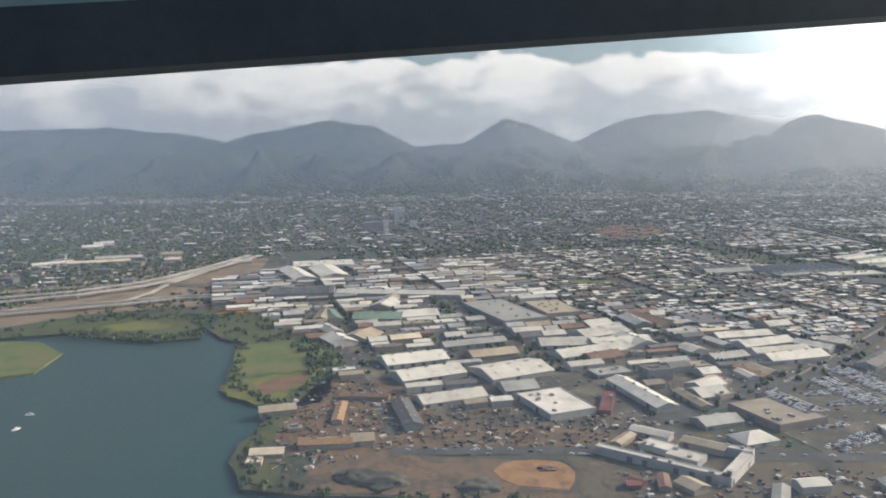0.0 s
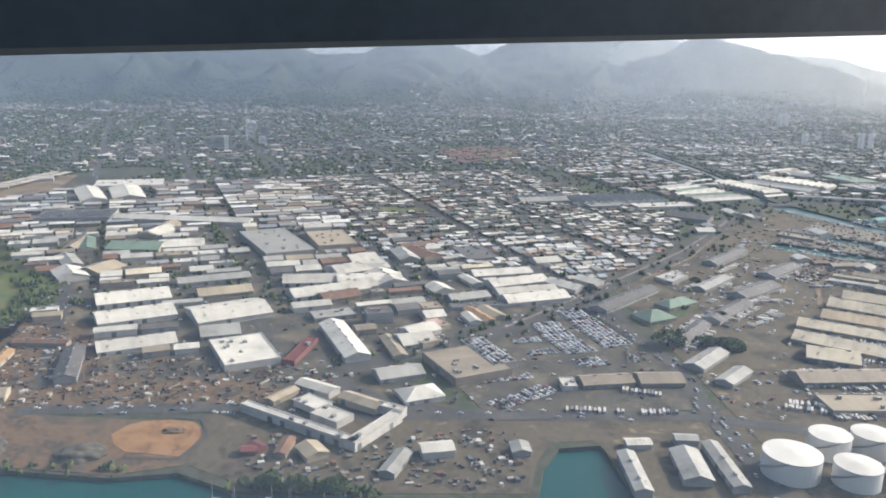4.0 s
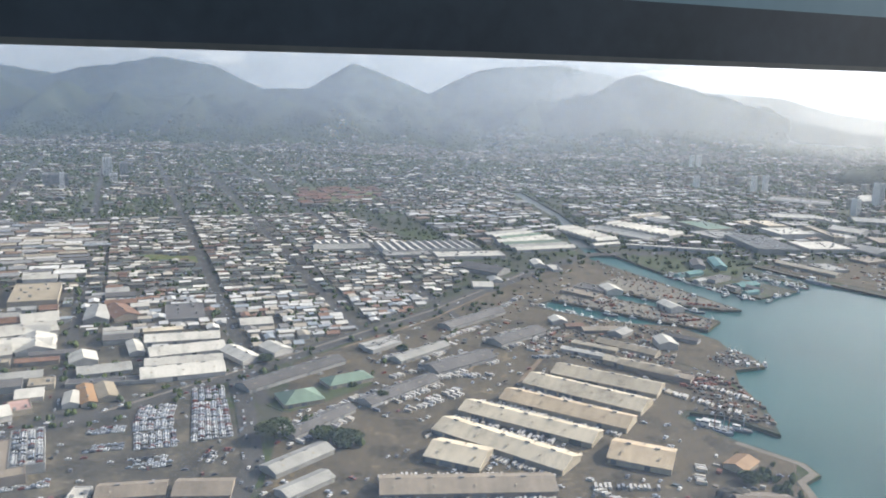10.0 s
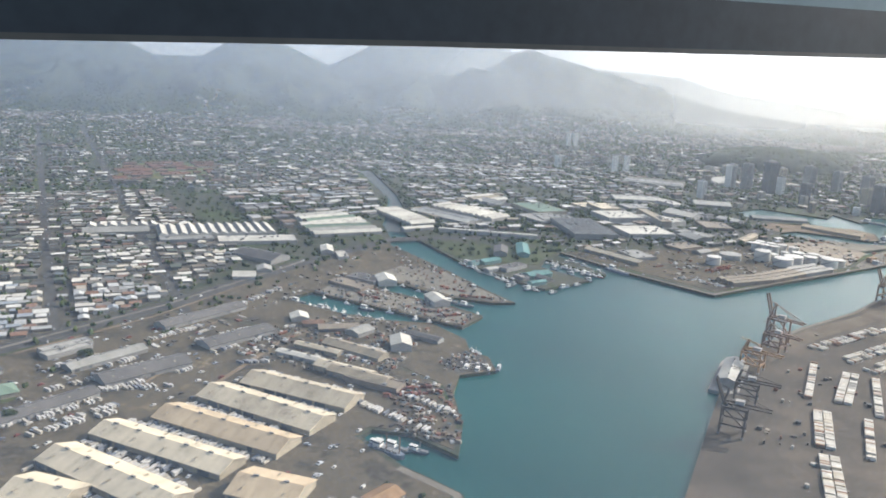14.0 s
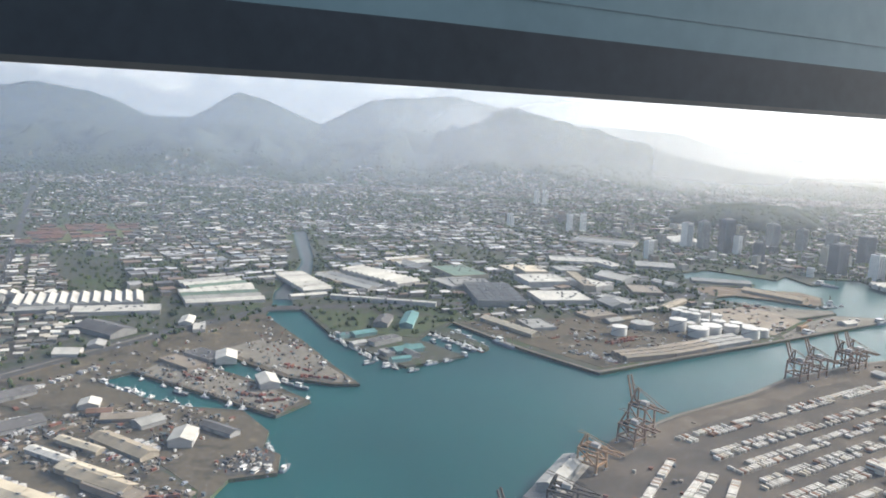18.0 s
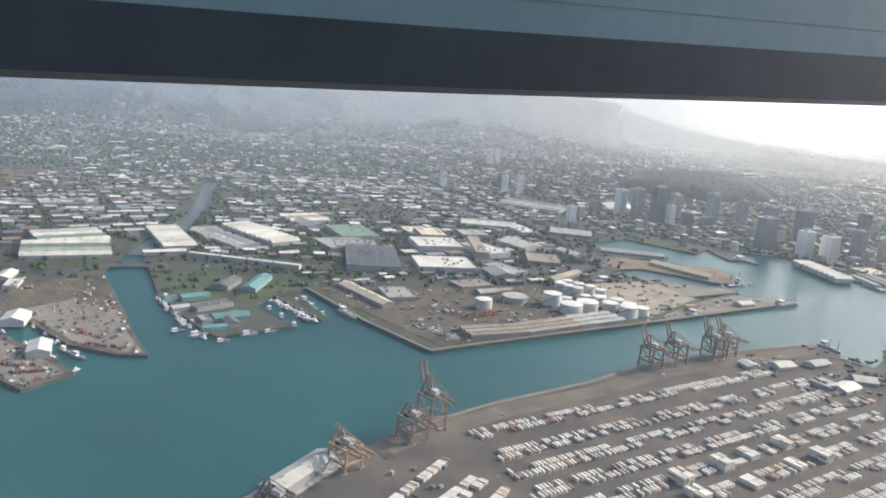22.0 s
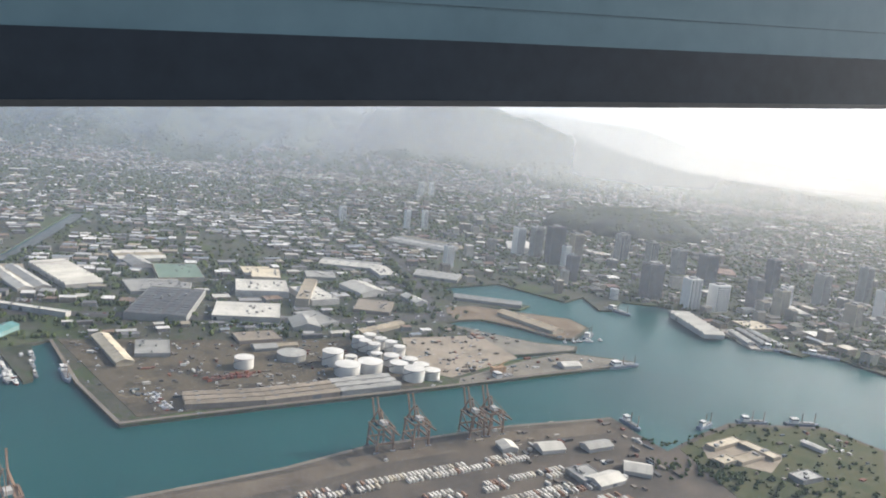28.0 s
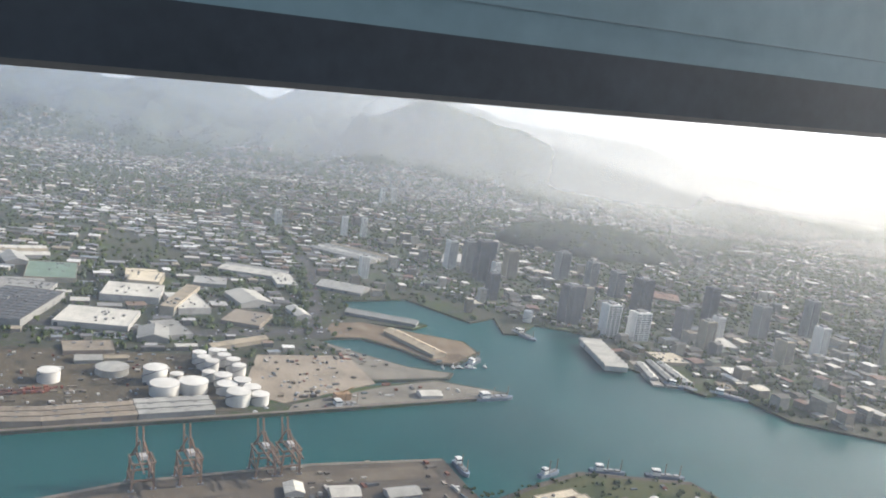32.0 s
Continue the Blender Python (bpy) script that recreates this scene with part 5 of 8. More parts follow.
def turned(pts, place):
    """Points (copies, points, 3) turned by place's angle and moved to its x, y, z."""
    c, s = np.cos(place[:, 3])[:, None], np.sin(place[:, 3])[:, None]
    out = np.empty_like(pts)
    out[..., 0] = pts[..., 0] * c - pts[..., 1] * s + place[:, 0, None]
    out[..., 1] = pts[..., 0] * s + pts[..., 1] * c + place[:, 1, None]
    out[..., 2] = pts[..., 2] + place[:, 2, None]
    return out


def houses(name, rows, roof, label):
    """rows: x, y, length, width, turn in degrees, height, rise of the roof."""
    r = np.array(rows, float)
    l, w, h, rise = r[:, 2, None] / 2, r[:, 3, None] / 2, r[:, 5, None], r[:, 6, None]
    sx, sy = np.array([-1, 1, 1, -1.0]), np.array([-1, -1, 1, 1.0])
    zero = np.zeros_like(h)
    wall_lo = np.stack([sx * l, sy * w, zero - (2.5 if r.shape[1] > 7 else 0.5) + 0 * sx], -1)
    wall_hi = np.stack([sx * l, sy * w, h + 0 * sx], -1)
    eave = np.stack([sx * (l + 0.4), sy * (w + 0.4), h - 0.05 + 0 * sx], -1)
    ridge = np.stack([np.array([-1, 1.0]) * (l + 0.4), 0 * l + np.zeros(2), h + rise + np.zeros(2)], -1)
    pts = np.concatenate([wall_lo, wall_hi, eave, ridge], 1)
    base = r[:, 7] if r.shape[1] > 7 else np.full(len(r), GROUND)
    place = np.stack([r[:, 0], r[:, 1], base, np.radians(r[:, 4])], 1)
    faces = [(0, 1, 5, 4), (1, 2, 6, 5), (2, 3, 7, 6), (3, 0, 4, 7), (8, 9, 13, 12), (10, 11, 12, 13), (9, 10, 13), (11, 8, 12), (11, 10, 9, 8)]
    return joined(name, turned(pts, place), faces, place, [HOUSE_WALL, roof], [0, 0, 0, 0, 1, 1, 1, 1, 1], label, "houses")


def paint_by_object(name, stops):
    m = palette(name, stops, 0.6, 0.2)
    n, ln = m.node_tree.nodes, m.node_tree.links
    info = n.new("ShaderNodeObjectInfo")
    ramp = [q for q in n if q.type == "VALTORGB"][0]
    ln.new(info.outputs["Random"], ramp.inputs[0])
    return m


ROADS = [([local(u, -60), local(u, 1500)], 5.5) for u in (-245, -125, 0, 105, 190, 275)]
ROADS += [([(120, 443), (223, 509), (291, 577), (417, 709), (520, 843), (610, 940), (760, 960), (1000, 985), (1100, 1030)], 13),
          ([(-30, 400), (60, 400), (121, 390), (209, 386), (293, 382), (420, 340)], 9), ([(304, 300), (305, 382), (311, 449), (297, 520), (286, 560)], 8),
          ([(1090, 1005), (1078, 1150), (1070, 1274), (1020, 1450), (964, 1656), (850, 2050)], 10),
          ([(-407, 740), (-372, 805), (-330, 880), (-288, 980), (-190, 1150)], 42)]
OPEN = [[(-76, 352), (-62, 395), (-35, 398), (58, 384), (66, 372), (60, 345), (-33, 350)], [(-165, 640), (-104, 640), (-82, 557), (-66, 487), (-92, 472), (-109, 481), (-160, 514)],
        [(140, 915), (205, 905), (206, 880), (148, 885)], [(247, 1440), (381, 1495), (403, 1361), (274, 1256)], [(1046, 944), (1118, 965), (1140, 905), (1076, 849), (1046, 862)],
        [(206, 560), (258, 552), (310, 470), (312, 390), (196, 384), (178, 440)], [(318, 590), (420, 700), (530, 640), (600, 560), (590, 480), (560, 390), (530, 335), (430, 292), (316, 300), (318, 470)],
        [(870, 752), (780, 892), (1040, 935), (1050, 830)], [(640, 935), (780, 900), (745, 858), (735, 838), (665, 862)], [(-420, 660), (-324, 679), (-207, 658), (-233, 741), (-300, 730)],
        [(120, 280), (120, 395), (310, 395), (310, 280)], [(430, 700), (640, 930), (690, 720), (560, 600)], [(560, 540), (640, 560), (650, 700), (540, 690)], [(1360, 1650), (1500, 1600), (1700, 1660), (1720, 1780), (1560, 1830), (1400, 1760)]]


def free(x, y, pad=2.0, open_too=True):
    """Which places lie on land, clear of the buildings, roads and open grounds."""
    x, y = np.asarray(x, float), np.asarray(y, float)
    ok = inside(MAINLAND, x, y)
    for fx, fy, l, w, rot in FOOT:
        c, s = math.cos(radians(rot)), math.sin(radians(rot))
        dx, dy = x - fx, y - fy
        ok &= ~((abs(dx * c + dy * s) < l / 2 + pad) & (abs(-dx * s + dy * c) < w / 2 + pad))
    for pts, half in ROADS:
        for (x1, y1), (x2, y2) in zip(pts, pts[1:]):
            d = np.array((x2 - x1, y2 - y1))
            q = np.clip(((x - x1) * d[0] + (y - y1) * d[1]) / (d @ d), 0, 1)
            ok &= np.hypot(x - x1 - q * d[0], y - y1 - q * d[1]) > half
    if open_too:
        for o in OPEN:
            ok &= ~inside(o, x, y)
    return ok


def dry(rows, reach=0.5):
    """Which lots lie on land with all four corners."""
    ok = np.ones(len(rows), bool)
    for sx, sy in ((-1, -1), (1, -1), (1, 1), (-1, 1)):
        ok &= inside(MAINLAND, rows[:, 0] + sx * rows[:, 2] * reach, rows[:, 1] + sy * rows[:, 3] * reach)
    return rows[ok]


def lots(outline, turn, block, street, lot, seed):
    """Lot centres on a slanted grid of blocks inside an outline: x, y, lot length, lot depth."""
    g = random.Random(seed)
    c, s = math.cos(radians(turn)), math.sin(radians(turn))
    us = [p[0] * c + p[1] * s for p in outline]
    vs = [-p[0] * s + p[1] * c for p in outline]
    rows = []
    v = min(vs)
    while v < max(vs):
        u = min(us)
        while u < max(us):
            dv = 0.0
            while dv + lot[2] <= block[1]:
                depth = g.uniform(lot[2], lot[3])
                du = 0.0
                while du + lot[0] <= block[0]:
                    wid = g.uniform(lot[0], lot[1])
                    uu, vv = u + du + wid / 2, v + dv + depth / 2
                    rows.append((uu * c - vv * s, uu * s + vv * c, wid, depth))
                    du += wid
                dv += depth
            u += block[0] + street
        v += block[1] + street
    r = np.array(rows)
    return r[inside(outline, r[:, 0], r[:, 1])]


# places, sizes and finish of the town's towers
TOWERS = [(1252, 1392, 15, 15, 38, "white"), (1275, 1380, 17, 14, 42, "grey"), (1289, 1333, 28, 14, 52, "dark"), (1303, 1323, 9, 12, 28, "white"), (1332, 1371, 20, 14, 38, "cream"), (1283, 1229, 13, 13, 32, "dark"), (1360, 1160, 26, 18, 42, "dark"), (1449, 1378, 15, 15, 34, "grey"), (1469, 1328, 18, 16, 34, "grey"), (1480, 1262, 25, 18, 40, "dark"), (1394, 1125, 20, 15, 34, "white"), (1425, 1120, 24, 15, 30, "white"), (1486, 1148, 16, 16, 34, "dark")]
TOWERS += [(-512, 1400, 24, 14, 12, "cream"), (-488, 1440, 20, 12, 11, "cream"), (-103, 1384, 7, 7, 26, "white")]
TOWERS += [(1499, 1114, 16, 14, 30, "cream"), (1132, 1268, 11, 11, 26, "white"), (1177, 2018, 10, 10, 30, "white"), (1104, 1548, 8, 9, 29, "white"), (1134, 1562, 8, 9, 29, "white"), (1202, 2034, 9, 10, 30, "white"), (1414, 1407, 20, 16, 38, "grey"), (1001, 1573, 10, 10, 24, "white"), (1533, 1159, 11, 12, 26, "white"), (1560, 1240, 16, 14, 44, "dark"), (1600, 1190, 18, 15, 38, "grey"), (1640, 1130, 14, 14, 34, "white"), (1680, 1220, 16, 14, 46, "grey")]
TOWERS += [(1720, 1120, 16, 16, 40, "cream"), (1760, 1180, 14, 14, 50, "grey"), (1575, 1090, 14, 18, 24, "cream"), (1400, 1240, 18, 14, 26, "cream"), (-91, 1571, 17, 10, 33, "white"), (-64, 1575, 16, 10, 24, "grey"), (-128, 1426, 44, 10, 19, "grey"), (-60, 1500, 12, 9, 13, "white"), (1850, 1280, 15, 15, 44, "grey"), (1900, 1180, 15, 14, 40, "white"), (1985, 1300, 16, 15, 52, "grey"), (2080, 1200, 16, 15, 48, "grey")]
for x, y, w, d, h, m in TOWERS:
    FOOT.append((x, y, w, d, 20))
TREES = []
# industrial west: each shed by itself, the nearest ones with parts of their own
west = lots([(-92, 400), (-104, 470), (-130, 660), (-240, 800), (-300, 1060), (60, 1080), (150, 780), (280, 560), (180, 470), (60, 402)], GRID, (112, 64), 9, (13, 30, 9, 17), 3)
west = west[free(west[:, 0], west[:, 1], 7)]
SCRAP = [(-83, 396), (6, 396), (-2, 440), (-24, 502), (-85, 536), (-97, 465), (-98, 424)]
BOATYARD = [(-14, 456), (60, 470), (98, 452), (84, 404), (0, 406)]
g = random.Random(11)
extra = []
for x, y, l, w in west:
    if g.random() < 0.1:
        continue
    form = "flat" if g.random() < 0.2 else "gable"
    if inside(SCRAP, [x], [y])[0] or inside(BOATYARD, [x], [y])[0]:
        continue
    if y < 800 and len(extra) < 130:
        extra.append((x, y, l - 3, w - 2.5, GRID + g.uniform(-2, 2), g.uniform(2.7, 4.4), form, g.choice(["white", "white", "grey", "white", "tan", "brown", "slate", "grey", "rust", "cream"])))
for e in extra:
    shed(*e)
far_works = [(x, y, l - 3, w - 2.5, GRID, g.uniform(2.7, 4.6), 1.2) for x, y, l, w in west if y >= 800]

mid = lots([(60, 780), (-40, 1090), (330, 1200), (430, 960), (470, 860), (420, 740), (310, 600), (240, 590), (120, 700)], GRID, (88, 30), 4.5, (6.5, 13, 6, 9.5), 5)
mid = mid[free(mid[:, 0], mid[:, 1], 4)]
g = random.Random(12)
mid_rows = [(x, y, l * g.uniform(0.72, 0.93), w * g.uniform(0.7, 0.9), GRID + g.choice((0, 0, 90)) * (abs(l - w) < 4) + g.uniform(-2, 2), g.uniform(1.9, 3.3), g.uniform(0.15, 0.9)) for x, y, l, w in mid if g.random() < 0.93]
mid_rows.sort(key=lambda q: q[1])
HOUSE_ONE = paint_by_object("house_roof", [(0.62, 0.62, 0.60), (0.40, 0.41, 0.41), (0.68, 0.68, 0.66), (0.24, 0.23, 0.22), (0.45, 0.41, 0.34), (0.56, 0.57, 0.57), (0.27, 0.16, 0.11), (0.34, 0.38, 0.42), (0.64, 0.62, 0.57)])
for x, y, l, w, rot, h, rise in mid_rows[:190]:
    root = tagged(new("small_house"), "small low house or workshop with a metal roof", "house", "small houses")
    root.matrix_world = pose(x, y, GROUND, 0, 0, rot)
    bm = bmesh.new()
    solid(bm, 0, 0, -0.5, l, w, h + 0.4)
    part("wall", bm, WALL_MAT[g.choice(("cream", "tan", "grey", "white", "brown"))], root)
    part("roof", roof_mesh(l, w, h, "gable" if rise > 0.45 else "flat"), HOUSE_ONE, root)
houses("houses", mid_rows[190:], HOUSE_ROOF, "dense small houses and workshops with pale metal roofs")

g = random.Random(13)
LOT_CARS = []
for outline, turn, block, lot, fill, seed in (([(600, 960), (470, 1000), (420, 1200), (500, 1350), (620, 1350), (612, 1000)], 24, (70, 44), (9, 24, 8, 15), 0.74, 7),
                                              ([(650, 985), (660, 1300), (800, 1400), (840, 1190), (800, 990)], 9, (58, 48), (8, 22, 8, 16), 0.6, 17),
                                              ([(800, 985), (840, 1190), (960, 1250), (1060, 1200), (1080, 1010)], 21, (66, 52), (9, 24, 9, 17), 0.5, 27),
                                              ([(500, 1350), (600, 1560), (1000, 1560), (1130, 1330), (1060, 1200), (960, 1250), (800, 1400)], 15, (52, 36), (8, 18, 7, 12), 0.7, 37)):
    east = lots(outline, turn, block, 8, lot, seed)
    east = dry(east[free(east[:, 0], east[:, 1], 9)], 0.75)
    for x, y, l, w in east:
        mood = noise.noise((x * 0.012, y * 0.012, 8.0))
        q = g.random()
        if q < fill + 0.4 * mood:
            k = g.uniform(0.6, 0.95)
            far_works.append((x, y, l * k, w * g.uniform(0.6, 0.92), turn + g.choice((0, 0, 0, 90)) * (l < 14) + g.uniform(-3, 3), g.uniform(2.6, 5), g.choice((0.15, 0.15, 1.1))))
        elif mood < 0.05:
            for n in range(5):
                TREES.append((x + g.uniform(-l, l) / 2, y + g.uniform(-w, w) / 2, g.uniform(2, 4)))
        else:
            for a in range(int(l / 1.7)):
                for b in (-0.25, 0.25):
                    if g.random() < 0.75:
                        LOT_CARS.append((x + math.cos(radians(turn)) * (a * 1.7 - l / 2) - math.sin(radians(turn)) * w * b, y + math.sin(radians(turn)) * (a * 1.7 - l / 2) + math.cos(radians(turn)) * w * b, turn + 90, 1.0))
        for n in range(2):
            if g.random() < 0.55:
                TREES.append((x + g.uniform(-l, l) * 0.6, y + g.uniform(-w, w) * 0.6, g.uniform(1.6, 3.4)))
strip_works = lots([(780, 900), (1040, 940), (1100, 975), (1000, 980), (760, 955)], 20, (60, 30), 8, (10, 18, 8, 12), 8)
strip_works = dry(strip_works)
strip_works = strip_works[free(strip_works[:, 0], strip_works[:, 1], 7, False)]
far_works += [(x, y, (l - 2) * g.uniform(0.6, 1.1), (w - 2) * g.uniform(0.6, 1.0), 20 + g.uniform(-6, 6), g.uniform(2.4, 4), g.choice((0.15, 0.8))) for x, y, l, w in strip_works if g.random() < 0.4]
houses("works_halls", far_works, WORK_ROOF, "many low works halls with white and grey metal roofs")

town = [(-1500, 1000), (-420, 760), (-300, 1060), (-40, 1095), (330, 1205), (420, 1200), (600, 1500), (1000, 1500), (1130, 1330), (1290, 1150), (1380, 1130), (1450, 985), (1900, 830), (3000, 500), (3600, 2200), (-1500, 2300)]
tl = lots(town, 14, (62, 30), 6, (6.5, 11, 7, 10), 9)
tl = dry(tl[free(tl[:, 0], tl[:, 1], 6)])
g = random.Random(14)
town_rows = []
for x, y, l, w in tl:
    dense = min(1.0, max(0.0, 0.46 + 1.3 * noise.noise((x * 0.0055, y * 0.0055, 5.0)) + 0.7 * noise.noise((x * 0.016, y * 0.016, 1.0))))
    q = g.random()
    far = min(1.0, max(0.0, (y - 1150) / 1000))
    wild = 0.35 if x < -260 - 0.1 * (y - 1000) else 0.62 if x > 1250 else 1.0
    if q < (0.2 + 0.66 * dense) * (1 - 0.5 * far * (1.2 - dense)) * wild:
        big = g.random() < 0.11
        k = g.uniform(1.6, 2.8) if big else g.uniform(0.65, 0.95)
        town_rows.append((x + g.uniform(-2, 2), y + g.uniform(-2, 2), l * g.uniform(0.55, 0.85) * k, w * g.uniform(0.5, 0.75) * k, 14 + g.choice((0, 90)) + g.uniform(-14, 14), g.uniform(2.0, 3.4) * (1.8 if big else 1), g.uniform(0.2, 1.4)))
    for n in range(2):
        if g.random() < 0.8 - 0.35 * dense + 0.2 * far + (0.25 if x > 1250 else 0.0):
            TREES.append((x + g.uniform(-6, 6), y + g.uniform(-6, 6), g.uniform(1.5, 3.6)))
for k in range(230):
    x, y = g.uniform(900, 1800), g.uniform(1080, 2000)
    if free([x], [y], 12)[0] and y > 1150 + 0.25 * abs(x - 1250):
        town_rows.append((x, y, g.uniform(7, 17), g.uniform(6, 12), 14 + g.choice((0, 90)), g.choice((5, 6, 8, 10, 14)) * g.uniform(0.9, 1.2), 0.15))
for k in range(420):
    x, y = g.uniform(1380, 2100), g.uniform(840, 1200)
    if free([x], [y], 10)[0] and inside(MAINLAND, [x, x, x + 9, x - 9], [y - 9, y + 9, y, y]).all():
        town_rows.append((x, y, g.uniform(7, 19), g.uniform(6, 13), 20 + g.choice((0, 90)), g.choice((3, 4, 5, 8, 12)) * g.uniform(0.9, 1.2), g.choice((0.15, 1.0))))
houses("town_houses", town_rows, HOUSE_ROOF, "wide spread of low town houses among trees")


# barracks with rusty red roofs round a green, and houses that climb the lower slopes
RED_ROOF = palette("barrack_roofs", [(0.19, 0.095, 0.07), (0.16, 0.085, 0.065), (0.21, 0.115, 0.085), (0.14, 0.09, 0.07)], 0.8, 0.3)
bar = lots([(250, 1440), (381, 1490), (400, 1361), (274, 1262)], 20, (60, 30), 9, (10, 22, 6, 9), 51)
houses("barracks", [(x, y, l * 0.85, w * 0.7, 20, 3.2, 1.6) for x, y, l, w in bar if g.random() < 0.6] + [(x, y, l * 0.85, w * 0.7, 16, 2.8, 1.2) for x, y, l, w in lots([(-34, 990), (55, 1008), (68, 950), (-9, 919)], 16, (60, 30), 7, (8, 16, 6, 9), 52) if g.random() < 0.55], RED_ROOF, "low barracks with rusty red roofs round a green")
slope = []
HILL_TREES = []
for k in range(34000):
    x, y = g.uniform(-1900, 3300), 2140 + 1000 * g.random() ** 1.2
    u = max(0.0, (y - 2150) / 1000)
    built = noise.noise((x * 0.0035, y * 0.0022, 12.0)) + (0.42 if 250 < x < 1250 else 0.3 if x > 1250 else 0.12) - 1.0 * u
    up = hill(x, y)
    if (u < 0.16 and g.random() < 0.75) or (built > -0.12 and up < (105 if 250 < x < 1100 else 70 if x < 900 else 45) and g.random() < 0.32 + 0.8 * built):
        kk = g.choice((1, 1, 1, 2))
        slope.append((x, y, g.uniform(3.5, 7) * kk, g.uniform(3, 5) * kk, 14 + g.choice((0, 90)) + g.uniform(-25, 25), g.uniform(2.2, 3.4) * kk, g.uniform(0.3, 1.3), max(1.0, up + 1.0)))
    elif up < 70 and u < 0.6:
        HILL_TREES.append((x, y, g.uniform(3, 6), max(1.0, up)))
houses("hillside_houses", slope, SLOPE_ROOF, "houses climbing the lower slopes of the hills")


def clump_shape(seed):
    """A lumpy crown out of three uneven lobes."""
    g = random.Random(seed)
    bm = bmesh.new()
    for k in range(2):
        a = k * 3.0 + g.random()
        r = g.uniform(0.55, 0.8)
        got = bmesh.ops.create_icosphere(bm, subdivisions=1, radius=r, matrix=Matrix.Translation((math.cos(a) * 0.42, math.sin(a) * 0.42, 0.55 + g.uniform(-0.1, 0.3))))
        for v in got["verts"]:
            v.co += Vector((g.uniform(-1, 1), g.uniform(-1, 1), g.uniform(-1, 1))) * 0.16
    bm.verts.index_update()
    pts = np.array([v.co[:] for v in bm.verts])
    faces = [[v.index for v in f.verts] for f in bm.faces]
    bm.free()
    return pts, faces


CLUMP, CLUMP_FACES = clump_shape(4)


def woods(name, rows, label, shape=None, faces=None):
    r = np.array(rows, float)
    g = np.random.RandomState(5)
    shape, faces = (CLUMP, CLUMP_FACES) if shape is None else (shape, faces)
    s = r[:, 2, None, None] * g.uniform(0.8, 1.2, (len(r), 1, 3))
    base = r[:, 3] if r.shape[1] > 3 else np.full(len(r), GROUND)
    place = np.stack([r[:, 0], r[:, 1], base, g.uniform(0, 6.28, len(r))], 1)
    joined(name, turned(shape[None] * s, place), faces, place, [LEAF], [0] * len(faces), label, "trees")


def far_clump():
    """An uneven crown of few faces for trees a kilometre away and more."""
    a = [k * math.pi / 3 for k in range(6)]
    lo = [(math.cos(q) * 0.95, math.sin(q) * (0.8 + 0.2 * math.sin(3 * q + 1)), 0.15) for q in a]
    mid = [(math.cos(q + 0.5) * (0.8 + 0.15 * math.cos(2 * q)), math.sin(q + 0.5) * 0.75, 0.75 + 0.12 * math.sin(5 * q)) for q in a]
    pts = np.array(lo + mid + [(0.1, -0.08, 1.25)])
    faces = [(k, (k + 1) % 6, 6 + (k + 1) % 6, 6 + k) for k in range(6)] + [(6 + k, 6 + (k + 1) % 6, 12) for k in range(6)]
    return pts, faces


FAR_CLUMP, FAR_FACES = far_clump()
g = random.Random(21)
for k in range(4200):
    x, y = g.uniform(-400, 640), g.uniform(540, 1200)
    TREES.append((x, y, g.uniform(1.4, 3.2)))
for k in range(1500):
    x, y = g.uniform(640, 1120), g.uniform(900, 1500)
    TREES.append((x, y, g.uniform(1.8, 3.8)))
t = np.array(TREES)
t = t[free(t[:, 0], t[:, 1], 2.5)]
TREES = t.tolist()
for k in range(90):
    x, y = g.uniform(640, 780), g.uniform(838, 935)
    if inside(OPEN[8], [x], [y])[0] and free([x], [y], 3, False)[0]:
        TREES.append((x, y, g.uniform(1.6, 3.4)))
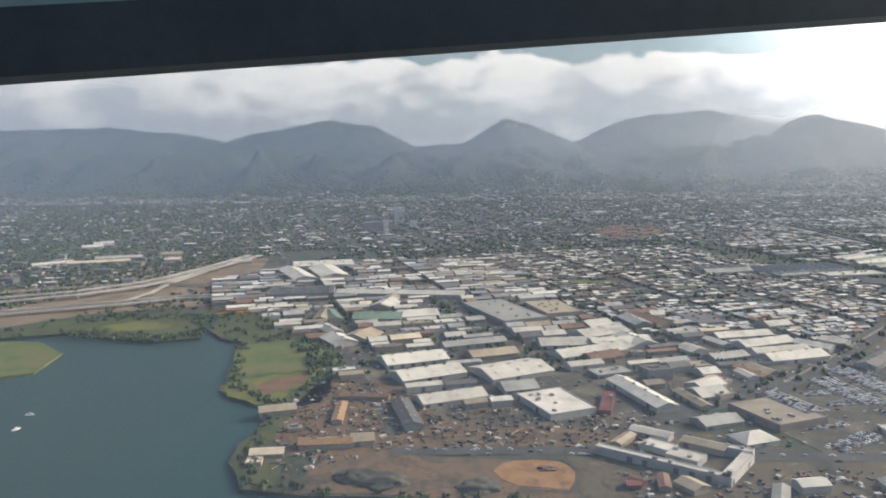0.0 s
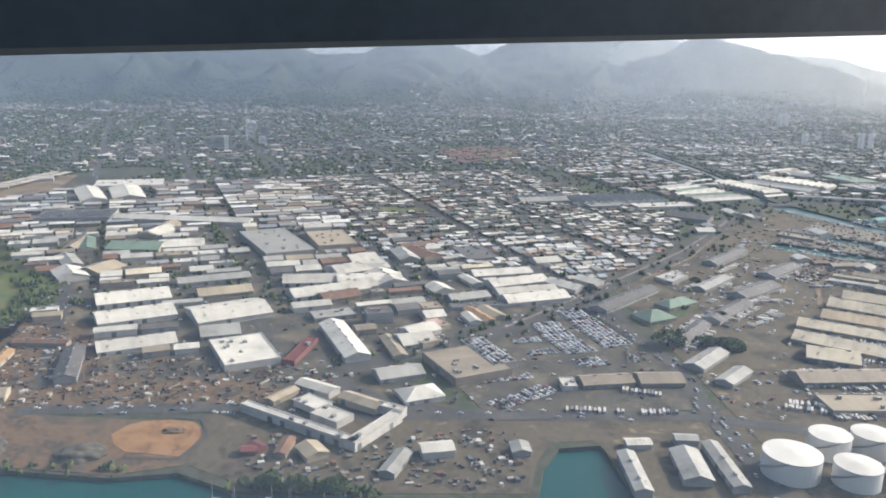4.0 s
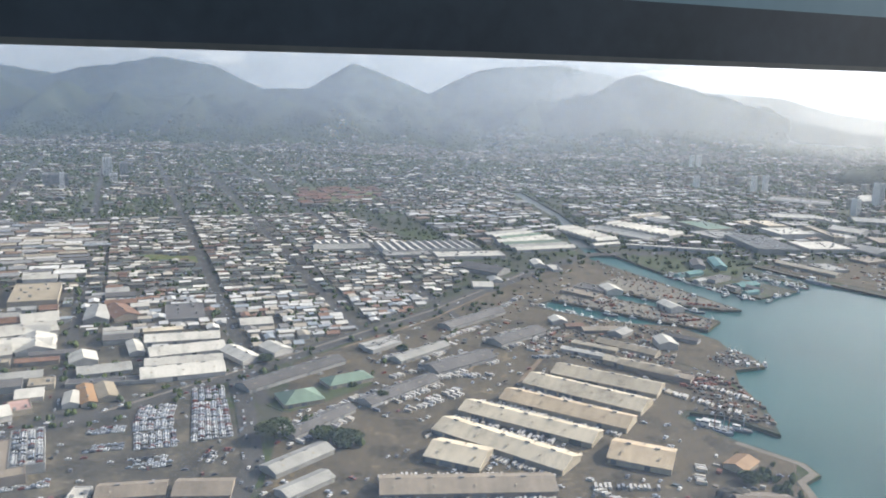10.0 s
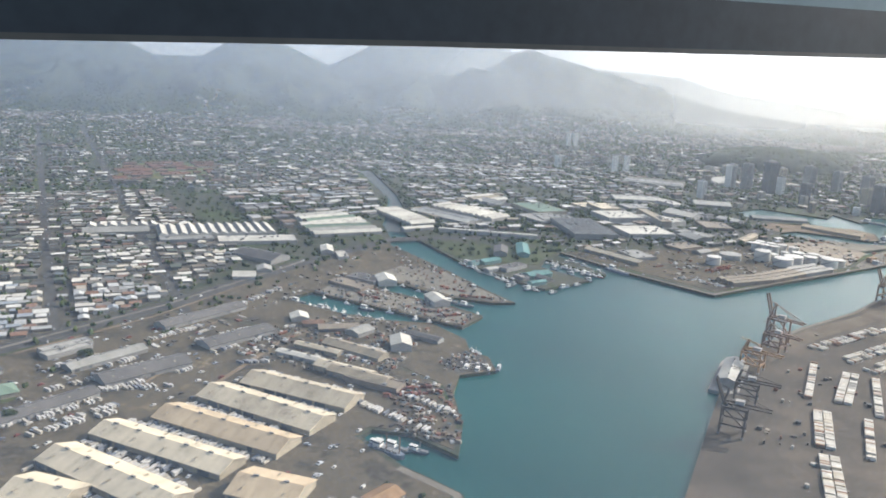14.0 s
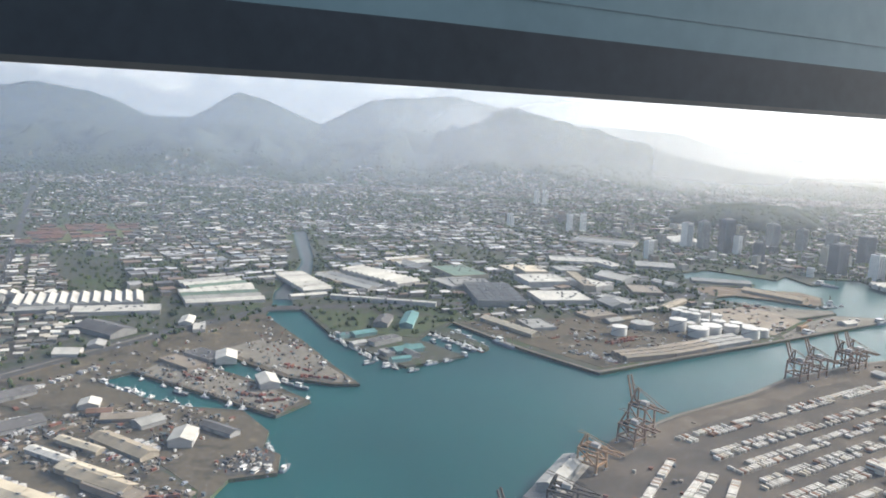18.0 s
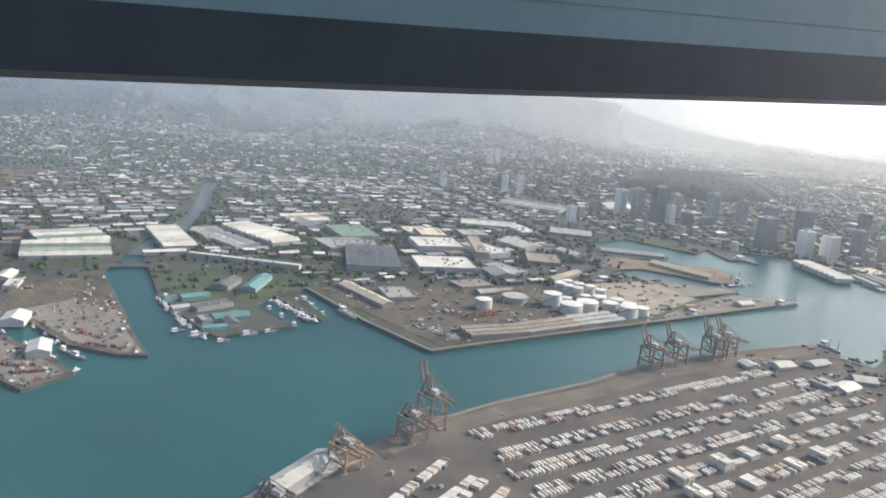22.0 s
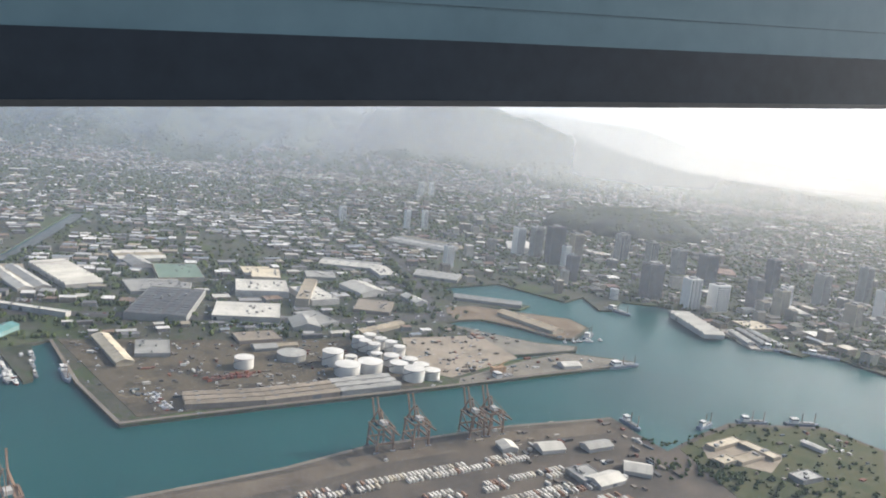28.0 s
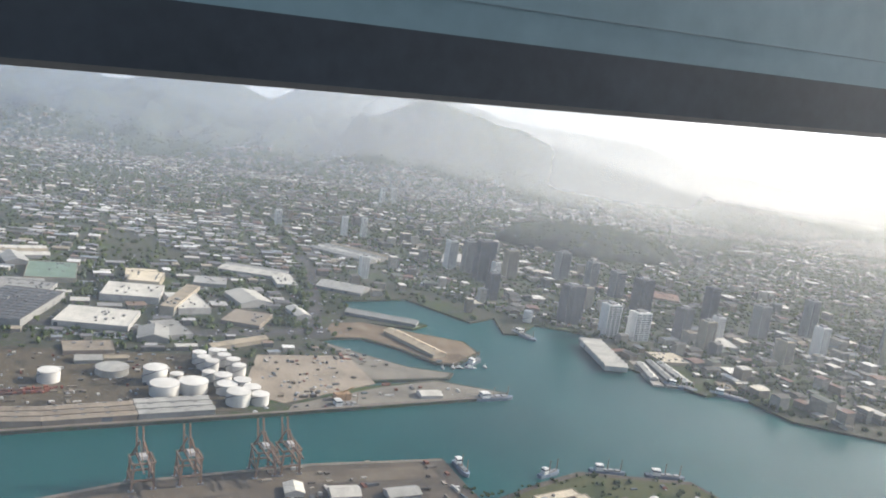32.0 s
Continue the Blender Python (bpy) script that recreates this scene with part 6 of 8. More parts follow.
# shore thickets and avenue trees
for pts, n, wd, s0, s1 in (([(-330, 674), (-281, 662), (-242, 650), (-214, 662), (-230, 738)], 170, 24, 0.9, 3.0), ([(-340, 725), (-285, 735), (-235, 735)], 70, 24, 0.8, 2.4), ([(-165, 636), (-150, 556), (-140, 516), (-104, 478), (-103, 400), (-96, 360), (-60, 352), (33, 339)], 200, 9, 0.6, 2.4), ([(-160, 640), (-130, 648), (-95, 630), (-84, 580), (-82, 545), (-92, 520), (-100, 480)], 110, 12, 0.6, 2.2),
                           ([(84, 327), (110, 326), (141, 316)], 45, 7, 1.0, 2.6), ([(325, 505), (345, 470), (360, 468)], 20, 10, 2, 4), ([(330, 520), (420, 640), (470, 740)], 26, 14, 1.6, 3),
                           ([(545, 402), (558, 440)], 24, 26, 1.5, 3.2), ([(1186, 704), (1215, 712), (1222, 690), (1290, 672), (1420, 640)], 130, 26, 1.0, 2.6), ([(-125, 640), (-95, 590), (-90, 540)], 60, 18, 1.8, 3.5),
                           (ROADS[6][0], 120, 24, 1.6, 3.0), ([local(-125, 20), local(-125, 500)], 90, 9, 2.2, 3.8), ([local(0, 0), local(0, 600)], 60, 9, 1.8, 3.0), ([(1080, 1020), (1040, 1400), (964, 1656), (850, 2050)], 200, 22, 3, 5.5),
                           ([(640, 985), (655, 1120), (662, 1240), (640, 1460)], 80, 10, 2, 4), ([(690, 935), (800, 940), (1000, 962)], 60, 16, 1.8, 3.2), ([(1190, 1205), (1330, 1190), (1420, 1030)], 80, 30, 2, 4), ([(1186, 752), (1199, 736), (1234, 756), (1266, 778), (1338, 777), (1357, 744)], 50, 8, 0.6, 1.7), ([(1405, 985), (1470, 975), (1495, 925), (1880, 775)], 120, 14, 1.6, 3.2)):
    for k in range(n):
        i = g.randrange(len(pts) - 1)
        q = g.random()
        TREES.append((pts[i][0] + (pts[i + 1][0] - pts[i][0]) * q + g.uniform(-wd, wd) / 2, pts[i][1] + (pts[i + 1][1] - pts[i][1]) * q + g.uniform(-wd, wd) / 2, g.uniform(s0, s1)))
park = [(x, y, g.uniform(1.6, 3.8)) for x, y in [(g.uniform(1080, 2000), g.uniform(1120, 1900)) for k in range(2600)] if noise.noise((x * 0.008, y * 0.008, 21.0)) > -0.05]
for cx, cy, rx, ry in ((1215, 1260, 45, 30), (1180, 1400, 60, 40), (1330, 1500, 80, 50), (1080, 1700, 70, 60), (900, 1650, 60, 50), (760, 1500, 50, 40)):
    for k in range(170):
        a, q = g.uniform(0, 6.28), math.sqrt(g.random())
        park.append((cx + math.cos(a) * q * rx, cy + math.sin(a) * q * ry, g.uniform(1.6, 3.4)))
park = np.array(park)
TREES += park[free(park[:, 0], park[:, 1], 2.0)].tolist()
g.shuffle(HILL_TREES)
for k in range(900):
    a, q = g.uniform(0, 6.28), math.sqrt(g.random()) * 0.95
    HILL_TREES.append((1545 + math.cos(a) * q * 165, 1715 + math.sin(a) * q * 105, g.uniform(3, 5.5), GROUND + 40 * math.sqrt(max(0.0, 1 - q * q)) * (1 - 0.25 * max(0.0, 1 - 3 * q)) - 1.5))
woods("hill_trees", HILL_TREES, "dark trees on the lower hill slopes", FAR_CLUMP, FAR_FACES)
# brush on the island's green point
POINT = [(1212, 735), (1236, 752), (1268, 773), (1336, 772), (1352, 742), (1300, 664), (1215, 672)]
for k in range(420):
    x, y = g.uniform(1210, 1355), g.uniform(664, 775)
    if inside(POINT, [x], [y])[0] and noise.noise((x * 0.05, y * 0.05, 3)) > -0.1 and all(abs(x - f[0]) > f[2] / 2 + 2 or abs(y - f[1]) > f[2] / 2 + 2 for f in FOOT if f[0] > 1180 and f[1] < 800):
        TREES.append((x, y, 0.5 + 1.6 * g.random() ** 1.8))
woods("town_trees", [q for i, q in enumerate(TREES) if q[1] >= 1150 and (i % 3 or q[1] < 1300)], "dark green garden trees all over the town", FAR_CLUMP, FAR_FACES)
woods("trees", [q for q in TREES if q[1] < 1150], "scattered dark green street and garden trees")

# ---- cars ----
CAR = np.array([(-2.2, 0.35), (-2.2, 0.9), (-1.5, 1.0), (-1.0, 1.5), (0.6, 1.5), (1.2, 0.95), (2.2, 0.8), (2.2, 0.35)])


def cars(name, rows, label, base=GROUND + 0.25):
    """rows: x, y, turn in degrees, scale."""
    r = np.array(rows, float)
    side = np.concatenate([np.stack([CAR[:, 0], np.full(8, s), CAR[:, 1]], 1) for s in (-0.9, 0.9)])
    faces = [(i, (i + 1) % 8, (i + 1) % 8 + 8, i + 8) for i in range(8)] + [tuple(range(7, -1, -1)), tuple(range(8, 16))]
    place = np.stack([r[:, 0], r[:, 1], np.full(len(r), base), np.radians(r[:, 2])], 1)
    pts = side[None] * r[:, 3, None, None] * 0.66
    return joined(name, turned(pts, place), faces, place, [CAR_PAINT, GLASS], [0, 0, 1, 0, 1, 0, 0, 0, 0, 0], label, "cars")


g = random.Random(31)
CARS = []


def car_lot(corners, rows, per_row, fill):
    """Cars parked in ranks between four corners."""
    a, b, c, d = (Vector(p) for p in corners)
    turn = math.degrees(math.atan2((d - a).y, (d - a).x))
    for i in range(rows):
        for j in range(per_row):
            if g.random() < fill:
                u, v = (i + 0.5) / rows, (j + 0.5) / per_row
                p = a.lerp(b, u).lerp(d.lerp(c, u), v)
                CARS.append((p.x + g.uniform(-0.12, 0.12), p.y + g.uniform(-0.12, 0.12), turn + 90 + g.uniform(-2, 2) + g.choice((0, 180)), g.uniform(0.9, 1.1)))


car_lot([(241, 518), (260, 523), (262, 504), (243, 500)], 6, 13, 0.97)
car_lot([(243, 498), (263, 502), (265, 490), (246, 486)], 6, 8, 0.97)
car_lot([(247, 484), (267, 488), (272, 469), (252, 465)], 6, 13, 0.97)
car_lot([(263, 544), (281, 549), (285, 530), (267, 525)], 5, 13, 0.95)
car_lot([(268, 523), (286, 527), (297, 480), (277, 473)], 6, 34, 0.97)
car_lot([(223, 490), (241, 494), (242, 486), (224, 482)], 6, 4, 0.9)
car_lot([(228, 470), (246, 474), (247, 466), (229, 462)], 6, 4, 0.8)
car_lot([(252, 456), (272, 460), (274, 448), (254, 444)], 7, 6, 0.6)
car_lot([(196, 400), (230, 424), (236, 412), (202, 392)], 12, 7, 0.75)
car_lot([(196, 432), (224, 438), (226, 430), (198, 424)], 12, 4, 0.6)
car_lot([(284, 452), (288, 470), (300, 466), (298, 448)], 4, 7, 0.7)
car_lot([(885, 962), (945, 964), (946, 947), (886, 945)], 22, 4, 0.75)
car_lot([(866, 790), (872, 793), (890, 765), (884, 761)], 2, 14, 0.85)
for pts, half in ROADS[:10]:
    for k in range(60):
        i = g.randrange(len(pts) - 1)
        a, b = Vector(pts[i]), Vector(pts[i + 1])
        p, d = a.lerp(b, g.random()), (b - a).normalized()
        if p.y < 1250:
            off = g.choice((-1, 1)) * half * g.choice((0.22, 0.55))
            CARS.append((p.x - d.y * off, p.y + d.x * off, math.degrees(math.atan2(d.y, d.x)), 1.0))
for k in range(900):
    x, y = g.uniform(316, 590), g.uniform(300, 700)
    if inside(OPEN[6], [x], [y])[0] and noise.noise((x * 0.03, y * 0.03, 9)) > -0.05:
        CARS.append((x, y, g.choice((-35, 55, 45)) + g.uniform(-5, 5), g.uniform(0.9, 1.3)))
for k in range(700):
    x, y = g.uniform(-90, 300), g.uniform(400, 800)
    CARS.append((x, y, GRID + g.choice((0, 90)), 1.0))
for k in range(500):
    x, y = g.uniform(780, 1120), g.uniform(760, 1250)
    CARS.append((x, y, 22 + g.choice((0, 90)), 1.0))
c = np.array(CARS)
c = c[inside(MAINLAND, c[:, 0], c[:, 1])]
clear = np.ones(len(c), bool)
for fx, fy, l, w, rot in FOOT:
    cc, s = math.cos(radians(rot)), math.sin(radians(rot))
    dx, dy = c[:, 0] - fx, c[:, 1] - fy
    clear &= ~((abs(dx * cc + dy * s) < l / 2 + 2) & (abs(-dx * s + dy * cc) < w / 2 + 2))
cars("parked_cars", np.concatenate([c[clear], LOT_CARS]), "many parked and driving cars in pale and dark paint")


deck, da = [], radians(-70)
for i in range(20):
    for v in (-5.2, -1.8, 1.8, 5.2):
        if g.random() < 0.9:
            u = -19 + i * 2.0
            deck.append((205 + u * math.cos(da) - v * math.sin(da), 462 + u * math.sin(da) + v * math.cos(da), 20 + g.choice((0, 180)) + g.uniform(-2, 2), 1.0))
cars("roof_deck_cars", deck, "rows of pale cars parked on a roof deck", GROUND + 4.5)

# ---- containers ----
BOX_ONE = paint_by_object("container_paint", [(0.68, 0.66, 0.60), (0.60, 0.57, 0.51), (0.72, 0.70, 0.65), (0.62, 0.56, 0.45), (0.70, 0.68, 0.63), (0.30, 0.17, 0.11), (0.74, 0.72, 0.68), (0.42, 0.39, 0.34), (0.66, 0.64, 0.60), (0.68, 0.64, 0.56)])


def container_shape():
    """A 12 m box with ribbed sides on a wheeled chassis."""
    root = tagged(new("shipping_container"), "pale shipping container parked on a road chassis", "container", "containers on the island terminal")
    prof = []
    for i in range(17):
        prof.append((-2.2 + 4.4 * i / 16, -0.6 + (0.04 if i % 2 else 0.0)))
    ring = prof + [(x, -y) for x, y in prof[::-1]]
    bm = bmesh.new()
    poly(bm, ring, 0.55, 1.8)
    part("body", bm, BOX_ONE, root)
    bm = bmesh.new()
    solid(bm, 2.21, 0, 0.62, 0.05, 1.1, 1.1)
    part("door", bm, DOOR, root)
    bm = bmesh.new()
    solid(bm, 0, 0, 0.0, 4.2, 0.8, 0.55)
    part("chassis", bm, STEEL, root)
    return root


YARD = [(862, 620), (900, 645), (960, 672), (1090, 725), (1135, 690), (1165, 640), (1120, 560), (1000, 470), (890, 440), (887, 524), (876, 572)]
g = random.Random(41)
spots = []
along, deep = 24.5, 18.6
c, s = math.cos(radians(along)), math.sin(radians(along))
us, vs = [p[0] * c + p[1] * s for p in YARD], [-p[0] * s + p[1] * c for p in YARD]
v = 195.0
while v > min(vs):
    for half in (-2.75, 2.75):
        u = min(us)
        while u < max(us):
            w = v + half
            if noise.noise((u * 0.06, w * 0.13, 2.0)) < 0.2 and g.random() < 0.84:
                spots.append((u * c - w * s, u * s + w * c, along + 91 + g.choice((0, 180)) + g.uniform(-2, 2)))
            u += g.choice((2.2, 2.3, 2.4, 3.3))
    v -= deep + (6 if v == 195.0 else 0)
ok = inside(YARD, [q[0] for q in spots], [q[1] for q in spots])
STACKS = [(1014, 590, 8), (992, 577, 6), (962, 562, 6), (999, 559, 8), (964, 547, 6), (1042, 602, 8), (1055, 586, 8), (1035, 578, 6), (884, 496, 6), (902, 488, 7), (858, 478, 6)]
spots = [q for q, k in zip(spots, ok) if k and min(math.hypot(q[0] - x, q[1] - y) - r for x, y, r in STACKS) > 2]
# blocks of boxes side by side at the western berth
for (x0, y0), (x1, y1), lanes in (((806, 529), (848, 583), 1), ((820, 521), (859, 565), 2), ((831, 500), (872, 555), 1), ((772, 470), (800, 512), 2), ((790, 455), (822, 498), 1), ((742, 420), (768, 462), 2)):
    d = Vector((x1 - x0, y1 - y0))
    turn = math.degrees(math.atan2(d.y, d.x))
    side = Vector((d.y, -d.x)).normalized() * 5.0
    for lane in range(lanes):
        for k in range(int(d.length / 1.5)):
            if noise.noise((x0 + k * 0.21, y0, lane * 4.0)) < 0.3 and g.random() < 0.92:
                q = Vector((x0, y0)) + d * ((k + 0.5) * 1.5 / d.length) + side * lane
                spots.append((q.x, q.y, turn + 90 + g.choice((0, 180)) + g.uniform(-1.5, 1.5)))
near_first = sorted(spots, key=lambda q: (q[0] - 960) ** 2 + (q[1] - 630) ** 2)
model = container_shape()
model.matrix_world = pose(near_first[0][0], near_first[0][1], GROUND, 0, 0, near_first[0][2])
for x, y, a in near_first[1:300]:
    copy_thing(model, pose(x, y, GROUND, 0, 0, a))


def boxes(name, rows, mat, label, category):
    """rows: x, y, length, width, height, turn, base."""
    r = np.array(rows, float)
    sx, sy = np.array([-1, 1, 1, -1, -1, 1, 1, -1.0]), np.array([-1, -1, 1, 1, -1, -1, 1, 1.0])
    sz = np.array([0, 0, 0, 0, 1, 1, 1, 1.0])
    pts = np.stack([sx * r[:, 2, None] / 2, sy * r[:, 3, None] / 2, sz * r[:, 4, None]], -1)
    place = np.stack([r[:, 0], r[:, 1], GROUND + r[:, 6], np.radians(r[:, 5])], 1)
    faces = [(0, 1, 5, 4), (1, 2, 6, 5), (2, 3, 7, 6), (3, 0, 4, 7), (4, 5, 6, 7)]
    return joined(name, turned(pts, place), faces, place, [mat], [0] * 5, label, category)


boxes("stacked_containers", [(x, y, 4.4, 1.2, 1.7, a, 0.0) for x, y, a in near_first[300:]] + [(x + (i % 6 - 2.5) * 1.2 + (i // 6 % 2 - 0.5) * 2.3, y + (i // 6 % 2 - 0.5) * -5.0 + (i % 6 - 2.5) * 0.56, 5.1, 1.2, 1.25, 115.5, 1.27 * (i // 12)) for x, y, r in STACKS for i in range(12 * (2 + int(x) % 3)) if g.random() < 0.92], BOX_PAINT, "further rows and stacks of pale shipping containers", "containers")
JUNK = palette("yard_goods", [(0.46, 0.44, 0.40), (0.17, 0.145, 0.12), (0.22, 0.10, 0.07), (0.60, 0.59, 0.56), (0.11, 0.115, 0.12), (0.24, 0.21, 0.17), (0.12, 0.15, 0.17), (0.30, 0.26, 0.21), (0.09, 0.08, 0.07), (0.13, 0.115, 0.10)], 0.8, 0.3)
RUST = palette("scrap_goods", [(0.12, 0.08, 0.055), (0.17, 0.115, 0.075), (0.085, 0.07, 0.058), (0.30, 0.26, 0.20), (0.15, 0.075, 0.045), (0.06, 0.053, 0.046), (0.20, 0.15, 0.105), (0.10, 0.085, 0.075), (0.46, 0.44, 0.40), (0.115, 0.10, 0.085)], 0.85, 0.35)
junk = []
for outline, n, s0, s1, turn in (([(-88, 362), (-98, 470), (-85, 536), (-20, 500), (0, 420), (-36, 400)], 900, 0.6, 3.6, GRID), ([(500, 735), (590, 800), (610, 910), (660, 760), (678, 721), (630, 738), (590, 780), (576, 770)], 900, 0.5, 3.2, -35),
                                 ([(523, 746), (575, 768), (642, 688), (625, 663)], 700, 0.5, 3.2, -40), ([(555, 560), (605, 660), (540, 690), (490, 660), (480, 610)], 900, 0.7, 3.8, -38),
                                 ([(560, 500), (590, 480), (596, 560), (560, 570)], 330, 0.8, 4, -35), ([(430, 300), (530, 340), (555, 400), (540, 460), (480, 420)], 70, 1.2, 4, 50), ([(598, 580), (626, 584), (626, 602), (616, 612), (596, 600)], 150, 0.6, 3, 60),
                                 ([(440, 660), (530, 850), (600, 930), (570, 800), (500, 720)], 300, 1.0, 5, 40), ([(90, 330), (200, 318), (205, 372), (80, 372)], 300, 0.7, 3.4, 10),
                                 ([(790, 885), (1040, 930), (1040, 840), (880, 760)], 300, 1.2, 6, 22), ([(1050, 940), (1116, 960), (1136, 905), (1076, 855)], 70, 1.5, 4, 22), ([(1050, 930), (1230, 950), (1236, 975), (1120, 985)], 80, 2, 8, 20),
                                 ([(1060, 850), (1220, 898), (1240, 912), (1120, 905)], 60, 2, 7, 23), ([(400, 640), (470, 690), (520, 640), (470, 600)], 90, 2, 8, 45), (BOATYARD, 420, 0.6, 3.4, GRID), ([(84, 400), (118, 392), (120, 440), (98, 452)], 60, 1.0, 4, GRID),
                                 ([(1060, 770), (1180, 782), (1195, 700), (1120, 650), (1090, 700)], 120, 2, 8, 22), ([(1215, 735), (1340, 778), (1350, 700), (1230, 680)], 60, 1, 5, 22), ([(700, 420), (752, 500), (800, 560), (850, 590), (880, 500), (850, 440), (740, 360)], 150, 0.8, 4, 52), ([(840, 612), (960, 680), (1090, 735), (1170, 762), (1150, 740), (960, 672), (850, 602)], 130, 0.6, 3.2, 24)):
    xs, ys = [p[0] for p in outline], [p[1] for p in outline]
    for k in range(n):
        x, y = g.uniform(min(xs), max(xs)), g.uniform(min(ys), max(ys))
        if inside(outline, [x], [y])[0]:
            l = s0 + (s1 - s0) * g.random() ** 1.6
            if outline is BOATYARD or outline[0] == (-88, 362):
                # scrap lies any way round, with long pipes and beams among it
                if g.random() < 0.14:
                    junk.append((x, y, g.uniform(4, 10), g.uniform(0.4, 0.9), g.uniform(0.3, 1.0), turn + g.choice((0, 90, 40)), 0.0))
                else:
                    junk.append((x, y, l, l * g.uniform(0.35, 1.0), g.uniform(0.4, 1.7), g.uniform(0, 180), 0.0))
            else:
                junk.append((x, y, l, min(l, g.uniform(1.0, 2.6)), g.uniform(0.6, 1.9), turn + g.choice((0, 90)) + g.uniform(-8, 8), 0.0))
jj = np.array(junk)
okj = np.ones(len(jj), bool)
for fx, fy, l, w, rot in FOOT:
    cc, s = math.cos(radians(rot)), math.sin(radians(rot))
    dx, dy = jj[:, 0] - fx, jj[:, 1] - fy
    okj &= ~((abs(dx * cc + dy * s) < l / 2 + 2) & (abs(-dx * s + dy * cc) < w / 2 + 2))
heap = inside(SCRAP, jj[:, 0], jj[:, 1]) | inside(BOATYARD, jj[:, 0], jj[:, 1]) | inside([(-110, 355), (-70, 350), (-70, 420), (-110, 420)], jj[:, 0], jj[:, 1]) | (inside([(556, 480), (596, 476), (600, 565), (556, 572)], jj[:, 0], jj[:, 1]) & (np.arange(len(jj)) % 3 > 0))
boxes("scrap_heaps", jj[okj & heap & inside(MAINLAND, jj[:, 0], jj[:, 1])], RUST, "brown heaps of scrap, pipes and timber in the yards", "scrap")
ORANGE_BIN = palette("orange_bins", [(0.50, 0.26, 0.05), (0.58, 0.34, 0.09), (0.42, 0.20, 0.05)], 0.6, 0.2)
boxes("orange_bins", [(-214 + i * 3.4 + g.uniform(-0.5, 0.5), 742 + j * 6.5 + i * 0.6, 5.5, 2.6, g.uniform(1.5, 3.4), 8 + g.uniform(-4, 4) + 90 * (j % 2), 0.0) for i in range(11) for j in range(5) if g.random() < 0.75], ORANGE_BIN, "orange skips and bins stacked beside the lagoon", "bins")
okj &= ~heap
RED_GOODS = palette("red_brown_goods", [(0.24, 0.075, 0.05), (0.18, 0.08, 0.06), (0.30, 0.12, 0.08), (0.14, 0.085, 0.07)], 0.7, 0.3)
boxes("red_stacks", [(x0 + (x1 - x0) * k / n + g.uniform(-0.8, 0.8), y0 + (y1 - y0) * k / n + g.uniform(-0.8, 0.8), g.uniform(2, 4.2), 1.3, g.uniform(0.9, 2.2), math.degrees(math.atan2(y1 - y0, x1 - x0)) + g.choice((0, 90)) + g.uniform(-6, 6), 0.3)
                     for x0, y0, x1, y1, n in ((899, 821, 935, 841, 26), (902, 817, 930, 832, 14), (612, 684, 632, 688, 9), (600, 700, 618, 692, 8), (560, 738, 576, 726, 7), (640, 735, 668, 727, 14), (628, 760, 648, 746, 10), (558, 545, 590, 548, 16), (562, 552, 588, 556, 12)) for k in range(n) if g.random() < 0.85], RED_GOODS, "rusty red stacks of steel and boxes on the piers", "goods")
boxes("yard_goods", jj[okj & (inside(MAINLAND, jj[:, 0], jj[:, 1]) | inside(ISLAND, jj[:, 0], jj[:, 1]))], JUNK, "stacked goods, bins and machinery in the yards", "goods")

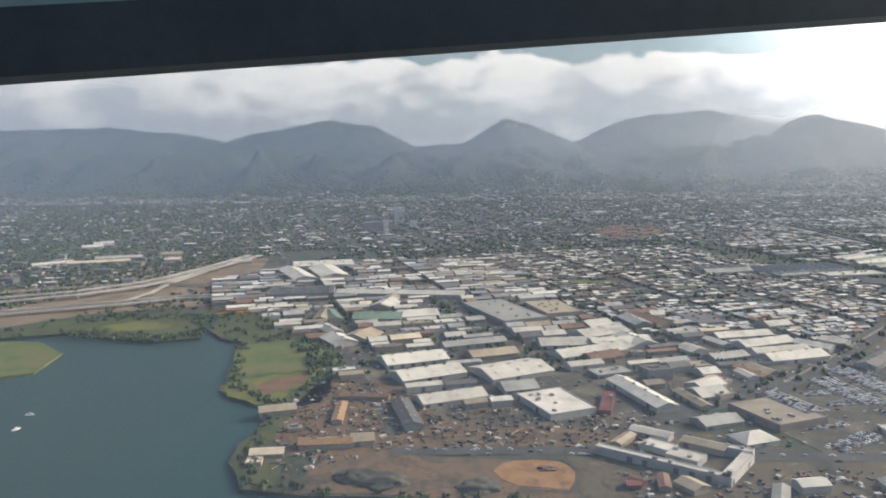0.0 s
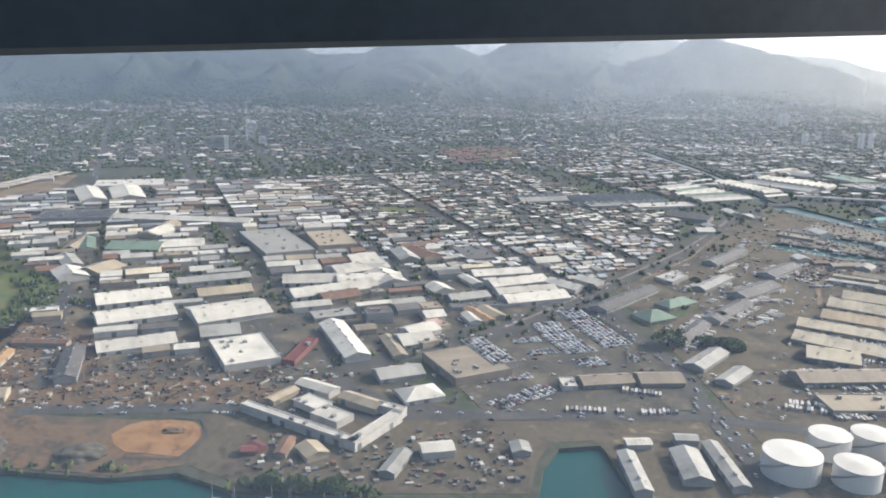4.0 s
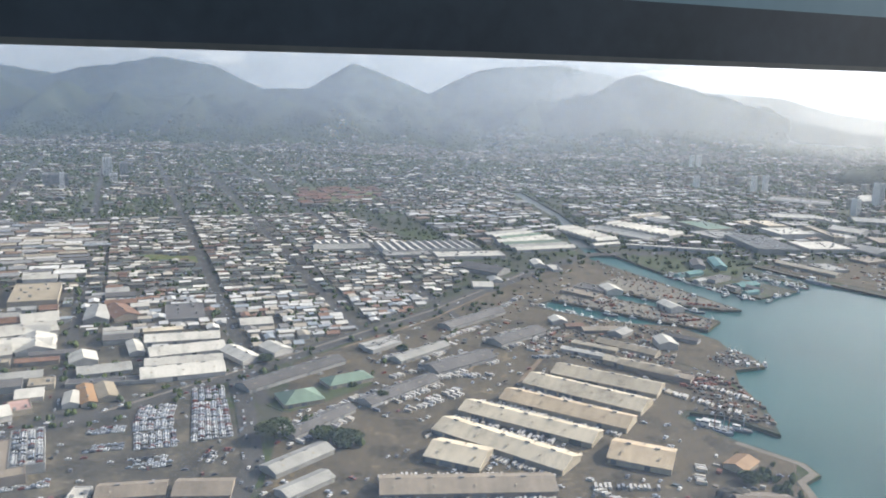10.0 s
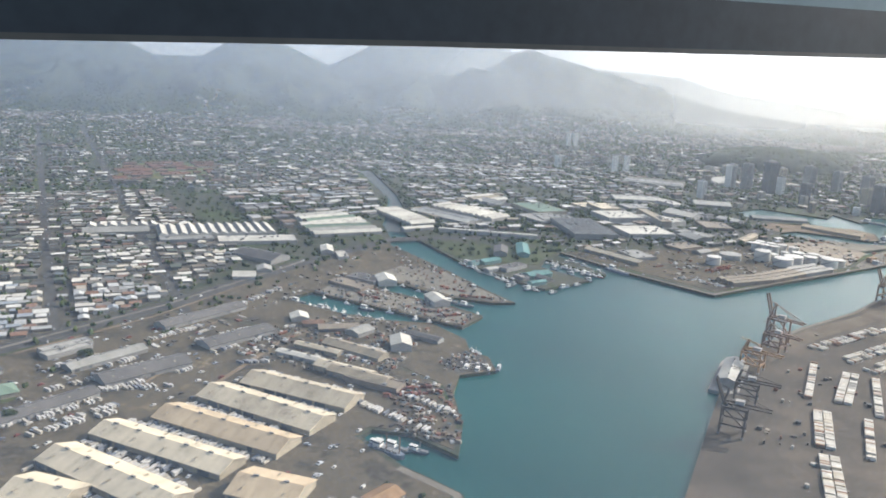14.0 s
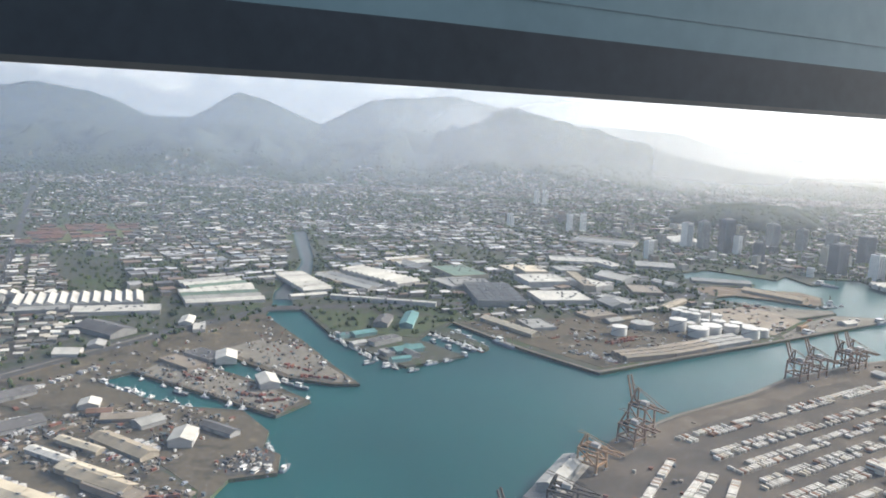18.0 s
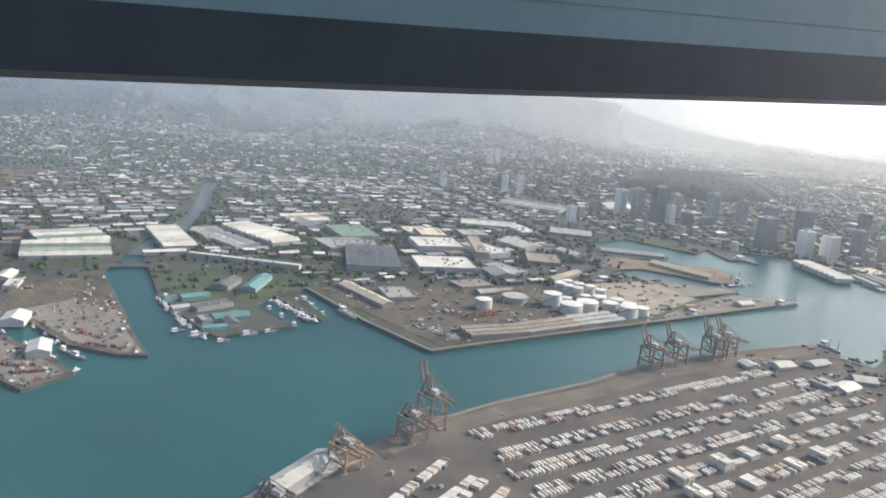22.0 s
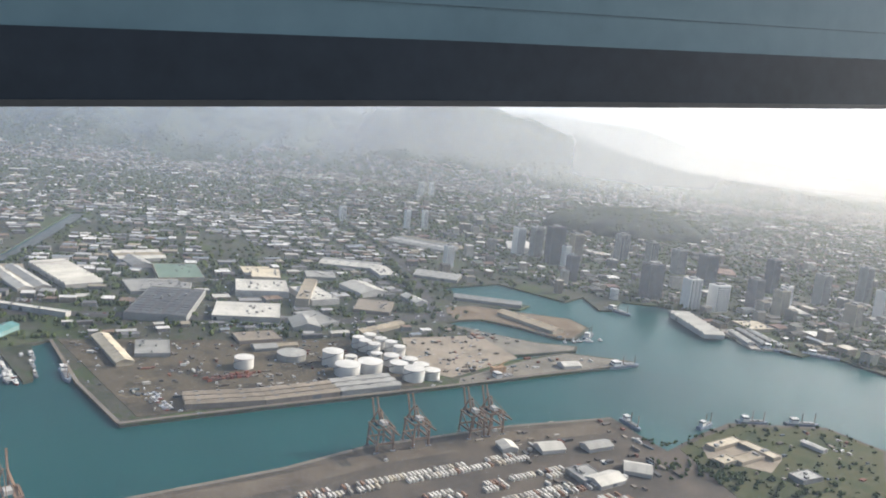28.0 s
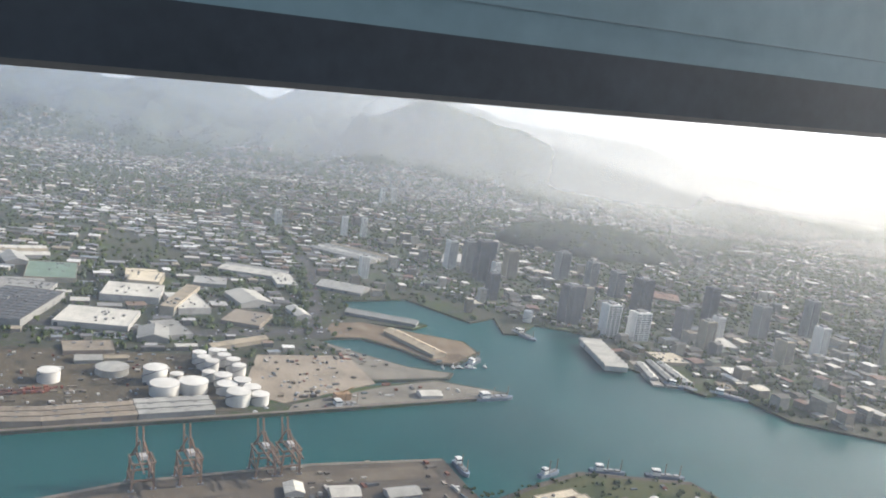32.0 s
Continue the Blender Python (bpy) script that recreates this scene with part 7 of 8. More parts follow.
# ---- rows of lorry trailers and vans in the depot ----
TRAILER = palette("trailer_paint", [(0.60, 0.59, 0.57), (0.52, 0.51, 0.48), (0.62, 0.61, 0.60), (0.40, 0.40, 0.40), (0.56, 0.52, 0.45), (0.50, 0.47, 0.41), (0.20, 0.22, 0.26), (0.58, 0.57, 0.55)], 0.6, 0.2)
rows = []
for a, b, turn, gap in (((347, 390), (379, 378), 62, 1.7), ((352, 395), (376, 386), 62, 1.7), ((441, 376), (452, 365), 45, 1.7), ((476, 408), (471, 386), 15, 1.4), ((482, 408), (476, 384), 15, 1.4), ((488, 408), (482, 382), 15, 1.4), ((501, 393), (490, 364), 20, 1.4), ((507, 390), (497, 363), 20, 1.5), ((371, 520), (405, 552), -42, 1.9), ((386, 510), (422, 536), -40, 2.0), ((270, 413), (292, 405), 70, 2.0), ((235, 391), (264, 387), 75, 2.1), ((271, 386), (291, 386), 75, 2.1), ((417, 493), (447, 470), 50, 2.4),
                        ((449, 528), (484, 495), 50, 2.5), ((465, 422), (497, 419), 80, 2.0), ((339, 502), (360, 533), -40, 2.2), ((380, 562), (412, 586), -45, 2.3),
                        ((372, 415), (399, 416), 80, 1.9), ((413, 410), (447, 410), 80, 2.1), ((466, 420), (479, 399), 15, 1.8), ((483, 406), (487, 393), 15, 1.8), ((497, 408), (492, 397), 15, 1.8), ((517, 423), (525, 442), -20, 2.2),
                        ((398, 524), (421, 544), -42, 1.9), ((404, 561), (447, 566), -50, 2.4), ((469, 597), (493, 600), -40, 1.8), ((440, 520), (470, 488), 50, 2.2), ((470, 548), (500, 516), 50, 2.2), ((420, 640), (450, 668), -45, 2.2), ((455, 690), (500, 760), -30, 2.4), ((540, 540), (575, 500), 50, 2.0), ((556, 560), (592, 520), 50, 2.0)):
    a, b = Vector(a), Vector(b)
    n = int((b - a).length / gap)
    for k in range(n):
        if g.random() < 0.82:
            p = a.lerp(b, k / n)
            rows.append((p.x + g.uniform(-0.4, 0.4), p.y + g.uniform(-0.4, 0.4), g.choice((5.0, 5.0, 3.2)), 1.25, g.uniform(1.3, 1.8), turn + g.uniform(-4, 4), 0.15))
# ranks of lorries and vans along the sides of the long depot warehouses
for fx, fy, l, w, rot in FOOT:
    if l > 38 and 320 < fx < 580 and 300 < fy < 660:
        c, s = math.cos(radians(rot)), math.sin(radians(rot))
        for side in (-1, 1):
            for k in range(int(l / 2.1)):
                if noise.noise((fx + k * 0.11, fy, side * 5.0)) > -0.08 and g.random() < 0.8:
                    u, v = -l / 2 + k * 2.1, side * (w / 2 + g.uniform(3.4, 4.2))
                    rows.append((fx + u * c - v * s, fy + u * s + v * c, g.choice((5.0, 3.2, 2.6)), 1.25, g.uniform(1.0, 1.8), rot + 90 + g.uniform(-4, 4), 0.15))
boxes("lorry_trailers", rows, TRAILER, "rows of parked white lorry trailers and vans", "trailers")

# ---- tanks ----
def tank(x, y, r, h, mat, label):
    root = tagged(new("storage_tank"), label, "tank", "storage tanks")
    root.matrix_world = pose(x, y, GROUND)
    bm = bmesh.new()
    tube(bm, 0, 0, 0, r, h, 32)
    shell = part("shell", bm, mat, root)
    bm = bmesh.new()
    tube(bm, 0, 0, h + 0.01, r + 0.12, r * 0.09, 32, 0.4)
    part("roof", bm, mat, root)
    bm = bmesh.new()
    tube(bm, 0, 0, h - 0.25, r + 0.2, 0.25, 32)
    part("rim", bm, STEEL, shell)
    bm = bmesh.new()
    for k in range(int(h * 1.6)):
        a = 2.6 + k * 1.2 / r
        solid(bm, math.cos(a) * (r + 0.4), math.sin(a) * (r + 0.4), 0.4 + k / 1.6, 0.7, 1.3, 0.5, math.degrees(a))
    part("stair", bm, STEEL, shell)


for x, y, r, h in ((316, 327, 12, 10), (342, 343, 9, 10), (340, 318, 9.5, 9), (362, 343, 9, 10), (366, 322, 9, 9)):
    tank(x, y, r, h, TANK, "large white fuel tank beside the boat harbour")
for x, y, r, h in ((986, 866, 8, 11), (997, 846, 9.5, 8), (1014, 855, 9.5, 8), (1012, 903, 5, 9), (1019, 896, 5, 9), (1025, 912, 5, 9), (1033, 904, 5, 9), (1039, 892, 5, 9), (1020, 878, 4.5, 7),
                   (1031, 872, 6, 8), (1036, 858, 7, 7), (1046, 841, 8, 9), (1060, 845, 6, 7), (1045, 866, 6, 8), (1007, 912, 5, 9), (1017, 921, 5, 9), (1053, 857, 6, 7), (1000, 868, 4.5, 7)):
    tank(x, y, r, h, TANK, "white storage tank in the tank farm by the pier shed")
tank(955, 875, 11, 5, ROOF_MAT["grey"], "low grey storage tank near the pier sheds")
tank(922, 850, 7, 8, TANK, "white round tank with a broad cap")
tank(1310, 1145, 5, 12, TANK, "round white tower tank downtown")


# ---- cranes ----
def crane(x, y, turn, mat, h, raised, label):
    """A wharf crane: four legs, portal beams, boom and back girder, mast, stays, machinery house."""
    root = tagged(new("wharf_crane"), label, "crane", "cranes on the wharf")
    root.matrix_world = pose(x, y, GROUND + 0.4, 0, 0, turn)
    a, b = 6.0, 5.5
    for sx in (-1, 1):
        for sy in (-1, 1):
            bm = bmesh.new()
            beam(bm, (sx * b, sy * a, 0), (sx * b * 0.85, sy * a, h), 1.0)
            part("leg", bm, mat, root)
            bm = bmesh.new()
            solid(bm, sx * b, sy * a, -0.2, 3, 1.0, 0.9)
            part("bogie", bm, STEEL, root)
    for z in (h * 0.38, h):
        for s in (-1, 1):
            bm = bmesh.new()
            beam(bm, (s * b, -a, z), (s * b, a, z), 0.95)
            part("cross_beam", bm, mat, root)
            bm = bmesh.new()
            beam(bm, (-b, s * a, z), (b, s * a, z), 0.95)
            part("sill_beam", bm, mat, root)
    for s in (-1, 1):
        bm = bmesh.new()
        beam(bm, (s * b, -a, h * 0.38), (s * b, a, h), 0.7)
        part("brace", bm, mat, root)
        bm = bmesh.new()
        beam(bm, (s * 2, -a - 12, h + 0.8), (s * 2, a, h + 0.8), 0.8)
        part("girder", bm, mat, root)
        bm = bmesh.new()
        beam(bm, (s * 4, a, h), (s * 0.8, a - 2, h * 1.55), 0.95)
        part("mast", bm, mat, root)
        top = (s * 1.6, a + 5, h * 1.9) if raised else (s * 1.6, a + 26, h + 1)
        if raised is not None:
            bm = bmesh.new()
            beam(bm, (s * 1.8, a, h + 0.8), top, 0.95)
            part("boom", bm, mat, root)
        bm = bmesh.new()
        beam(bm, (s * 0.8, a - 2, h * 1.55), (s * 1.7, a + 3, h * 1.6), 0.25)
        part("stay", bm, mat, root)
        bm = bmesh.new()
        beam(bm, (s * 0.8, a - 2, h * 1.55), (s * 2, -a - 10, h + 1.4), 0.3)
        part("stay", bm, mat, root)
    bm = bmesh.new()
    solid(bm, 0, -2, h + 1.2, 3.4, 4.6, 2.0)
    part("machinery_house", bm, WALL_MAT["white"], root, "white machinery house")
    bm = bmesh.new()
    solid(bm, 0, 5, h - 2.4, 2.4, 2.6, 2.2)
    part("cabin", bm, GLASS, root)


crane(845, 622, 30, CRANE, 18, True, "orange-brown wharf crane with raised boom")
crane(833, 607, 32, CRANE, 12, None, "low weathered wharf crane beside a taller one")
crane(797, 575, 40, CRANE_YELLOW, 12, None, "yellow-orange wharf crane at the quay bend")
crane(734, 490, 52, CRANE_DARK, 15, True, "dark brown wharf crane at the western berth")
crane(766, 530, 52, CRANE_DARK, 11, None, "low dark gantry crane beside the quay shed")
for x, y, m in ((1014, 720, CRANE), (1036, 729, CRANE), (1073, 745, CRANE), (1086, 750, CRANE)):
    crane(x, y, 24, m, 14.5, True, "tall wharf crane with raised twin boom on the long wharf")


# ---- towers ----
def tower(x, y, w, d, h, turn, mat, glass=True):
    root = tagged(new("tower_block"), ("dark glass" if mat == "dark" else "pale " + mat) + " tower block with ribbon windows downtown", "tower", "town towers")
    root.matrix_world = pose(x, y, GROUND, 0, 0, turn)
    bm = bmesh.new()
    solid(bm, 0, 0, -0.5, w, d, h + 0.5)
    skin = WHITE if mat == "white" else WALL_MAT[mat]
    body = part("body", bm, skin, root)
    n = max(5, int(h / 2.4))
    for k in range(n):
        bm = bmesh.new()
        solid(bm, 0, 0, 0.9 + k * (h - 1) / n, w + 0.3, d + 0.3, 1.15)
        part("window_band", bm, GLASS, body)
    for s in (-0.5, -0.17, 0.17, 0.5):
        bm = bmesh.new()
        solid(bm, s * w, 0, 0, 0.9, d + 0.8, h)
        part("fin", bm, skin, body)
    bm = bmesh.new()
    solid(bm, 0, 0, h, w * 0.5, d * 0.5, 2.8)
    part("plant_room", bm, WALL_MAT["grey"], root)
    bm = bmesh.new()
    solid(bm, 0, 0, h, w + 0.6, d + 0.6, 0.7)
    part("parapet", bm, skin, root)


for x, y, w, d, h, m in TOWERS:
    tower(x, y, w * 0.84, d * 0.84, h, 20, m)


# ---- boats and docks ----
def boat_model(kind):
    root = tagged(new("motor_boat" if kind == "motor" else "sailing_boat" if kind == "sail" else "fishing_vessel"),
                  {"motor": "small white motor boat moored at a dock", "sail": "white sailing boat with a bare mast at a dock", "fish": "steel fishing vessel with white wheelhouse at the pier"}[kind], "boat", "moored boats")
    l, b, f = (6.4, 2.1, 0.8) if kind != "fish" else (15.0, 4.2, 1.5)
    ring = [(-l / 2, -b * 0.42), (0, -b / 2), (l * 0.28, -b * 0.4), (l / 2, 0), (l * 0.28, b * 0.4), (0, b / 2), (-l / 2, b * 0.42)]
    bm = bmesh.new()
    poly(bm, ring, -0.3, f)
    for v in bm.verts:
        if v.co.z < 0:
            v.co.x *= 0.88
            v.co.y *= 0.7
    part("hull", bm, HULL if kind == "fish" else WHITE, root)
    bm = bmesh.new()
    solid(bm, -l * 0.02 if kind != "fish" else -l * 0.2, 0, f, l * 0.32, b * 0.6, 0.9 if kind != "fish" else 2.7)
    part("cabin" if kind != "fish" else "wheelhouse", bm, WHITE, root)
    bm = bmesh.new()
    solid(bm, -l * 0.02 if kind != "fish" else -l * 0.2, 0, f + (0.4 if kind != "fish" else 1.7), l * 0.325, b * 0.61, 0.3 if kind != "fish" else 0.5)
    part("window", bm, GLASS, root)
    if kind != "motor":
        bm = bmesh.new()
        tube(bm, l * 0.08, 0, f, 0.12 if kind == "sail" else 0.22, 7 if kind == "sail" else 6, 8)
        part("mast", bm, STEEL, root)
        bm = bmesh.new()
        beam(bm, (l * 0.08, 0, f + 1.2), (-l * 0.35, 0, f + 1.3), 0.22)
        part("sail_boom", bm, WHITE, root)
    if kind == "fish":
        for x in (l * 0.2, l * 0.33):
            bm = bmesh.new()
            solid(bm, x, 0, f, 2.4, 2.4, 0.8)
            part("hatch", bm, STEEL, root)
    return root


MODELS = {k: boat_model(k) for k in ("motor", "sail", "fish")}
FIRST = set()


def moor(kind, x, y, turn, s=1.0):
    if kind not in FIRST:
        FIRST.add(kind)
        MODELS[kind].matrix_world = pose(x, y, 0, 0, 0, turn)
    else:
        ob = copy_thing(MODELS[kind], pose(x, y, 0, 0, 0, turn))
        ob.scale = (s, s, s)


g = random.Random(51)
PLANK = material("dock_planks", [(0.3, (0.22, 0.19, 0.15)), (0.7, (0.36, 0.32, 0.26))], 0.3, 3, 0.9)


def dock(a, b, both, every, label):
    a, b = Vector(a), Vector(b)
    d = (b - a).normalized()
    ln = (b - a).length
    turn = math.degrees(math.atan2(d.y, d.x))
    root = tagged(new("floating_dock"), label, "dock", "boat docks")
    root.matrix_world = pose(a.x, a.y, 0, 0, 0, turn)
    bm = bmesh.new()
    solid(bm, ln / 2, 0, 0.1, ln, 1.3, 0.4)
    walk_way = part("walkway", bm, PLANK, root)
    k, n = every / 2, 0
    while k < ln:
        for s in (-1, 1) if both else (-1,):
            bm = bmesh.new()
            solid(bm, k - every / 2 + 0.3, s * 3.2, 0.12, 0.4, 5, 0.3)
            finger = part("finger", bm, PLANK, root)
            bm = bmesh.new()
            tube(bm, k - every / 2 + 0.3, s * 5.7, -0.5, 0.15, 2.2, 6)
            part("pile", bm, BARK, finger)
            if g.random() < 0.85:
                p = a + d * k + Vector((-d.y, d.x)) * s * 4.3
                moor(g.choice(("motor", "sail", "sail")), p.x, p.y, turn + 90 * s + g.uniform(-3, 3) + g.choice((0, 180)), g.uniform(0.75, 1.1))
        k += every
        n += 1


for a, b in (((82, 320), (77, 279)), ((104, 319), (96, 274)), ((126, 318), (116, 272))):
    dock(a, b, True, 2.9, "timber floating dock lined with moored boats")
dock((138, 308), (215, 300), False, 5.5, "timber floating dock along the shore")
dock((138, 294), (215, 277), True, 5.5, "long timber floating dock with finger piers")
dock((134, 264), (211, 254), True, 6.0, "outer timber floating dock with finger piers")
dock((181, 309), (173, 257), False, 60, "plain timber walkway joining the docks")
dock((245, 290), (245, 240), True, 4.5, "timber floating dock off the rocky spit")
dock((280, 290), (279, 250), True, 4.5, "timber floating dock off the rocky spit")
for x, y, a in ((512, 724, -40), (530, 708, -40), (562, 706, -40), (613, 588, 62), (619, 584, 62), (626, 584, 62), (633, 588, 66), (655, 765, 110), (645, 800, 110), (670, 845, -60), (684, 810, -60), (698, 787, -60), (722, 752, 30), (738, 768, 30), (752, 775, 30),
                (768, 792, 100), (758, 812, 100), (748, 830, 100), (776, 806, -60), (762, 830, -60), (770, 850, -60), (790, 818, -60), (782, 835, -60), (776, 852, -60), (630, 725, -45), (640, 716, -40), (690, 770, 30), (705, 762, 30), (548, 490, -40), (556, 487, -40), (566, 484, -35)):
    moor("fish", x, y, a, g.uniform(0.7, 1.05))
for x, y, a in ((-300, 452, 20), (-318, 470, 40), (-255, 470, 10), (-250, 445, 60)):
    moor("motor", x, y, a, 0.9)


def small_boats(rows):
    """rows: x, y, turn: a crowd of small working boats, hull, wheelhouse and mast each."""
    r = np.array(rows, float)
    hull = [(-2.6, -0.8), (1.4, -0.85), (2.9, 0.0), (1.4, 0.85), (-2.6, 0.8)]
    pts = [(x, y, 0.0) for x, y in hull] + [(x * 1.05, y * 1.15, 0.95) for x, y in hull]
    faces = [(k, (k + 1) % 5, 5 + (k + 1) % 5, 5 + k) for k in range(5)] + [(5, 6, 7, 8, 9)]
    which = [0] * 5 + [1]
    for x0, x1, y0, z0, z1 in ((-1.4, 0.5, 0.55, 0.95, 2.1), (-0.6, -0.45, 0.08, 2.1, 4.2)):
        n = len(pts)
        pts += [(x, y, z) for z in (z0, z1) for x, y in ((x0, -y0), (x1, -y0), (x1, y0), (x0, y0))]
        faces += [(n, n + 1, n + 5, n + 4), (n + 1, n + 2, n + 6, n + 5), (n + 2, n + 3, n + 7, n + 6), (n + 3, n, n + 4, n + 7), (n + 4, n + 5, n + 6, n + 7)]
        which += [1] * 5
    place = np.stack([r[:, 0], r[:, 1], np.full(len(r), 0.05), np.radians(r[:, 2])], 1)
    size = np.random.RandomState(3).uniform(0.8, 1.5, (len(r), 1, 1))
    joined("small_boats", turned(np.array(pts)[None] * size, place), faces, place, [CAR_PAINT, WHITE], which, "many small white fishing boats crowded along the piers", "boats")


crowd = []
for (x0, y0), (x1, y1), side, n in (((664, 850), (700, 780), 4, 16), ((702, 775), (716, 758), 4, 4), ((718, 757), (766, 784), -4, 12), ((765, 790), (738, 832), -4, 12), ((752, 858), (787, 803), 4, 14), ((791, 810), (768, 876), -4, 14), ((514, 718), (570, 680), -3, 8), ((524, 750), (624, 664), 4, 5),
                                    ((578, 758), (645, 690), -4, 5), ((594, 778), (628, 738), 4, 3), ((664, 757), (642, 824), -4, 14), ((1402, 986), (1430, 958), -5, 8), ((1462, 971), (1487, 914), -5, 10), ((1237, 980), (1192, 968), -4, 6), ((1190, 1192), (1242, 1118), -4, 12), ((596, 548), (605, 573), -4, 6), ((630, 602), (622, 634), -4, 8)):
    d = Vector((x1 - x0, y1 - y0)).normalized()
    for k in range(n):
        q = (k + g.uniform(0.1, 0.9)) / n
        off = side * g.choice((0.8, 0.8, 1.5))
        crowd.append((x0 + (x1 - x0) * q + d.y * off, y0 + (y1 - y0) * q - d.x * off, math.degrees(math.atan2(d.y, d.x)) + g.choice((0, 180, 90)) + g.uniform(-12, 12)))
cr = np.array(crowd)
small_boats(cr[~(inside(MAINLAND, cr[:, 0], cr[:, 1]) | inside(ISLAND, cr[:, 0], cr[:, 1]))])


def ship(x, y, turn, l, b, label):
    root = tagged(new("ship"), label, "ship", "ships at the piers")
    root.matrix_world = pose(x, y, 0, 0, 0, turn)
    ring = [(-l / 2, -b * 0.45), (l * 0.3, -b / 2), (l * 0.44, -b * 0.25), (l / 2, 0), (l * 0.44, b * 0.25), (l * 0.3, b / 2), (-l / 2, b * 0.45)]
    bm = bmesh.new()
    poly(bm, ring, -0.5, 2.2)
    part("hull", bm, HULL, root)
    bm = bmesh.new()
    solid(bm, -l * 0.25, 0, 2.2, l * 0.2, b * 0.75, 3.8)
    part("deckhouse", bm, WHITE, root)
    bm = bmesh.new()
    solid(bm, -l * 0.25, 0, 4.6, l * 0.205, b * 0.77, 0.7)
    part("window_band", bm, GLASS, root)
    for x0 in (-0.1, 0.08, 0.26):
        bm = bmesh.new()
        solid(bm, l * x0, 0, 2.2, l * 0.13, b * 0.6, 0.9)
        part("hatch", bm, STEEL, root)
    for x0 in (-0.02, 0.35):
        bm = bmesh.new()
        tube(bm, l * x0, 0, 2.2, 0.25, 8, 8)
        part("mast", bm, CRANE, root)


ship(551, 484, -40, 20, 5, "white working ship moored in the small inlet")
ship(808, 820, -63, 27, 5, "grey patrol ship moored along the quay")
ship(1246, 777, 34, 18, 4, "small grey cutter moored off the green point")
ship(1287, 787, 0, 24, 5, "grey cutter moored off the green point")
ship(1326, 787, 0, 27, 5, "grey buoy tender moored off the green point")
ship(1190, 774, -72, 20, 5, "dark barge moored at the wharf's end")
ship(1232, 902, 20, 34, 8, "dark cargo ship at the pier head")
ship(1118, 858, 23, 24, 8, "small ship with yellow gear at the quay")
ship(1229, 987, 58, 26, 6, "grey ship at the old pier end")
ship(1296, 1090, -60, 34, 9, "white excursion ship at the town pier")
ship(1455, 962, -30, 34, 8, "tall-masted museum ship at the waterfront")
ship(1415, 975, -30, 30, 7, "grey ship along the waterfront quay")
for x in (1115,):
    root = tagged(new("dredge_house"), "yellow dredging house on the quay edge", "dredger")
    root.matrix_world = pose(x, 866, GROUND, 0, 0, 23)
    bm = bmesh.new()
    solid(bm, 0, 0, 0, 12, 5, 5)
    part("cabin", bm, CRANE_YELLOW, root)
    bm = bmesh.new()
    beam(bm, (-4, 0, 4), (8, 0, 9), 0.7)
    part("jib", bm, CRANE_YELLOW, root)


# ---- large single trees ----
def big_tree(x, y, r, h):
    root = tagged(new("banyan_tree"), "broad dark green spreading tree beside the sheds", "tree", "large trees")
    root.matrix_world = pose(x, y, GROUND)
    bm = bmesh.new()
    tube(bm, 0, 0, -0.3, 1.0, h * 0.45, 10, 0.55)
    for k in range(5):
        a = k * 1.26 + 0.4
        beam(bm, (0, 0, h * 0.38), (math.cos(a) * r * 0.5, math.sin(a) * r * 0.5, h * 0.68), 0.45)
    part("trunk", bm, BARK, root)
    gg = random.Random(int(x * 3 + y))
    v, f, n = [], [], 0
    for k in range(900):
        a, q = gg.uniform(0, 6.28), math.sqrt(gg.random())
        rr = r * q * (1 + 0.18 * math.sin(3 * a + x))
        z = h * (0.55 + 0.5 * math.sqrt(max(0, 1 - q * q)) * gg.uniform(0.75, 1.0)) - gg.random() ** 2 * h * 0.25
        c = Vector((math.cos(a) * rr, math.sin(a) * rr, z))
        u = Vector((gg.uniform(-1, 1), gg.uniform(-1, 1), gg.uniform(-0.5, 0.5))).normalized() * gg.uniform(0.5, 1.1)
        w = u.cross(Vector((gg.uniform(-1, 1), gg.uniform(-1, 1), 1))).normalized() * gg.uniform(0.4, 0.8)
        v += [c - u, c + w, c + u, c - w]
        f.append((n, n + 1, n + 2, n + 3))
        n += 4
    ob = new("crown", mesh_of("crown", v, f, [LEAF]))
    ob.parent = root


for x, y, r, h in ((318, 478, 10, 9), (353, 470, 8, 7), (343, 476, 6, 6), (541, 424, 5, 5), (549, 410, 4, 5), (372, 527, 4, 5), (388, 610, 4, 5), (300, 590, 5, 5), (536, 380, 5, 5), (552, 384, 4, 4), (110, 322, 5, 6), (124, 320, 6, 6), (98, 326, 5, 6)):
    big_tree(x, y, r, h)

# a low wooded crater hill behind downtown
root = tagged(new("crater_hill"), "low dark wooded crater hill behind the downtown towers", "hill", kind="structure")
root.matrix_world = pose(1545, 1715, GROUND)
bm = bmesh.new()
bmesh.ops.create_icosphere(bm, subdivisions=5, radius=1)
for v in list(bm.verts):
    q = math.hypot(v.co.x, v.co.y)
    k = 1 + 0.15 * noise.noise((v.co.x * 3, v.co.y * 3, 4))
    v.co = Vector((v.co.x * 165 * k, v.co.y * 105 * k, max(-0.02, v.co.z) * 44 * (1 - 0.25 * max(0.0, 1 - 3 * q)) + noise.noise((v.co.x * 9, v.co.y * 9, 2)) * 2.0))
for f in bm.faces:
    f.smooth = True
part("slope", bm, FOREST, root)

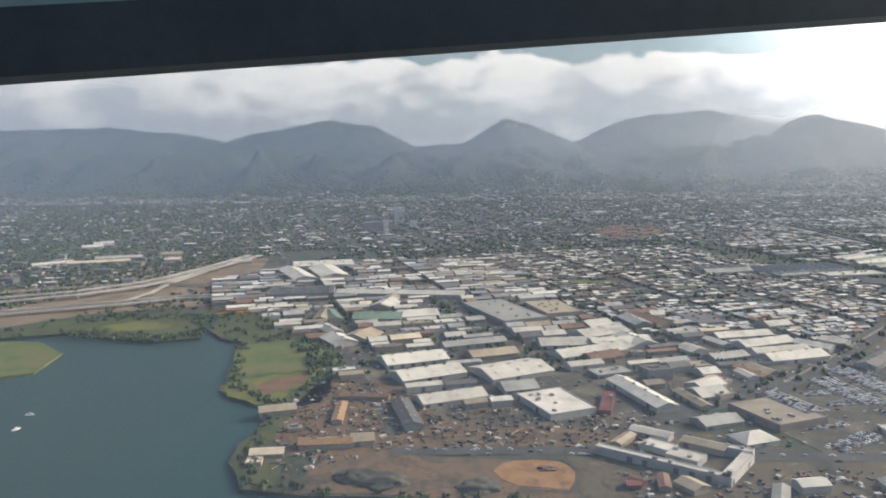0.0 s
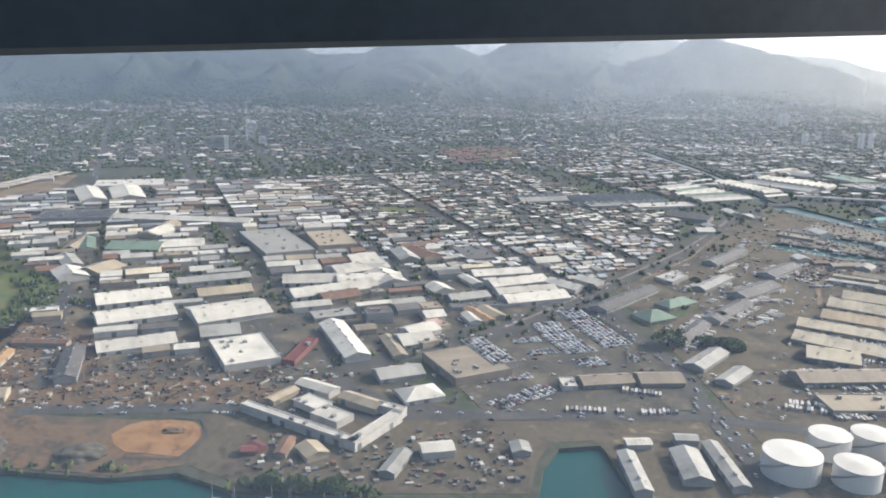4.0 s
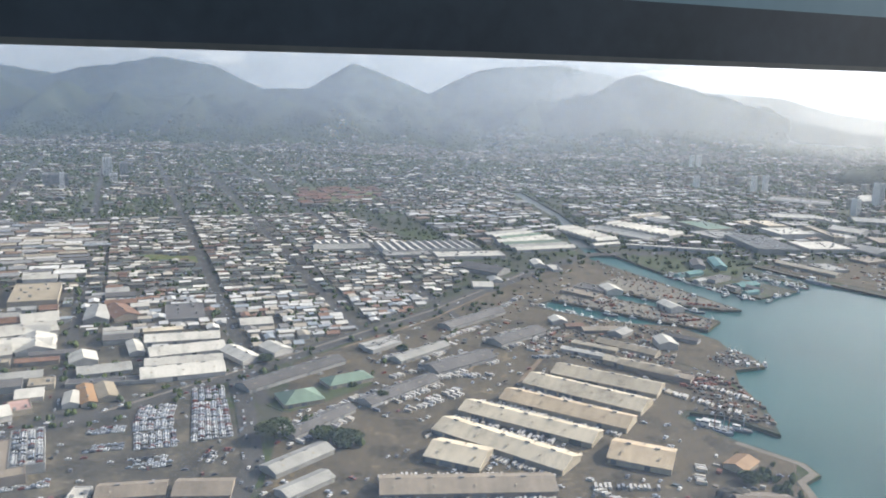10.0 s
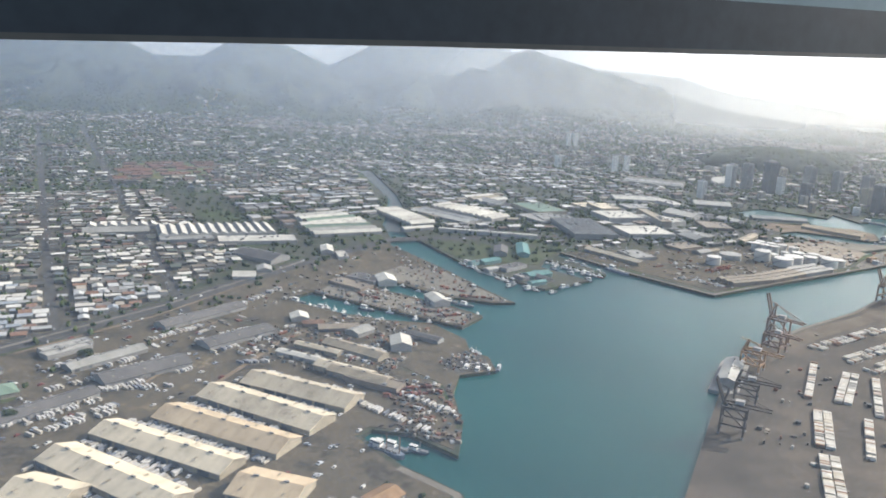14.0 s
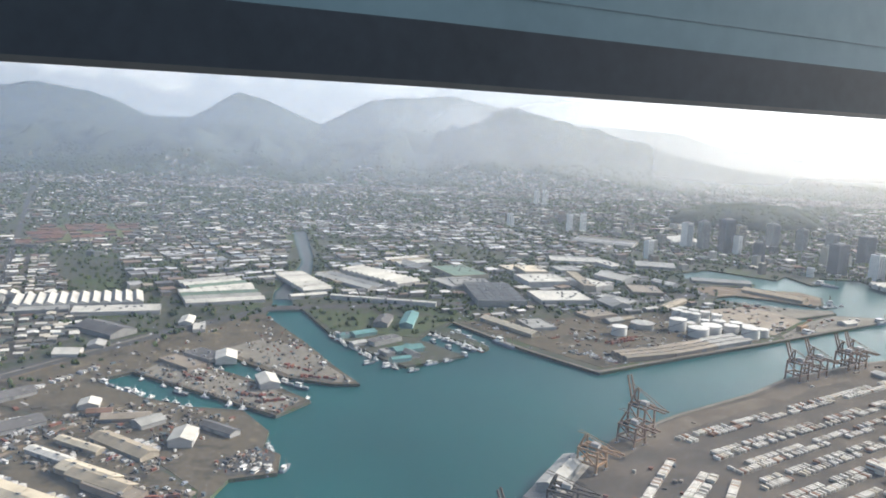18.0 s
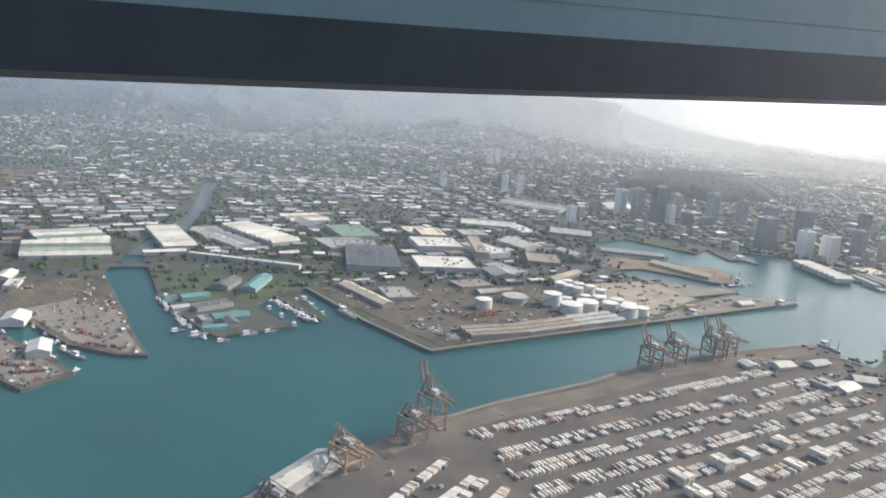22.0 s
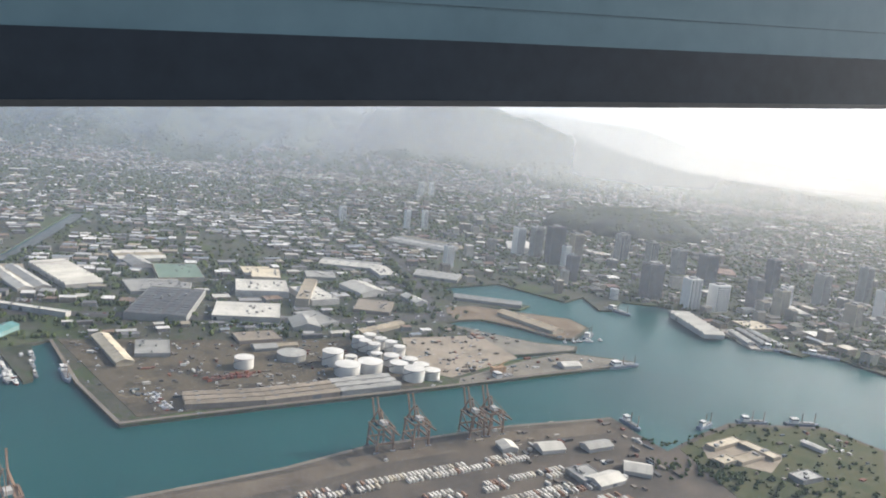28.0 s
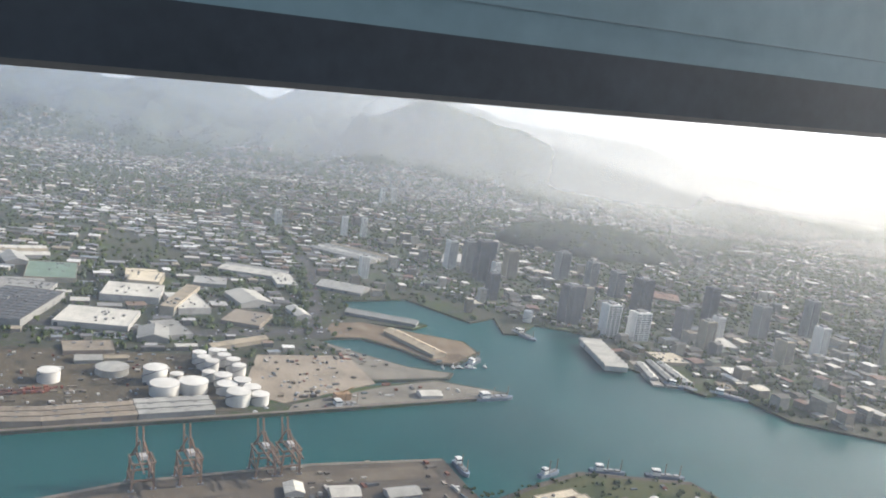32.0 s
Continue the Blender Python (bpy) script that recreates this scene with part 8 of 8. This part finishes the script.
# earth heap on the point and spoil heaps on the cleared lot
for x, y, r, h in ((526, 408, 9, 5), (-44, 368, 11, 4), (-30, 362, 12, 3.6), (15, 355, 11, 3.6), (49, 376, 5, 1.6)):
    root = new("spoil_heap", None)
    tagged(root, "dark heap of earth on bare ground", "heap", "earth heaps")
    root.matrix_world = pose(x, y, GROUND + 0.1)
    bm = bmesh.new()
    bmesh.ops.create_icosphere(bm, subdivisions=4, radius=1)
    for v in list(bm.verts):
        if v.co.z < -0.02:
            v.co.z = -0.02
        k = 1 + 0.35 * noise.noise((v.co.x * 2 + x, v.co.y * 2, v.co.z * 2))
        v.co = Vector((v.co.x * r * k, v.co.y * r * 0.7 * k, v.co.z * h * k))
    part("earth", bm, DIRT if h < 3.5 else ASPHALT, root)

# ---- the aeroplane's wing edge, above the flight line ----
WING_RISE = [(0, 6.7), (2, 3.9), (4, 0.7), (6.5, 0.9), (8, 1.1), (9, 1.5), (10, 2.3), (11, 1.0), (12, 0.0), (13, -0.4), (14, 1.2), (16.5, 0.9), (17, 1.8), (18, 2.5), (19, 1.1), (20, 0.2), (21, -0.8), (23, -1.3), (25.5, -0.5), (28, 0.1), (32, 0.9)]
NAVY = material("wing_dark_paint", [(0.3, (0.020, 0.027, 0.037)), (0.7, (0.036, 0.047, 0.064))], 0.6, 5, 0.5, 0, 0, "", 0, 0.2)
LIP = material("wing_edge_strip", [(0.3, (0.045, 0.048, 0.052)), (0.7, (0.085, 0.085, 0.085))], 0.8, 6, 0.5)
SEAM = material("wing_seam", [(0.3, (0.07, 0.11, 0.135)), (0.7, (0.10, 0.15, 0.18))], 0.6, 5, 0.5)
PALE = material("wing_blue_paint", [(0.3, (0.10, 0.165, 0.20)), (0.7, (0.15, 0.235, 0.28))], 0.4, 3, 0.5)


def wing():
    root = tagged(new("aircraft_wing"), "dark painted underside of an aircraft wing above the flight line", "wing")
    eyes = [(tt, m.translation) for tt, m in ROWS]
    side = Vector((-math.sin(radians(16)), math.cos(radians(16)), 0)) * 8
    ahead = Vector((math.cos(radians(16)), math.sin(radians(16)), 0))
    line = []
    for tt, e in eyes:
        rise = np.interp(tt, [w[0] for w in WING_RISE], [w[1] for w in WING_RISE])
        line.append(e + side + ahead * 3.6 + Vector((0, 0, 8.76 * math.tan(radians(rise)))))
    line = [line[0] - (line[1] - line[0])] + line + [line[-1] * 2 - line[-2]]
    for name, z0, z1, off, mat in (("lower_panel", 0.0, 0.66, 0.0, NAVY), ("edge_strip", -0.03, 0.03, -0.06, LIP), ("upper_panel", 0.66, 2.6, 0.08, PALE), ("seam_strip", 1.02, 1.03, 0.07, SEAM)):
        v, f = [], []
        for i, p in enumerate(line):
            for dy, z in ((off, z0), (off, z1), (off + 0.12, z1), (off + 0.12, z0)):
                v.append(p + side / 8 * dy + Vector((0, 0, z)))
            if i:
                for k in range(4):
                    a, b = (i - 1) * 4 + k, (i - 1) * 4 + (k + 1) % 4
                    f.append((a, b, b + 4, a + 4))
        ob = new(name, mesh_of(name, v, f, [mat]))
        ob.parent = root


wing()
